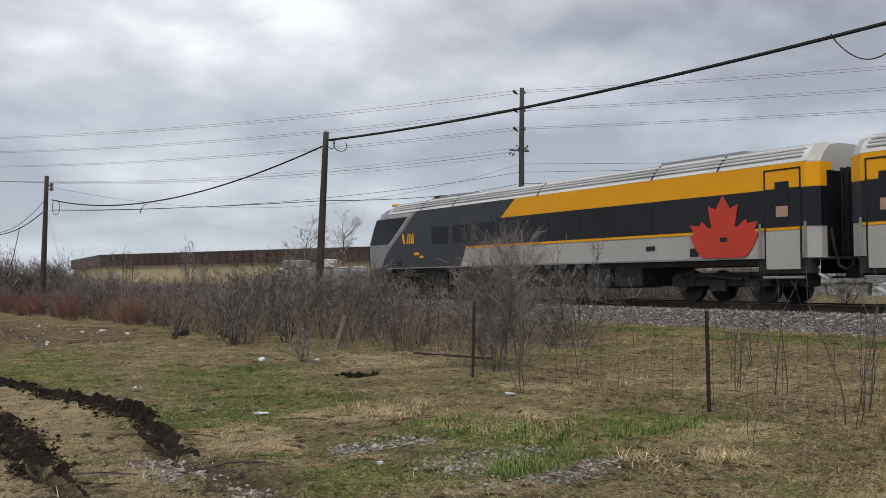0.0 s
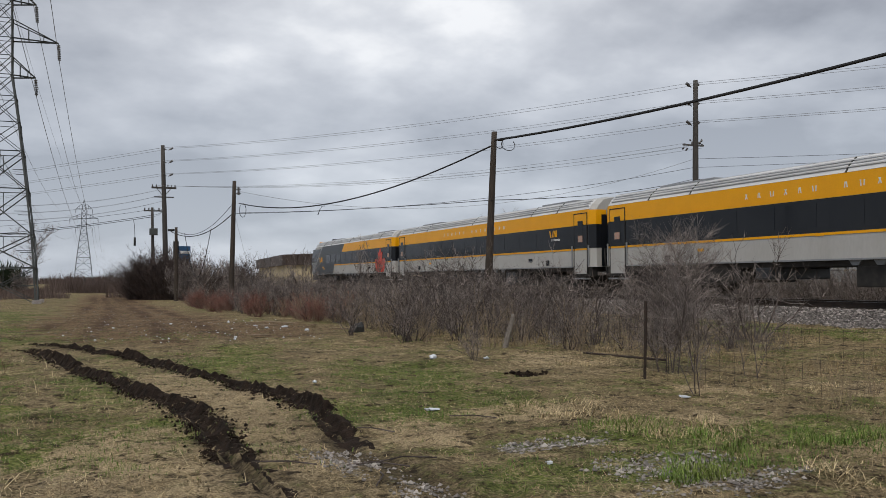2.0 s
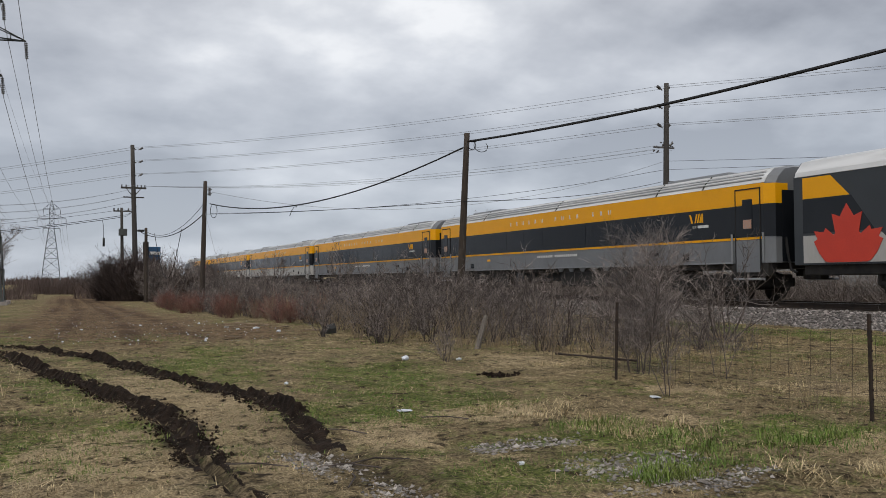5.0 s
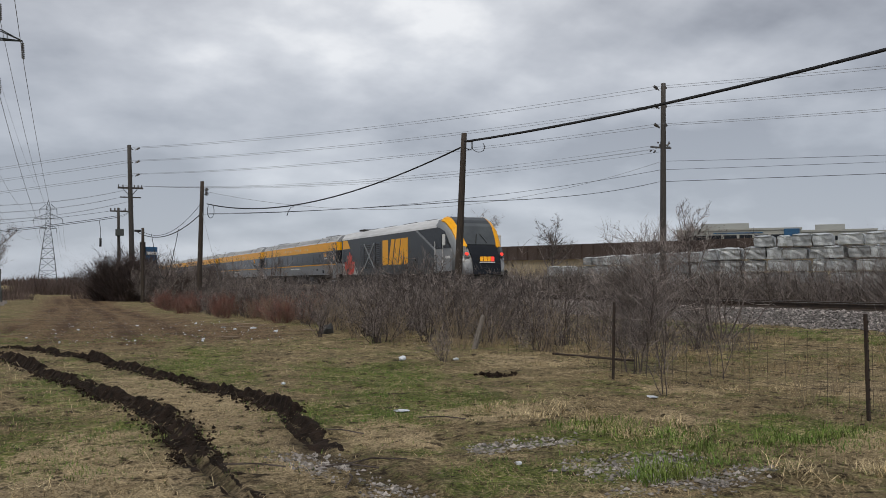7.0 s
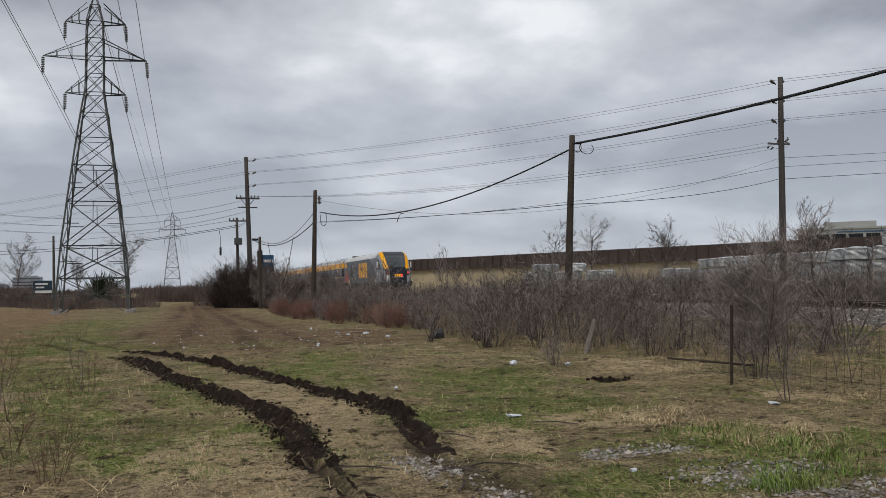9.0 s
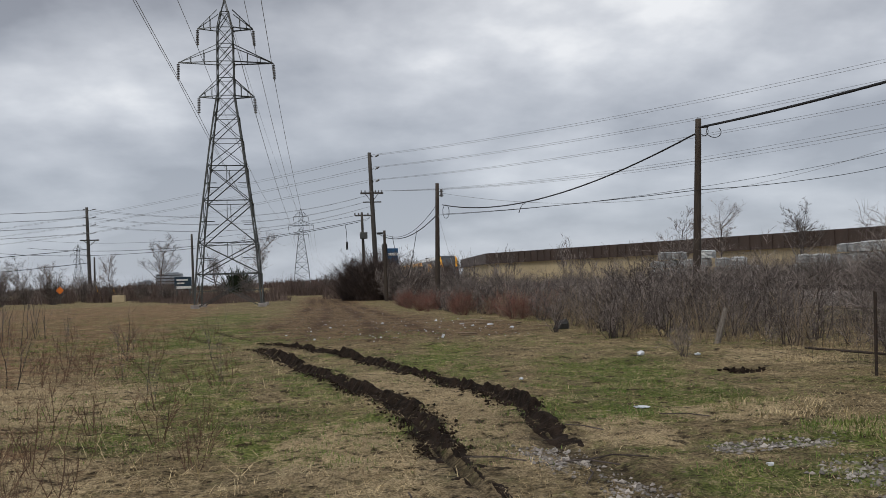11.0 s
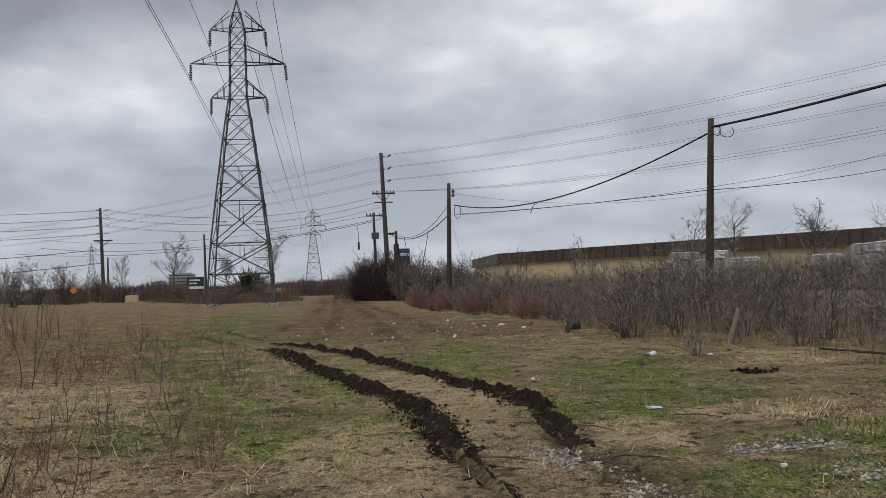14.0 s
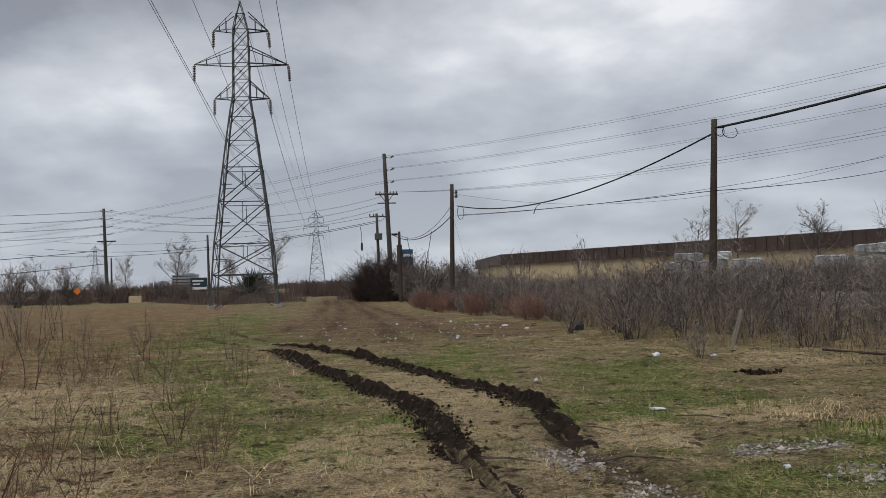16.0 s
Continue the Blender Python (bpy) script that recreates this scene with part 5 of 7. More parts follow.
def build_tower(base, top_z, label):
    t = thing("lattice_tower", Matrix.Translation(base), label, "pylon", "steel transmission towers")
    k = top_z / 24.25
    levels = [(0.0, 2.47), (2.6, 2.30), (4.95, 2.12), (8.2, 1.75), (10.9, 1.42), (13.0, 1.16), (14.9, 0.90), (16.5, 0.65), (17.9, 0.63), (19.2, 0.62), (20.6, 0.60), (21.9, 0.56), (23.2, 0.30), (24.25, 0.03)]
    levels = [(z * k, h * k) for z, h in levels]
    legs, faces = [bmesh.new() for _ in range(4)], [bmesh.new() for _ in range(4)]
    piecewise = base[1] < 100

    def strut(name, joined, p, q, w):
        bm = bmesh.new() if piecewise else joined
        bar(bm, p, q, w)
        if piecewise:
            part(name, bm, "galv", t)
    S = ((-1, -1), (1, -1), (1, 1), (-1, 1))
    for (z0, h0), (z1, h1) in zip(levels, levels[1:]):
        for i in range(4):
            (ax, ay), (bx, by) = S[i], S[(i + 1) % 4]
            strut("leg_section", legs[i], (ax * h0, ay * h0, z0), (ax * h1, ay * h1, z1), 0.13 if z0 < 16 * k else 0.085)
            if h1 > 0.1:
                w = 0.062 if z0 < 10 * k else 0.046
                strut("brace", faces[i], (ax * h0, ay * h0, z0), (bx * h1, by * h1, z1), w)
                strut("brace", faces[i], (bx * h0, by * h0, z0), (ax * h1, ay * h1, z1), w)
                strut("brace", faces[i], (ax * h1, ay * h1, z1), (bx * h1, by * h1, z1), w)
    for i in range(4):                       # secondary bracing of the lower panels
        (ax, ay), (bx, by) = S[i], S[(i + 1) % 4]
        for (z0, h0), (z1, h1) in zip(levels[:4], levels[1:5]):
            zm, hm = (z0 + z1) / 2, (h0 + h1) / 2
            mx, my = (ax + bx) / 2, (ay + by) / 2
            strut("brace", faces[i], (mx * hm, my * hm, zm), (mx * h1, my * h1, z1), 0.05)
            strut("brace", faces[i], (ax * hm, ay * hm, zm), ((ax * 0.5 + mx * 0.5) * hm, (ay * 0.5 + my * 0.5) * hm, zm), 0.05)
            strut("brace", faces[i], (bx * hm, by * hm, zm), ((bx * 0.5 + mx * 0.5) * hm, (by * 0.5 + my * 0.5) * hm, zm), 0.05)
    for leg, face in () if piecewise else zip(legs, faces):
        part("leg", leg, "galv", t)
        part("lattice_face", face, "galv", t)
    tips = []
    for z, span in ((21.9 * k, 2.13 * k), (19.2 * k, 3.65 * k), (16.5 * k, 2.13 * k)):
        for s in (-1, 1):
            arm = bmesh.new()
            h = 0.6 * k
            tip = Vector((s * span, 0, z))
            for y in (-h, h):
                bar(arm, (s * h, y, z), tip, 0.08)
                bar(arm, (s * h, y, z + 1.35 * k), tip, 0.06)
                for f in (0.35, 0.68):
                    p = Vector((s * h, y, z)).lerp(tip, f)
                    q = Vector((s * h, y, z + 1.35 * k)).lerp(tip, f)
                    bar(arm, p, q, 0.045)
                    bar(arm, p, Vector((s * h, -y, z)).lerp(tip, f), 0.045)
            a = part("crossarm", arm, "galv", t)
            ins = bmesh.new()
            lean = Vector((0.10 * s * 0.5, 0.28, 0)) * k
            for i in range(9):
                c = tip + (Vector((0, 0, -1)) + lean).normalized() * (0.18 + 0.13 * i) * k
                rod(ins, c + Vector((0, 0, -0.03)), c + Vector((0, 0, 0.03)), 0.12 * k, n=8)
            end = tip + (Vector((0, 0, -1)) + lean).normalized() * 1.45 * k
            rod(ins, tip, end, 0.025, n=6)
            part("insulator_string", ins, "ceramic", a, "hanging string of insulator discs")
            tips.append(Vector(base) + end)
    for x, y in S:
        part("footing", boxes(((x * 2.47 * k, y * 2.47 * k, 0.05), (0.6, 0.6, 0.4)), bevel=0.03), "stone", t)
    return tips, Vector(base) + Vector((0, 0, top_z))


def build_towers():
    near = build_tower((-5.4, 70.9, 0), 24.25, "tall grey steel lattice transmission tower with three crossarms")
    far_t = build_tower((0.42, 268, 0), 24.25, "distant grey steel lattice transmission tower")
    build_tower(polar(-13.25, 455), 24.0, "small far-off steel lattice tower on the horizon")
    back = [p + Vector((-3.0, -197, 14.0)) for p in near[0]]
    for a, b, c in zip(near[0], far_t[0], back):
        cable("transmission_wire", sagging(a, b, 5.2, 40), 0.020, "wire", "bare transmission conductor between towers", n=4)
        cable("transmission_wire", sagging(a, c, 1.2, 30), 0.020, "wire", "bare transmission conductor between towers", n=4)
        cable("transmission_wire", sagging(b, b + Vector((5.8, 200, 0)), 5.0, 12), 0.025, "wire", "bare transmission conductor between towers", n=4)
    cable("transmission_wire", sagging(near[1], far_t[1], 4.0, 30), 0.012, "wire", "thin earth wire between tower tops", n=4)
    cable("transmission_wire", sagging(near[1], near[1] + Vector((-3.0, -197, 14.0)), 1.2, 30), 0.012, "wire", "thin earth wire between tower tops", n=4)
    # distribution line on the far side of the field
    r = 152.0
    L, Lt = polar(-12.6, r, 0), polar(-12.74, r, height(5.0, r))
    p = pole_thing("power_pole", L, Lt, 0.28, "greypole", "tall grey power pole with four tiers of insulators")
    for k in range(4):
        standoffs(p, Lt.z - 0.5 - 1.25 * k, 1.0)
    part("crossarm", boxes(((0, 0, height(3.02, r)), (2.9, 0.18, 0.22)), bevel=0.02), "greypole", p)
    for s in (-1, 1):
        part("brace", rods(((0, 0, height(2.7, r)), (s * 0.9, 0, height(3.0, r)), 0.05)), "greypole", p)
    for k in range(4):
        z = Lt.z - 0.4 - 1.25 * k
        for s in (-1, 1):
            cable("power_wire", sagging(L + Vector((s * 0.95, 0, z)), polar(-48, 150, z + 1), 2.4, 20), 0.020, "wire", "bare power conductor over the field", n=4)
            if k < 3:
                cable("power_wire", sagging(L + Vector((s * 0.95, 0, z)), polar(4.7, 190, z + 6), 2.8, 24), 0.020, "wire", "bare power conductor over the field", n=4)
    for dz in (0.0, -2.2):
        cable("power_wire", sagging(L + Vector((0, 0, height(2.5, r) + dz)), polar(-44, 140, height(1.6, 140) + dz), 1.5, 20), 0.045, "cable", "black distribution wire over the field", n=4)
    M2, M2t = polar(-6.62, 92, 0), polar(-6.68, 92, height(3.32, 92))
    pole_thing("wooden_pole", M2, M2t, 0.13, "greypole", "slim bare wooden pole near the tower")
    S2, S2t = polar(-12.35, 150, 0), polar(-12.35, 150, height(2.0, 150))
    pole_thing("wooden_pole", S2, S2t, 0.16, "greypole", "short bare wooden pole in the distance")
    pole_thing("wooden_pole", polar(0.15, 150, 0), polar(0.15, 150, 2.1), 0.22, "greypole", "short pale post at the end of the track road")


build_towers()


# ---------------------------------------------------------------- signs at the field's far edge
def build_signs():
    c = polar(-7.25, 128, 0)
    b = thing("billboard", Matrix.Translation(c), "dark blue roadside billboard with pale lettering bars", "sign")
    part("panel", boxes(((0, 0, height(0.30, 128)), (2.3, 0.3, 1.7)), bevel=0.04), "navy", b)
    for z, w, x in ((0.48, 1.5, -0.1), (0.28, 1.0, -0.3)):
        part("lettering_bar", boxes(((x, -0.22, height(z, 128)), (w, 0.06, 0.20))), "white", b)
    part("lower_panel", boxes(((0.1, -0.18, height(0.02, 128)), (2.0, 0.08, 0.35))), "white", b)
    for x in (-0.9, 0.9):
        part("leg", boxes(((x, 0.1, 0.7), (0.25, 0.25, 1.5))), "galv", b)
    c = polar(5.8, 96, 0)
    s = thing("pylon_sign", Matrix.Translation(c) @ Matrix.Rotation(radians(20), 4, "Z"), "blue pylon sign with a black edge behind the bushes", "sign")
    part("panel", boxes(((0.1, 0, height(1.45, 96)), (1.3, 0.5, 2.3)), bevel=0.04), "blue", s)
    part("edge", boxes(((-0.75, 0, height(1.65, 96)), (0.35, 0.6, 2.6)), bevel=0.03), "rubber", s)
    part("leg", boxes(((0, 0, 1.2), (0.5, 0.4, 2.4))), "galv", s)
    part("lettering_bar", boxes(((0.1, -0.28, height(1.75, 96)), (1.1, 0.05, 0.3))), "white", s)
    part("lettering_bar", boxes(((0.1, -0.28, height(1.0, 96)), (0.9, 0.05, 0.18))), "white", s)
    c = polar(-14.29, 112, 0)
    d = thing("warning_sign", Matrix.Translation(c), "orange diamond-shaped road warning sign", "sign")
    part("panel", boxes(((0, 0, 0), (0.62, 0.04, 0.62)), bevel=0.01), "orange", d, at=pose(0, 0, 1.72, 0, 45, 0))
    part("leg", boxes(((0, 0.05, 0.75), (0.07, 0.05, 1.5))), "galv", d)
    c = polar(-11.0, 118, 0)
    solo("utility_cabinet", boxes(((0, 0, 0.45), (1.5, 0.9, 0.9)), bevel=0.05), "beige", Matrix.Translation(c), "cream utility cabinet by the roadside", "cabinet")
    for az in (-12.0, -11.1):
        solo("guy_marker", rods(((0, 0, 0), (-0.7, 0, 2.2), 0.07)), "yellow", Matrix.Translation(polar(az, 140)), "yellow plastic guy-wire marker", "marker", "guy markers")


build_signs()


# ---------------------------------------------------------------- fence
def build_fence():
    f = thing("wire_fence", pose(0, 0, 0), "old woven-wire fence on rusty steel posts", "fence")
    posts = [(8.55, 7.25, 1.22, -1.5), (8.53, 12.2, 1.30, 2.5), (8.7, 24.0, 1.25, -2), (8.6, 2.4, 1.25, 0)]
    for x, y, h, lean in posts:
        z = float(ground_z(x, y))
        bm = boxes(((0, 0, h / 2 - 0.15), (0.045, 0.012, h + 0.3)), ((0, 0.016, h / 2 - 0.15), (0.010, 0.035, h + 0.3)))
        for k in range(9):
            box(bm, (0, -0.012, 0.25 + 0.11 * k), (0.02, 0.014, 0.02))
        part("post", bm, "rust", f, at=pose(x, y, z, 0, lean, 20))
    bm = bmesh.new()
    rng = random.Random(4)
    ends = [(8.6, 2.4), (8.55, 7.25), (8.53, 12.2), (8.6, 16.0), (9.0, 18.7)]
    for z in (0.12, 0.28, 0.44, 0.60, 0.78, 0.96):
        for (ax, ay), (bx, by) in zip(ends, ends[1:]):
            p = sagging((ax, ay, z + rng.uniform(-0.02, 0.02)), (bx, by, z), 0.03, 6)
            for a, b in zip(p, p[1:]):
                rod(bm, a, b, 0.0026, n=3, caps=False)
    y = 4.0
    while y < 16:
        x = 8.55 + rng.uniform(-0.01, 0.01)
        rod(bm, (x, y, 0.08), (x + rng.uniform(-0.02, 0.02), y + rng.uniform(-0.02, 0.02), 0.96), 0.0026, n=3, caps=False)
        y += 0.32
    part("wire_mesh", bm, "fencewire", f)
    w = bmesh.new()
    rings = []
    for k in range(6):
        r = 0.075 - 0.005 * k
        rings.append([(r * math.cos(i * math.pi / 4) * (1 + 0.12 * math.sin(3 * i + k)), r * math.sin(i * math.pi / 4), 0.185 * k - 0.1) for i in range(8)])
    loft(w, rings)
    solo("wooden_post", w, "oldwood", pose(8.95, 18.25, 0.0, 0, 17, 0), "leaning split grey wooden fence post", "fence post", smooth=False)
    solo("fallen_pole", tube_points([(9.8, 16.2, 0.04), (10.0, 15.0, 0.05), (10.2, 13.9, 0.06)], 0.022, 8), "rust", Matrix(), "fallen dark pole lying behind the fence", "log")


build_fence()


# ---------------------------------------------------------------- bare shrubs and trees
def branches(seed, stems, tall, spread, levels, kids, thick, wiggle=0.16, up=0.35, trunk=False, least=0.0022, along=0.75, out_w=0.75, reach=1.0):
    """Wood of a leafless plant: lists of (points, radius at the start, radius at the end, level)."""
    rng = random.Random(seed)
    out = []

    def limb(p, d, length, r, level):
        n = 6 if level == 0 else (3 if level == 1 else 2)
        pts = [p]
        for k in range(n):
            d = (d + Vector((rng.uniform(-1, 1), rng.uniform(-1, 1), rng.uniform(-0.6, 1) + up * 0.6)) * wiggle).normalized()
            pts.append(pts[-1] + d * length / n)
        end = r * (0.35 if level < levels else 0.3)
        out.append((pts, r, end, level))
        if level < levels:
            for k in range(kids[level]):
                f = rng.uniform(0.30 if (trunk and level == 0) else 0.15, 1.0)
                i = min(int(f * n), n - 1)
                q = pts[i].lerp(pts[i + 1], f * n - i)
                dd = (pts[i + 1] - pts[i]).normalized()
                out_dir = Vector((rng.gauss(0, 1), rng.gauss(0, 1), rng.gauss(0.2, 0.6))).normalized()
                nd = (dd * along + out_dir * out_w + Vector((0, 0, up * 0.5))).normalized()
                limb(q, nd, length * rng.uniform(0.30, 0.62) * (1.15 - 0.5 * f) * (reach if level == 0 else 1.0), max(r * 0.5 * (1.1 - 0.5 * f), least), level + 1)
    for s in range(stems):
        a = rng.uniform(0, 2 * math.pi)
        lean = rng.uniform(0.0, spread)
        d = Vector((math.cos(a) * lean, math.sin(a) * lean, 1)).normalized()
        rr = rng.uniform(0, 0.28) * min(tall, 2.5) * (0 if trunk else 1) * 0.5
        limb(Vector((math.cos(a) * rr, math.sin(a) * rr, -0.05)), d, tall * rng.uniform(0.65, 1.1) * (1.0), thick * rng.uniform(0.6, 1.1), 0)
    return out


def wood_mesh(name, limbs, keep, mat):
    verts, faces = [], []
    for pts, r0, r1, level in limbs:
        if not keep(level):
            continue
        sides = 5 if level == 0 else (3 if level == 1 else 2)
        base = len(verts)
        n = len(pts)
        for k, p in enumerate(pts):
            d = (pts[min(k + 1, n - 1)] - pts[max(k - 1, 0)]).normalized()
            u = d.orthogonal().normalized()
            v = d.cross(u)
            r = r0 + (r1 - r0) * k / (n - 1)
            for i in range(sides):
                a = 2 * math.pi * i / sides
                verts.append(p + (u * math.cos(a) + v * math.sin(a)) * r)
        for k in range(n - 1):
            for i in range(sides if sides > 2 else 1):
                j = (i + 1) % sides
                faces.append((base + k * sides + i, base + k * sides + j, base + (k + 1) * sides + j, base + (k + 1) * sides + i))
    return raw(name, [tuple(v) for v in verts], faces, mat)


def plant(name, limbs, bark, twig, label, category, group):
    p = thing(name, pose(0, 0, -50), label, category, group)
    tagged(share("wood", wood_mesh("wood", limbs, lambda v: v == 0, bark), p, Matrix()), kind="stuff" if name == "dry_stalks" else "")
    tagged(share("crown", wood_mesh("crown", limbs, lambda v: v > 0, twig), p, Matrix()), kind="stuff")
    return p


def set_plants(protos, spots, seed):
    """Stand copies of prototypes at spots of (x, y, scale); the prototypes take the first spots."""
    rng = random.Random(seed)
    used = set()
    for k, (x, y, s) in enumerate(spots):
        pr = protos[k % len(protos)]
        m = Matrix.Translation((x, y, float(ground_z(x, y)))) @ Matrix.Rotation(rng.uniform(0, 6.28), 4, "Z")
        if pr.name in used:
            ob = copy_thing(pr, m)
        else:
            ob = pr
            used.add(pr.name)
            ob.matrix_basis = m
        w = s * rng.uniform(0.9, 1.1)
        ob.scale = (w, w, s)


SHRUBS = [plant("shrub", branches(100 + k, 10 + k % 3, 1.55, 0.95, 2, (9, 6), 0.016, least=0.0046, wiggle=0.40, up=0.22, along=0.55, out_w=0.95), "bark", "twig", "leafless grey-brown shrub with tangled twigs", "shrub", "hedge shrubs") for k in range(6)]
RED = [plant("red_shrub", branches(130 + k, 26, 1.0, 1.5, 2, (6, 5), 0.009, up=0.22, wiggle=0.30, least=0.004), "redtwig", "redtwig", "low leafless red-twigged dogwood", "shrub", "red shrubs") for k in range(2)]
DENSE = [plant("dense_bush", branches(140 + k, 26, 2.4, 0.8, 2, (11, 7), 0.030, least=0.008, wiggle=0.25, up=0.25, along=0.55, out_w=0.9), "darktwig", "darktwig", "large dense leafless bush below the poles", "shrub", "hedge shrubs") for k in range(2)]
BROWN = [plant("dense_bush", branches(145 + k, 22, 2.5, 0.8, 2, (11, 7), 0.03, least=0.010, wiggle=0.25, up=0.25, along=0.55, out_w=0.9), "bark", "twig", "large brown leafless bush behind the red shrubs", "shrub", "hedge shrubs") for k in range(2)]
BIG = plant("tall_shrub", branches(151, 9, 2.3, 0.40, 2, (38, 15), 0.014, wiggle=0.25, up=0.32, least=0.0030, along=0.52, out_w=0.76, reach=0.72), "bark", "twig", "tall many-stemmed leafless shrub by the fence", "shrub", "hedge shrubs")
SAPLING = [plant("sapling", branches(160 + k, 3, 1.65, 0.40, 2, (6, 3), 0.010, up=0.5, wiggle=0.18), "bark", "twig", "thin leafless sapling in the dry grass", "sapling", "saplings") for k in range(3)]
YOUNG = [plant("young_tree", branches(190 + k, 3, 3.9, 0.28, 2, (12, 6), 0.035, up=0.6, wiggle=0.12, least=0.010), "bark", "twig", "slender leafless young tree in the hedge", "tree", "bare trees") for k in range(2)]
WEED = [plant("dead_weed", branches(210 + k, 3 + k % 3, 0.75, 0.6, 2, (5, 2), 0.0065, up=0.30, wiggle=0.24, least=0.0026), "weed", "weed", "dead branching weed stem in the field", "weed", "dead weeds") for k in range(4)]
STALK = [plant("dry_stalks", branches(170 + k, 16, 1.2, 0.5, 1, (3,), 0.006, up=0.3, wiggle=0.14), "paletwig", "paletwig", "clump of pale dead stalks", "dry stalks", "dead stalks") for k in range(2)]
TREES = [plant("bare_tree", branches(180 + k, 1, 8.6, 0.08, 3, (15, 10, 7), 0.16, trunk=True, up=0.40, wiggle=0.16, least=0.020, along=0.62, out_w=0.90, reach=1.25), "bark", "twig", "leafless tree with a spreading crown", "tree", "bare trees") for k in range(3)]


def hedge_front(y):
    """x of the hedge's field-side edge."""
    return float(np.interp(y, [11, 14, 18, 20.5, 23, 26, 32, 38, 44, 52, 62], [9.6, 10.0, 9.7, 8.4, 7.4, 8.3, 8.6, 8.0, 6.6, 6.4, 6.4]))


def thicket(name, spots, mat, label, seed, blade=0.10, lean=0.30):
    """A far wood or scrub: very many thin upright slivers in clumps of (x, y, radius, height, count)."""
    rng = np.random.default_rng(seed)
    tris = []
    for x, y, r, h, n in spots:
        a, q = rng.uniform(0, 2 * math.pi, n), r * np.sqrt(rng.random(n))
        px, py = x + q * np.cos(a), y + q * np.sin(a)
        hh = h * (1 - 0.55 * (q / r) ** 2) * rng.uniform(0.45, 1.08, n)
        z0 = hh * rng.uniform(0, 0.55, n) * (rng.random(n) < 0.6)
        lx, ly = rng.normal(0, lean, n) * (hh - z0), rng.normal(0, lean, n) * (hh - z0)
        th = rng.uniform(0, math.pi, n)
        w = blade * rng.uniform(0.5, 1.5, n)
        tris.append(np.stack([np.stack([px - w * np.cos(th), py - w * np.sin(th), z0], -1), np.stack([px + w * np.cos(th), py + w * np.sin(th), z0], -1), np.stack([px + lx, py + ly, hh], -1)], 1))
    return tagged(new(name, fast_tris(name, np.concatenate(tris), mat)), label, "woodland", kind="stuff")


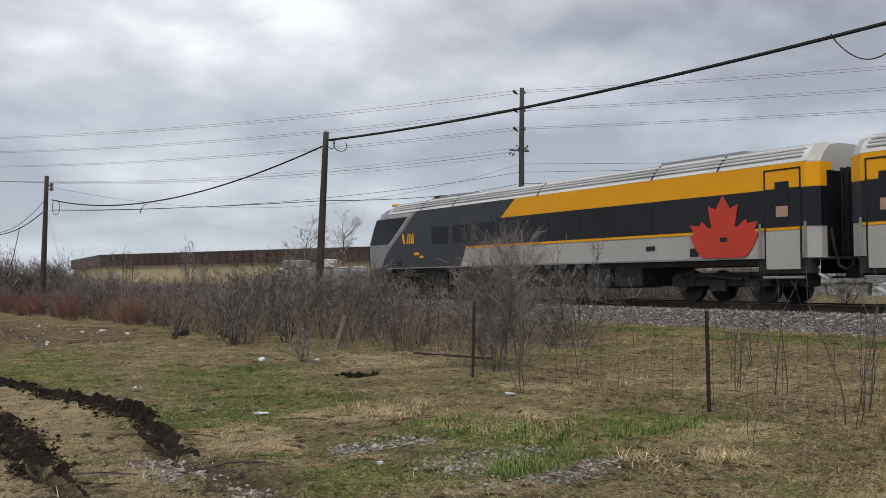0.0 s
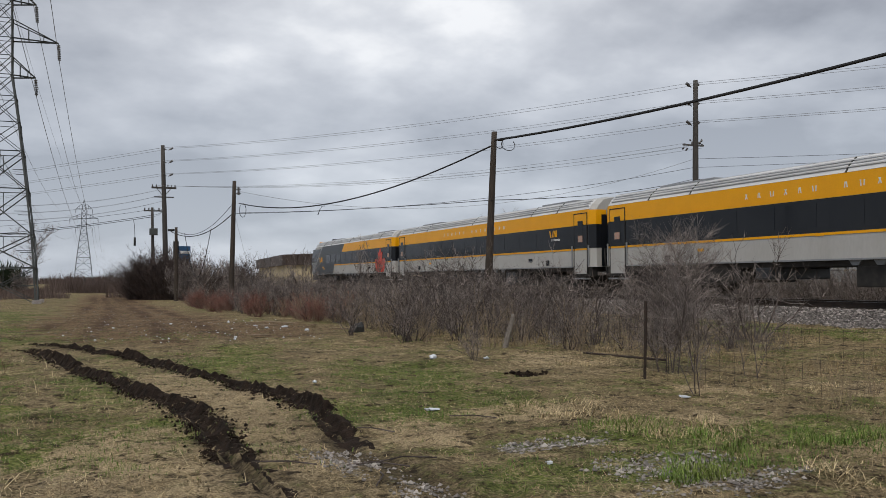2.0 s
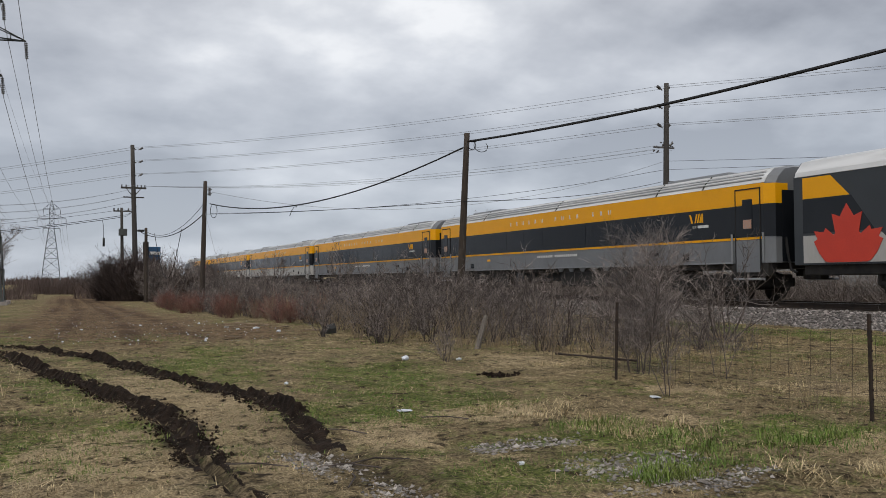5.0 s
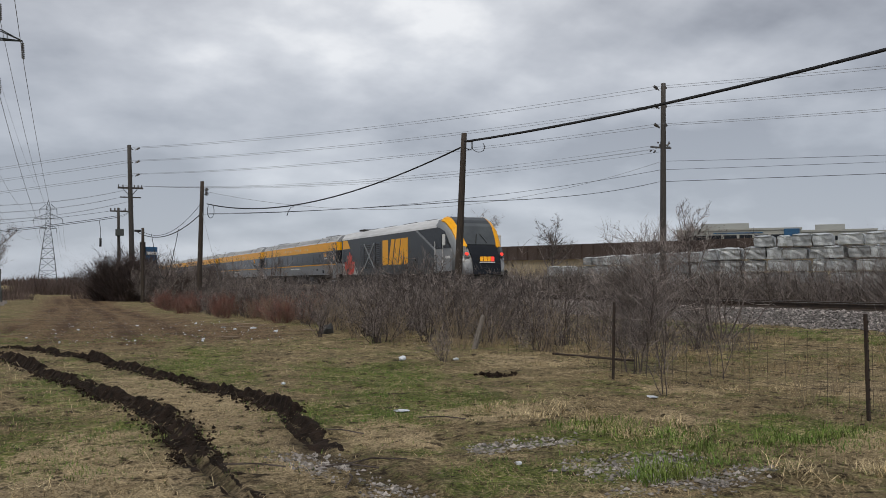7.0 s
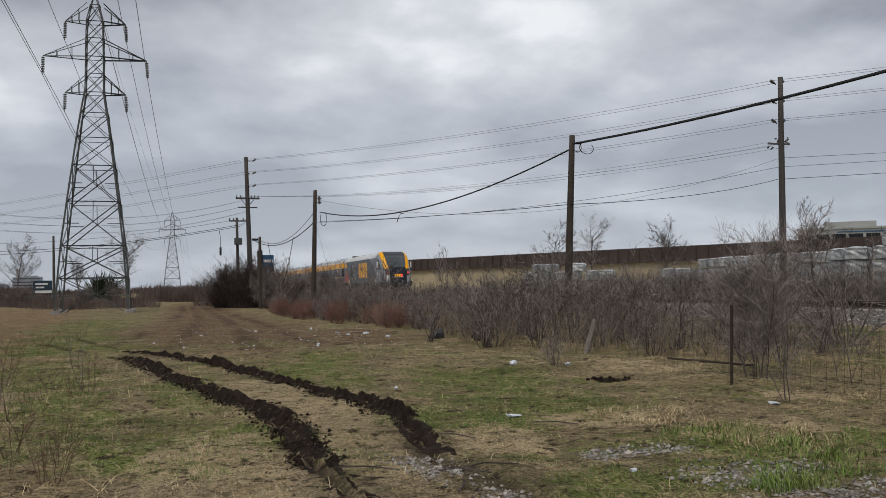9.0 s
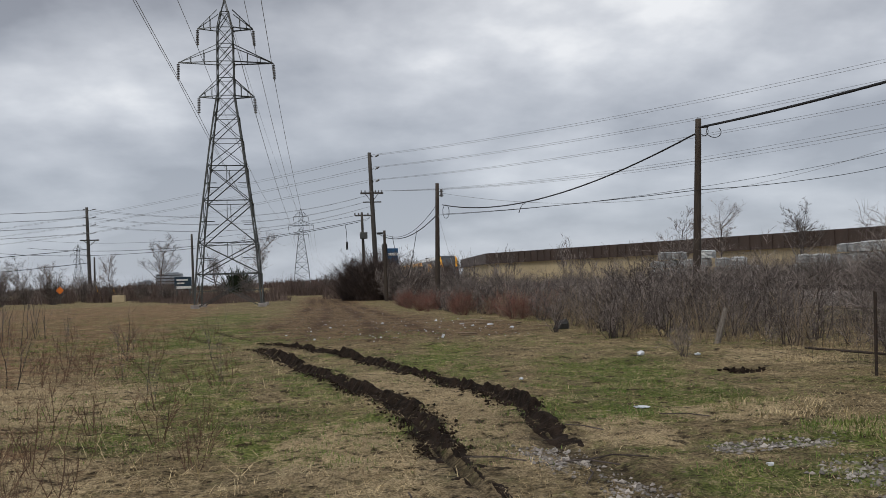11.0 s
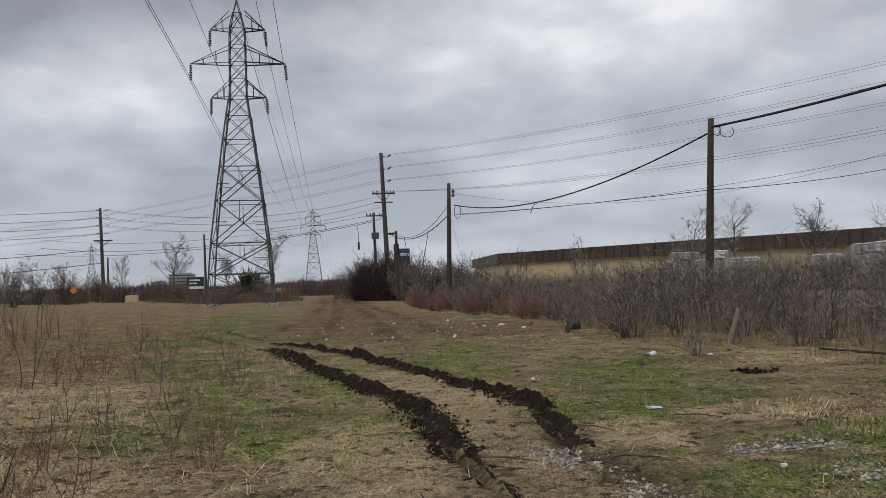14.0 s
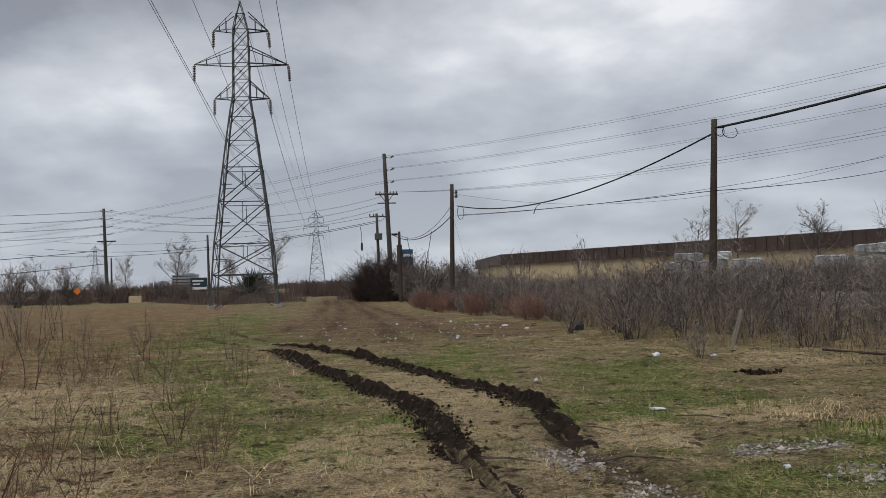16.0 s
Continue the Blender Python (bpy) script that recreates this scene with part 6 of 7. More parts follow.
def grow_hedge():
    rng = random.Random(21)
    set_plants([BIG], [(9.40, 12.55, 1.04)], 1)
    spots = []
    y = 13.2
    while y < 62:
        x0 = hedge_front(y)
        depth = 17.0 - x0
        rows = 4 if y < 34 else 5
        for k in range(rows):
            if y < 16 and k > 1:
                continue
            x = x0 + 0.5 + depth * 0.75 * k / (rows - 0.5) + rng.uniform(-0.4, 0.4)
            s = rng.uniform(0.72, 1.08) * (0.85 if k == 0 else 1.0) * (0.95 if y < 18 else (1.12 if y < 30 else 0.95)) * (1.3 if rng.random() < 0.24 else 1.0)
            yy = y + rng.uniform(-0.7, 0.7)
            if 17.5 < yy < 21.5 and abs(x / yy - 0.49) < 0.05 and x < 10.4:
                continue                       # a gap round the leaning post
            spots.append((x, yy, s))
        y += 1.45 if y < 34 else 2.0
    spots += [(6.95, 15.5, 0.42), (7.1, 24.3, 0.75), (7.6, 21.2, 0.7)]
    set_plants(SHRUBS, spots, 2)
    brush = []
    for v in np.arange(14.5, 60, 0.75):
        x0 = hedge_front(v)
        for k in range(3):
            brush.append((x0 + 0.7 + rng.uniform(0, 14.5 - x0), v + rng.uniform(-0.4, 0.4), rng.uniform(0.45, 0.9), rng.uniform(1.1, 1.95) * (0.8 if v < 18 else 1.0), 95))
    thicket("brushwood", brush, "twig", "tangle of fine leafless twigs filling the hedge", 35, 0.0038, 0.5)
    set_plants(STALK, [(hedge_front(v) + rng.uniform(-0.3, 1.0), v + rng.uniform(-0.4, 0.4), rng.uniform(0.7, 1.1)) for v in np.arange(16, 40, 0.8)]
               + [(8.9 + rng.uniform(-0.4, 3), v, rng.uniform(0.35, 0.7)) for v in np.arange(5.5, 13, 0.9)], 3)
    set_plants(RED, [(hedge_front(v) - rng.uniform(-2.2, 0.5), v + rng.uniform(-1, 1), rng.uniform(0.6, 1.1)) for v in np.arange(33, 60, 0.62)], 4)
    set_plants(DENSE, [(6.2, 79.5, 1.55), (7.4, 78.6, 1.5), (5.0, 80.2, 1.4), (6.6, 77.8, 1.45), (5.7, 78.4, 1.4), (8.6, 76, 1.0), (9.5, 72, 0.9), (12.5, 84, 1.15), (16, 95, 1.25), (14.5, 90, 1.2), (10, 90, 1.2)], 5)
    thicket("bush_twigs", [(6.2, 79.5, 2.0, 4.2, 7500), (7.4, 78.6, 1.7, 3.9, 6000), (5.2, 80.2, 1.6, 3.6, 6000), (6.6, 77.8, 1.8, 3.9, 6000), (8.8, 76, 1.6, 2.4, 3000)], "darktwig", "dense fine twigs of the large dark bush", 36, 0.014, 0.6)
    set_plants(BROWN, [(*polar(6.4, 72)[:2], 1.2), (*polar(7.3, 69)[:2], 1.15), (*polar(6.9, 75)[:2], 1.25), (*polar(5.8, 74)[:2], 1.1), (*polar(9.5, 66)[:2], 0.95), (*polar(8.3, 73)[:2], 1.1), (*polar(10.8, 60)[:2], 0.8), (*polar(12.6, 52)[:2], 0.75)], 16)
    set_plants(SHRUBS, [(hedge_front(60) + rng.uniform(0.5, 9.5), v + rng.uniform(-1, 1), rng.uniform(0.95, 1.35)) for v in np.arange(60, 96, 1.6)], 15)
    set_plants(BROWN, [(*polar(az, r)[:2], s) for az, r, s in ((-19.5, 120, 1.3), (-17.6, 112, 1.6), (-16.2, 128, 1.2), (-14.6, 118, 1.5), (-12.9, 130, 1.5), (-11.4, 122, 1.0), (-9.6, 116, 0.9), (-8.2, 108, 0.8), (-5.0, 104, 0.9), (-3.4, 112, 1.0), (2.7, 120, 1.1), (1.9, 140, 1.2))], 17)
    # saplings beyond the fence
    set_plants(SAPLING, [(11.0, 10.7, 0.9), (9.2, 6.6, 0.95), (12.1, 8.0, 0.9), (10.4, 7.5, 0.9), (8.9, 5.6, 0.8), (8.0, 10.2, 0.8), (10.1, 6.2, 0.85), (11.4, 9.1, 0.7), (12.9, 10.0, 0.8), (10.7, 8.6, 0.75), (7.2, 5.6, 0.35), (10.2, 11.6, 0.9), (13.2, 7.4, 0.9), (12.3, 6.6, 0.8)], 6)
    # shrubs along the far side of the track
    far_side = []
    for v in np.arange(10, 100, 3.4):
        far_side.append((26.3 + rng.uniform(0, 5.5) + 0.03 * v, v + rng.uniform(-1, 1), rng.uniform(0.75, 1.3) * (1.05 if v < 45 else 0.85)))
    set_plants(SHRUBS, far_side, 7)
    # the field's own scrub
    set_plants(SAPLING, [(-9.3, 32.4, 1.25), (-10.0, 32.0, 1.35), (-11.2, 33.5, 1.3), (-9.8, 31.0, 1.0), (-4.7, 15.6, 0.85), (-3.8, 20.6, 0.75), (-2.0, 12.0, 0.45), (-1.9, 19.6, 0.65), (-4.9, 19.7, 0.6), (-10.6, 33.0, 1.2), (-8.7, 32.0, 1.1), (-12, 36, 1.1), (-7.5, 30.0, 0.7), (-3.2, 16.5, 0.5), (-1.4, 16.0, 0.45), (-5.6, 13.5, 0.5)], 8)
    weeds = []
    while len(weeds) < 95:
        y = 5.5 + 26 * rng.random() ** 1.3
        x = -0.2 - 0.06 * y - rng.random() * 0.42 * y
        if fbm(np.array(x * 0.5), np.array(y * 0.5), 3) > 0.42:
            weeds.append((x, y, rng.uniform(0.4, 1.25)))
    set_plants(WEED, weeds, 18)
    set_plants(YOUNG, [(*polar(10.9, 62)[:2], 1.0), (*polar(10.2, 64)[:2], 0.9), (*polar(13.6, 60)[:2], 1.02), (*polar(17.0, 58)[:2], 0.95), (*polar(18.3, 57)[:2], 0.85), (*polar(7.0, 70)[:2], 1.0), (*polar(24.4, 60)[:2], 0.8)], 19)
    set_plants(TREES, [(*polar(31.2, 101)[:2], 1.0), (*polar(24.2, 118)[:2], 1.02), (*polar(26.6, 116)[:2], 1.06), (*polar(39.8, 47)[:2], 0.62), 
                       (*polar(-8.6, 160)[:2], 1.2), (*polar(-2.6, 170)[:2], 1.25), (*polar(-5.2, 190)[:2], 1.1), (*polar(-16.5, 150)[:2], 0.8), (*polar(-11.5, 170)[:2], 0.85), (*polar(41.5, 90)[:2], 0.75), (*polar(3.2, 180)[:2], 0.7), (*polar(-14.9, 140)[:2], 0.6)], 9)


grow_hedge()


def far_woods():
    rng = random.Random(8)
    s = []
    for az in np.arange(-40, 2.0, 0.55):
        r = rng.uniform(118, 165)
        s.append((*polar(az, r)[:2], rng.uniform(1.5, 4.0), rng.choice((0.7, 1.1, 1.5, 2.6, 3.6)) * rng.uniform(0.8, 1.2), 620))
    for az in np.arange(-9, 3.4, 0.35):
        r = rng.uniform(84, 112)
        if -1.5 < az < 2.3:
            r = rng.uniform(150, 180)
        s.append((*polar(az, r)[:2], rng.uniform(1.4, 2.6), rng.uniform(0.7, 1.6) if az < -1.5 else 2.8, 360))
    thicket("scrub", s, "far", "belt of leafless brown scrub along the field", 31, 0.022)
    s = []
    for az in np.arange(-60, 100, 0.7):
        r = rng.uniform(420, 620)
        s.append((*polar(az, r)[:2], rng.uniform(8, 18), rng.uniform(2.5, 5.5), 260))
    thicket("far_wood", s, "far", "distant leafless woods on the horizon", 32, 0.5)
    s = []
    for v in np.concatenate([np.arange(20, 62, 0.75), np.arange(62, 150, 1.6)]):
        s.append((26.3 + rng.uniform(0, 3.6) + 0.035 * v, v, rng.uniform(1.0, 1.7), rng.uniform(2.2, 4.0) if v < 70 else rng.uniform(1.3, 2.3), 620))
    thicket("trackside_scrub", s, "twig", "brown scrub along the far side of the track", 33, 0.009, 0.62)
    thicket("conifer", [(*polar(-3.9, 125)[:2], 1.5, 4.6, 900)], "conifer", "small dark conifer by the field's edge", 34, 0.12)
    for az, wide, tall in ((-9.45, 13, 8.5), (-8.05, 24, 15.5)):
        o = thing("far_block", Matrix.Translation(polar(az, 900)), "distant grey building on the horizon", "building", "far buildings")
        part("wall", boxes(((0, 0, tall / 2), (wide, 10, tall))), "haze", o)
        part("parapet", boxes(((wide * 0.12, 0, tall + 0.6), (wide * 0.5, 8, 1.2))), "haze", o)
        for k in range(int(tall // 3)):
            part("window", boxes(((0, -5.05, 2.0 + 3.0 * k), (wide - 2, 0.2, 0.8))), "slate", o)
    for az, r, mat in ((-9.6, 188, "concrete"), (-8.75, 196, "silver"), (-7.0, 200, "concrete")):
        c = thing("parked_car", Matrix.Translation(polar(az, r)), "pale car parked by the far road", "car", "parked cars")
        part("body", prism([(-2.2, 0.35), (2.2, 0.35), (2.25, 0.75), (1.3, 0.92), (0.8, 1.42), (-1.2, 1.45), (-2.0, 0.95), (-2.25, 0.8)], -0.85, 0.85), mat, c).rotation_euler = (0, 0, radians(90))
        part("window", prism([(0.95, 0.95), (0.65, 1.34), (-1.05, 1.36), (-1.6, 0.96)], -0.87, 0.87), "glass", c).rotation_euler = (0, 0, radians(90))
        for x in (-1.35, 1.35):
            for y in (-0.75, 0.75):
                part("wheel", rods(((x, y - 0.12, 0.33), (x, y + 0.12, 0.33), 0.33), n=14), "rubber", c)


far_woods()


# ---------------------------------------------------------------- grass, clods, gravel, litter
def blades(name, n, area, size, mat, mask, label, seed, lie=0.6, wide=0.0021):
    """Grass: one bent blade each, of two triangles, kept where mask(x, y) allows; thinner with distance."""
    rng = np.random.default_rng(seed)
    x0, x1, y0, y1 = area
    y = y0 + (y1 - y0) * rng.random(n) ** 2.0
    x = x0 + (x1 - x0) * rng.random(n)
    far_x = 0.62 * y
    keep = (rng.random(n) < mask(x, y)) & (x > -far_x - 1.0) & (x < 2.0 * y + 1.0)
    x, y = x[keep], y[keep]
    n = len(x)
    z = ground_z(x, y) - 0.005
    a = rng.uniform(0, 2 * math.pi, n)
    ln = size * rng.uniform(0.45, 1.4, n) * np.clip(1.25 - 0.022 * y, 0.5, 1.0)
    li = np.clip(rng.normal(lie, 0.22, n), 0.02, 1.45)
    dx, dy, dz = np.cos(a) * np.sin(li), np.sin(a) * np.sin(li), np.cos(li)
    w = wide * rng.uniform(0.6, 1.4, n) * (1 + 0.035 * y)
    bx, by = -np.sin(a) * w, np.cos(a) * w
    p = np.stack([x, y, z], -1)
    mid = p + np.stack([dx, dy, dz * 1.15], -1) * (ln * 0.55)[:, None]
    tip = p + np.stack([dx * 1.2, dy * 1.2, dz * 0.85], -1) * ln[:, None]
    b = np.stack([bx, by, np.zeros(n)], -1)
    v = np.stack([p - b, p + b, mid + b * 0.7, mid - b * 0.7, tip], 1).astype(np.float32)
    me = bpy.data.meshes.new(name)
    me.vertices.add(5 * n)
    me.vertices.foreach_set("co", v.reshape(-1))
    idx = (np.array([0, 1, 2, 3, 3, 2, 4])[None] + 5 * np.arange(n)[:, None]).astype(np.int32)
    me.loops.add(7 * n)
    me.loops.foreach_set("vertex_index", idx.reshape(-1))
    me.polygons.add(2 * n)
    me.polygons.foreach_set("loop_start", (np.array([0, 4])[None] + 7 * np.arange(n)[:, None]).astype(np.int32).reshape(-1))
    me.update(calc_edges=True)
    me.materials.append(M[mat])
    return tagged(new(name, me), label, "grass", kind="stuff")


def clear_of_mud(x, y):
    g, rim = rut_depth(x, y)
    bare = np.maximum(np.clip(g * 22 + rim * 0.8, 0, 1), np.maximum(patches(x, y, MUD), patches(x, y, GRAVEL, 0.7)) * 0.85)
    return (1 - bare) * (x < TRACK_X - 3.7)


def clumped(x, y, f=1.3, cut=0.45):
    return np.clip((fbm(x * f, y * f, 4) - cut) * 5, 0, 1)


def sow():
    near = (-13, 17.8, 3.6, 34)
    blades("dry_grass", 520000, near, 0.085, "straw", lambda x, y: clear_of_mud(x, y) * np.clip(0.09 + 0.55 * clumped(x, y, 2.3, 0.53) + 0.75 * patches(x, y, STRAW, 0.8) * clumped(x, y, 1.7, 0.36), 0, 1) * (1 - 0.6 * patches(x, y, DIRT)), "matted pale dry grass", 41, lie=1.30, wide=0.0016)
    blades("old_grass", 270000, near, 0.085, "thatch", lambda x, y: clear_of_mud(x, y) * (0.12 + 0.75 * clumped(x, y, 1.5, 0.47)) * (1 - 0.7 * patches(x, y, DIRT)), "flattened brown dead grass", 42, lie=1.28, wide=0.0019)
    blades("green_grass", 620000, near, 0.050, "green", lambda x, y: clear_of_mud(x, y) * np.clip(0.26 * clumped(x, y, 0.8, 0.48) * clumped(x, y, 2.9, 0.45) + 0.80 * patches(x, y, GREEN, 0.8) * clumped(x, y, 2.2, 0.37), 0, 1) * (1 - 0.6 * patches(x, y, DIRT)), "short fresh green spring grass", 43, lie=0.55)
    blades("tall_green_grass", 16000, (4.2, 7.8, 5.6, 9.0), 0.115, "green", lambda x, y: patches(x, y, [(5.3, 7.7, 0.75, 0.5), (6.6, 6.7, 0.9, 0.45), (4.5, 6.0, 0.5, 0.3)]) * clumped(x, y, 2.6, 0.38), "lush tuft of long green grass", 44, lie=0.6, wide=0.0028)
    blades("straw_tufts", 80000, (4.0, 12.5, 5.0, 15.5), 0.15, "straw", lambda x, y: patches(x, y, [(6.05, 7.7, 0.55, 0.40), (5.75, 7.15, 0.35, 0.25), (5.55, 9.75, 0.60, 0.35), (5.45, 8.95, 0.45, 0.30), (6.1, 5.3, 0.5, 0.25), (9.6, 10.2, 0.6, 0.5), (8.9, 14.8, 0.5, 0.8)]) * clumped(x, y, 2.4, 0.40), "tufts of long bent straw", 45, lie=1.05, wide=0.0024)
    blades("standing_dead_grass", 30000, (8.0, 17.6, 5.0, 26), 0.32, "thatch", lambda x, y: (x > 8.4) * clumped(x, y, 0.8, 0.5) * 0.8, "standing brown dead grass along the fence", 46, lie=0.75, wide=0.0018)
    blades("fallen_stalks", 9000, (-9, 2.2, 4.2, 24), 0.30, "straw", lambda x, y: clear_of_mud(x, y) * clumped(x, y, 0.9, 0.46) * np.clip((1.2 - x) * 0.5, 0, 1) * 0.6, "long pale dead stalks fallen over the weedy grass", 47, lie=1.15, wide=0.0022)
    blades("dead_weeds", 14000, (-9, 1.0, 4.2, 26), 0.17, "thatch", lambda x, y: clear_of_mud(x, y) * clumped(x, y, 1.1, 0.50) * np.clip((0.4 - x) * 0.5, 0, 1) * 0.7, "standing brown dead weeds in the field", 48, lie=0.6, wide=0.0016)
    wide_field = (-24, 14, 20, 75)
    blades("far_dry_grass", 50000, wide_field, 0.09, "straw", lambda x, y: clear_of_mud(x, y) * (0.06 + clumped(x, y, 0.7, 0.52)) * 0.7 * (1 - 0.8 * patches(x, y, DIRT)), "pale dry grass across the field", 55, lie=1.15, wide=0.0024)
    blades("far_old_grass", 50000, wide_field, 0.10, "thatch", lambda x, y: clear_of_mud(x, y) * (0.15 + clumped(x, y, 0.55, 0.48)) * 0.8 * (1 - 0.7 * patches(x, y, DIRT)), "brown dead grass across the field", 56, lie=1.1, wide=0.0024)
    blades("far_green_grass", 90000, wide_field, 0.07, "green", lambda x, y: clear_of_mud(x, y) * clumped(x, y, 0.45, 0.48) * clumped(x, y, 1.9, 0.42) * (1 - 0.8 * patches(x, y, DIRT)), "fresh green grass across the field", 57, lie=0.6, wide=0.0034)
    blades("near_mat", 110000, (-4, 10, 3.8, 13), 0.065, "thatch", lambda x, y: clear_of_mud(x, y) * clumped(x, y, 3.7, 0.44) * 0.75, "short brown dead grass matted on the soil", 58, lie=1.2, wide=0.0024)
    blades("matted_straw", 150000, (-9, 4.0, 4.0, 20), 0.11, "straw", lambda x, y: clear_of_mud(x, y) * clumped(x, y, 3.1, 0.52) * np.clip((2.6 - x) * 0.4, 0.12, 0.6), "flattened straw lying in mats", 49, lie=1.3)


sow()


def along_ruts(rng, n):
    xs, ys = [], []
    for line, share_, off in ((RUT_A, 0.5, 0.17), (RUT_B, 0.5, 0.16)):
        m = int(n * share_)
        k = rng.random(m) * (len(line) - 1.001) * 0.78
        i = k.astype(int)
        f = k - i
        p = np.array(line)
        q = p[i] * (1 - f)[:, None] + p[i + 1] * f[:, None]
        d = p[i + 1] - p[i]
        d = d / np.linalg.norm(d, axis=1)[:, None]
        o = rng.normal(0, 0.06, m) * (0.5 + vnoise(q[:, 0] * 2.3, q[:, 1] * 2.3) * 1.6) + off * np.where(rng.random(m) < 0.6, 1, -1)
        xs.append(q[:, 0] - d[:, 1] * o * -1)
        ys.append(q[:, 1] + d[:, 0] * o * -1)
    return np.concatenate(xs), np.concatenate(ys)


def resample(line, step):
    """A smooth curve through the corners of a line, in even steps."""
    p = np.array(line, float)
    k = np.concatenate([[0], np.cumsum(np.hypot(*np.diff(p, axis=0).T))])
    at = np.arange(0, k[-1], step)
    q = np.stack([np.interp(at, k, p[:, 0]), np.interp(at, k, p[:, 1])], -1)
    ker = np.hanning(int(1.2 / step) | 1)
    pad = len(ker) // 2
    q = np.stack([np.convolve(np.pad(q[:, i], pad, mode="reflect", reflect_type="odd"), ker / ker.sum(), "valid") for i in (0, 1)], -1)
    return q, at / k[-1], k[-1]


def mud_strip(line, strong, heap, seed):
    """Churned mud in a wheel rut: a smeared groove with a lumpy heap thrown up along its outer side."""
    q, s, length = resample(line, 0.035)
    d = np.gradient(q, axis=0)
    d = d / np.hypot(d[:, 0], d[:, 1])[:, None]
    side = np.stack([-d[:, 1], d[:, 0]], -1)
    u = np.linspace(-0.36, 0.36, 31)
    wob = (vnoise(s * length * 0.9 + seed, s * 0 + seed) - 0.5) * 0.10
    X = q[:, None, 0] + side[:, None, 0] * (u[None] + wob[:, None])
    Y = q[:, None, 1] + side[:, None, 1] * (u[None] + wob[:, None])
    n1, n2, n3 = fbm(X * 1.9 + seed, Y * 1.9, 3), fbm(X * 6.3, Y * 6.3 + seed, 2), fbm(X * 15, Y * 15, 2)
    full = np.interp(Y, [y for y, _ in strong], [k for _, k in strong])
    lumps = np.clip((n1 - 0.32) * 2.6, 0.15, 1) * np.clip(0.35 + 1.1 * n2, 0, 1.0)
    crest = heap * lumps * np.exp(-((u[None] - 0.14) / 0.10) ** 2) + heap * 0.45 * np.clip((n1 - 0.45) * 3, 0, 1) * n2 * 1.6 * np.exp(-((u[None] + 0.22) / 0.07) ** 2)
    rough = (n2 - 0.5) * 0.03 + (n3 - 0.5) * 0.03
    edge = np.clip((0.185 - np.abs(u[None] - 0.03) + (n2 - 0.5) * 0.24 + (n1 - 0.5) * 0.16) * 7, -1, 1)
    Z = ground_z(X, Y) + 0.012 + (crest + rough) * full * np.clip(edge, 0, 1) - 0.07 * np.clip(0.25 - edge * full, 0, 1)
    n, m = Z.shape
    i = np.arange(n * m).reshape(n, m)
    f = np.stack([i[:-1, :-1], i[:-1, 1:], i[1:, 1:], i[1:, :-1]], -1).reshape(-1, 4)
    me = bpy.data.meshes.new("rut_mud")
    me.from_pydata(np.stack([X, Y, Z], -1).reshape(-1, 3).tolist(), [], f.tolist())
    me.materials.append(M["soil"])
    return tagged(new("rut_mud", me), "dark churned mud heaped along a wheel rut", "mud", kind="stuff")


mud_strip(RUT_A, [(7.2, 0.0), (8.5, 0.22), (9.6, 0.6), (11.0, 1.0), (21.3, 1.0), (22.3, 0.0), (31.0, 0.0)], 0.10, 3.1)
mud_strip(RUT_B, [(8.4, 0.0), (9.4, 0.6), (10.5, 1.0), (21.5, 0.9), (24.0, 0.5), (25.0, 0.0), (31.0, 0.0)], 0.11, 8.7)
stones("soil_clods", 3600, along_ruts, 0.045, "soil", "dark clods of soil thrown up beside the wheel ruts", "soil", 51)


stones("soil_heap", 260, lambda rng, n: (7.05 + rng.normal(0, 0.13, n), 13.42 + rng.normal(0, 0.06, n)), 0.085, "soil", "small heap of dark dug soil in the grass", "soil", 54)


def in_gravel(rng, n):
    x, y = rng.uniform(1.5, 6.5, n), rng.uniform(4, 9.5, n)
    k = rng.random(n) < patches(x, y, GRAVEL, 0.7)
    return x[k], y[k]


def in_dirt(rng, n):
    x, y = rng.uniform(-3, 8, n), rng.uniform(23, 60, n)
    k = rng.random(n) < patches(x, y, DIRT, 0.6) * 0.5
    return x[k], y[k]


stones("loose_gravel", 14000, in_gravel, 0.036, "gravel", "loose pale gravel worn out of the turf", "gravel", 52)
stones("road_rubble", 3000, in_dirt, 0.038, "gravel", "broken stone and rubbish strewn over the dirt road", "rubble", 53)


stones("litter_scraps", 130, lambda rng, n: (rng.uniform(0.2, 7.4, n) * np.where(rng.random(n) < 0.5, 1, 0.8), 23.5 + 14 * rng.random(n) ** 1.2), 0.045, "litter", "small scraps of pale rubbish strewn over the dirt", "litter", 61)


def crumple(seed, size, flat):
    rng = random.Random(seed)
    bm = bmesh.new()
    bmesh.ops.create_icosphere(bm, subdivisions=2, radius=1.0)
    for v in bm.verts:
        k = rng.uniform(0.65, 1.2)
        v.co = Vector((v.co.x * size * k, v.co.y * size * 0.7 * k, max(v.co.z * flat * k, -0.02)))
    return bm


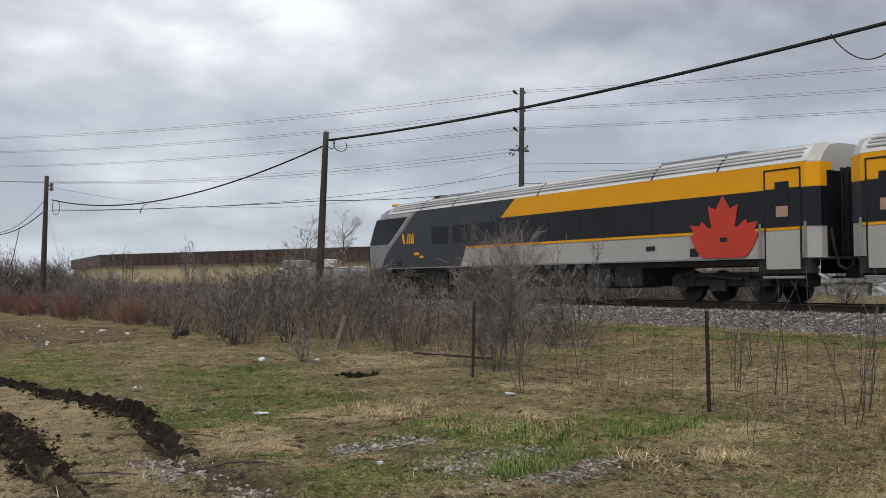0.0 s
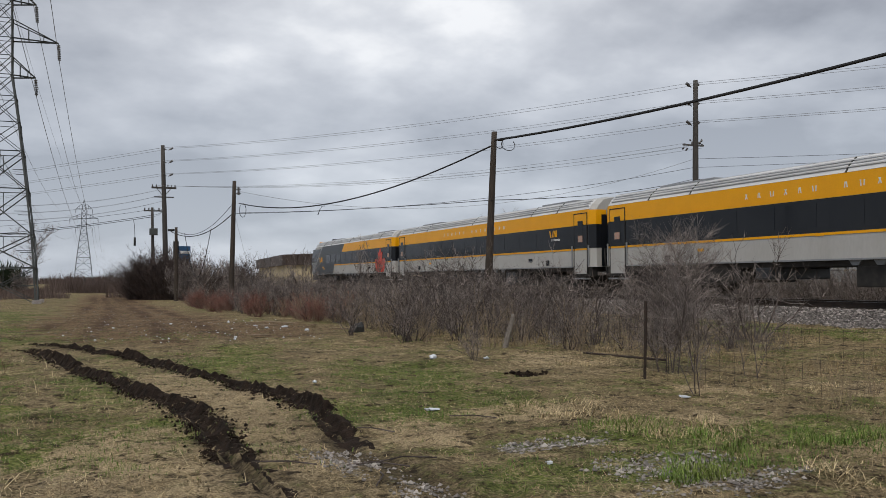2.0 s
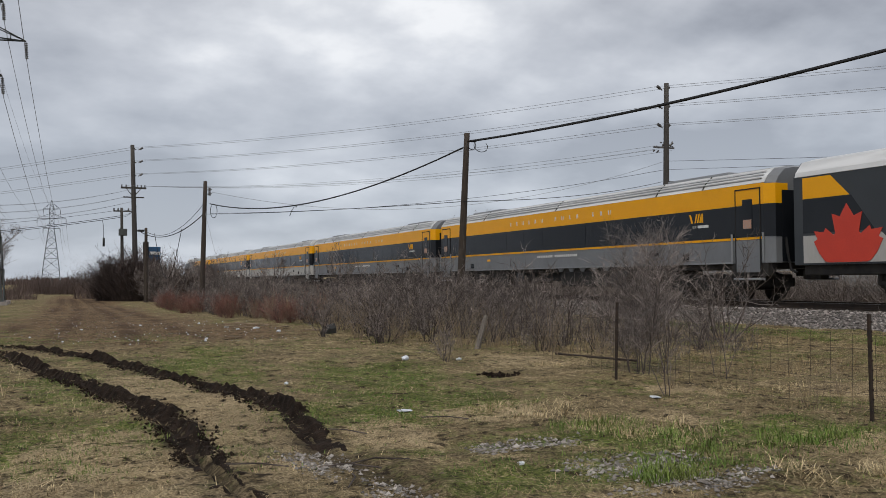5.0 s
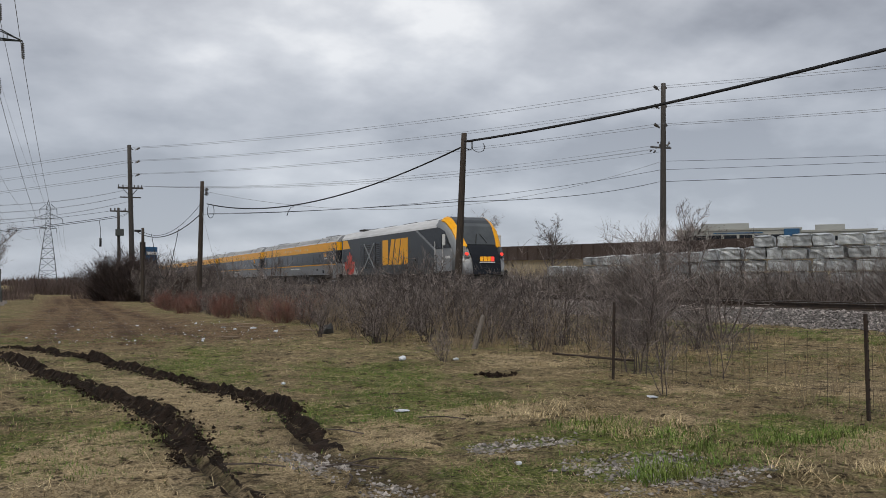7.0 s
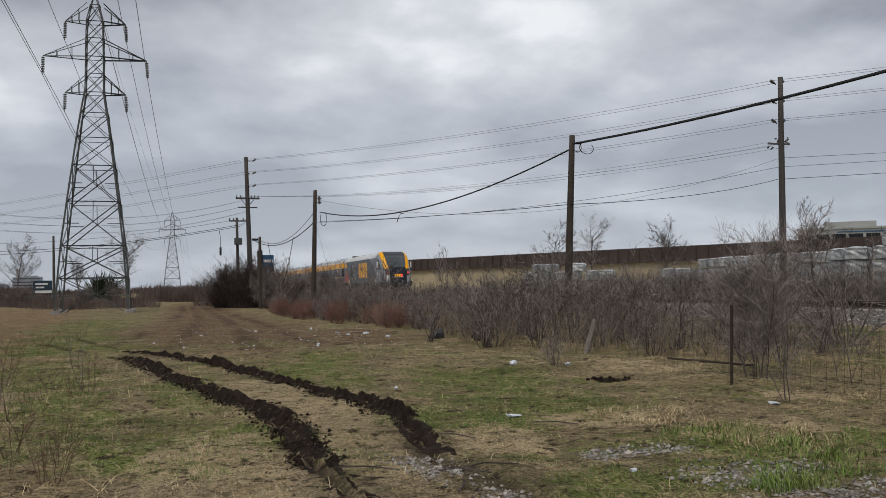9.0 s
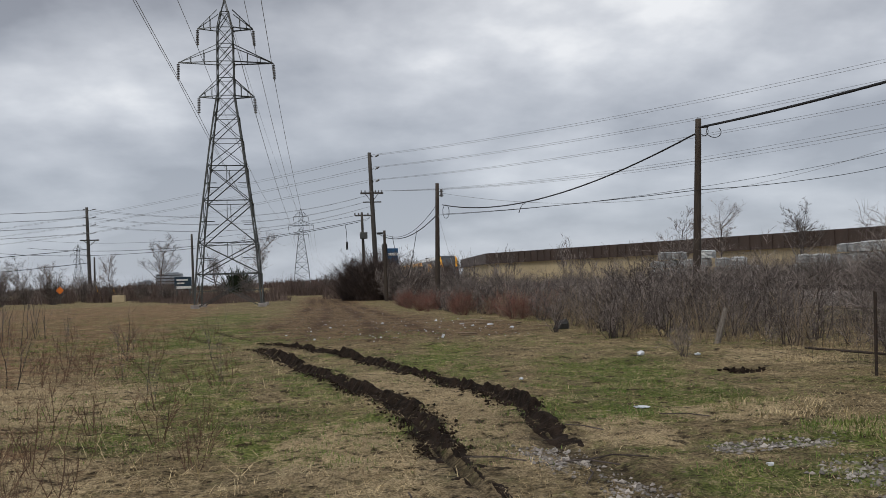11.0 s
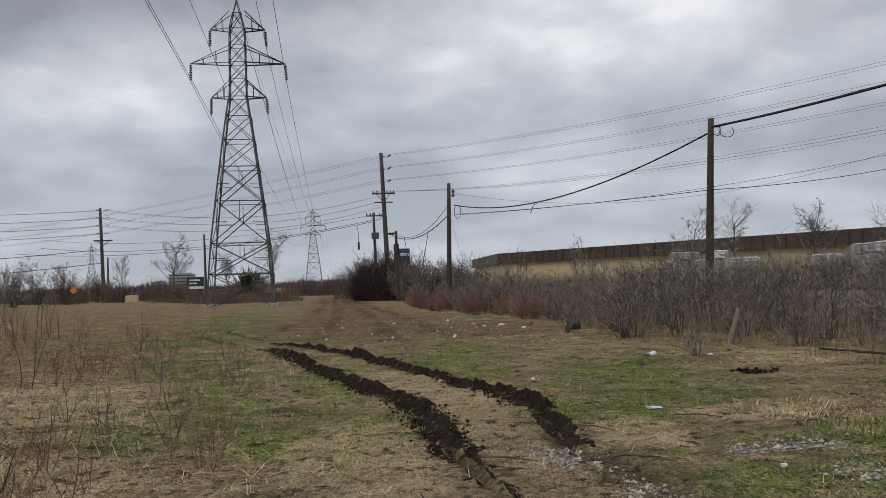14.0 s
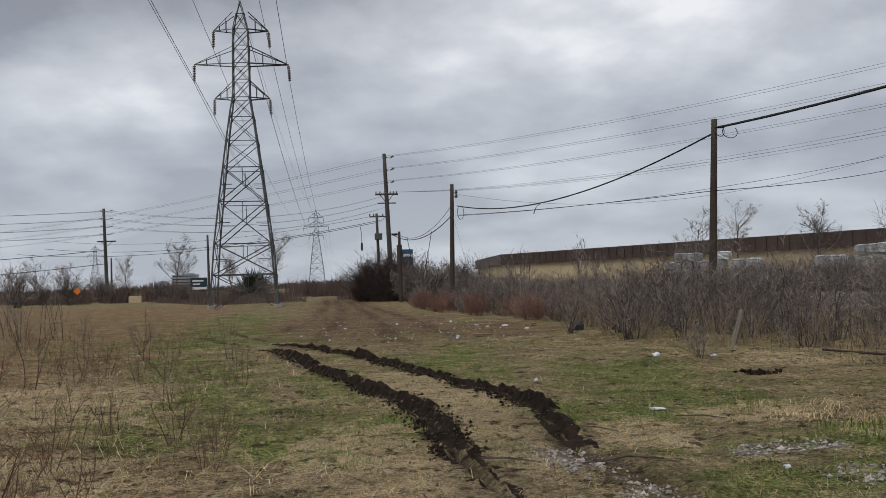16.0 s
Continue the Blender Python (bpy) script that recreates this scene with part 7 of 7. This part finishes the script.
def scatter_litter():
    rng = random.Random(12)
    for x, y, s, f in ((6.38, 16.2, 0.19, 0.13), (3.95, 10.05, 0.20, 0.03), (3.4, 13.7, 0.09, 0.06), (7.7, 10.1, 0.20, 0.03), (3.7, 6.7, 0.06, 0.04), (6.6, 27.6, 0.15, 0.10), (3.8, 24.1, 0.10, 0.08), (3.95, 24.9, 0.12, 0.07), (5.6, 31.0, 0.22, 0.10), (6.4, 30.0, 0.20, 0.1), (-0.5, 28.5, 0.09, 0.05), (1.0, 32.0, 0.10, 0.05), (3.0, 33.5, 0.12, 0.06), (5.2, 34.5, 0.14, 0.08), (5.7, 29.5, 0.12, 0.08), (7.4, 15.9, 0.12, 0.08)):
        solo("litter", crumple(rng.randrange(999), s * 0.55, f * 0.5), "litter", pose(x, y, float(ground_z(x, y)) + 0.015, 0, 0, rng.uniform(0, 180)), "crumpled white plastic rubbish on the grass", "litter", "litter", smooth=False)
    for x, y, l, a in ((6.0, 30.2, 1.4, 20), (7.2, 29.2, 1.0, 70), (6.6, 31.6, 1.2, -15), (4.6, 24.8, 0.8, 40), (7.6, 26.7, 0.9, 10)):
        solo("board", boxes(((0, 0, 0.05), (l, 0.14, 0.03)), bevel=0.005), "board", pose(x, y, float(ground_z(x, y)) + 0.02, 3, 4, a), "weathered scrap board lying in the dirt", "board", "scrap boards")
    for s in range(1):
        solo("rubbish_bag", crumple(70 + s, 0.24, 0.30), "blackbag", pose(7.75 - 0.9 * s, 25.9, float(ground_z(7.75, 25.9)) + 0.02), "black rubbish bag dumped at the hedge", "rubbish bag", "rubbish bags", smooth=False)
    for k in range(7):
        x, y = (2.1, 7.6) if k < 3 else (rng.uniform(-3, 6), rng.uniform(6, 14))
        a = rng.uniform(0, 6.28)
        solo("fallen_stick", tube_points([(0, 0, 0.02), (0.25, 0.03, 0.05), (0.55, -0.02, 0.03)], 0.007, 5), "bark", pose(x + rng.uniform(-0.3, 0.3), y + rng.uniform(-0.3, 0.3), float(ground_z(x, y)) + 0.01, 0, 0, math.degrees(a)), "short fallen stick in the grass", "stick", "fallen sticks")


scatter_litter()

motions()
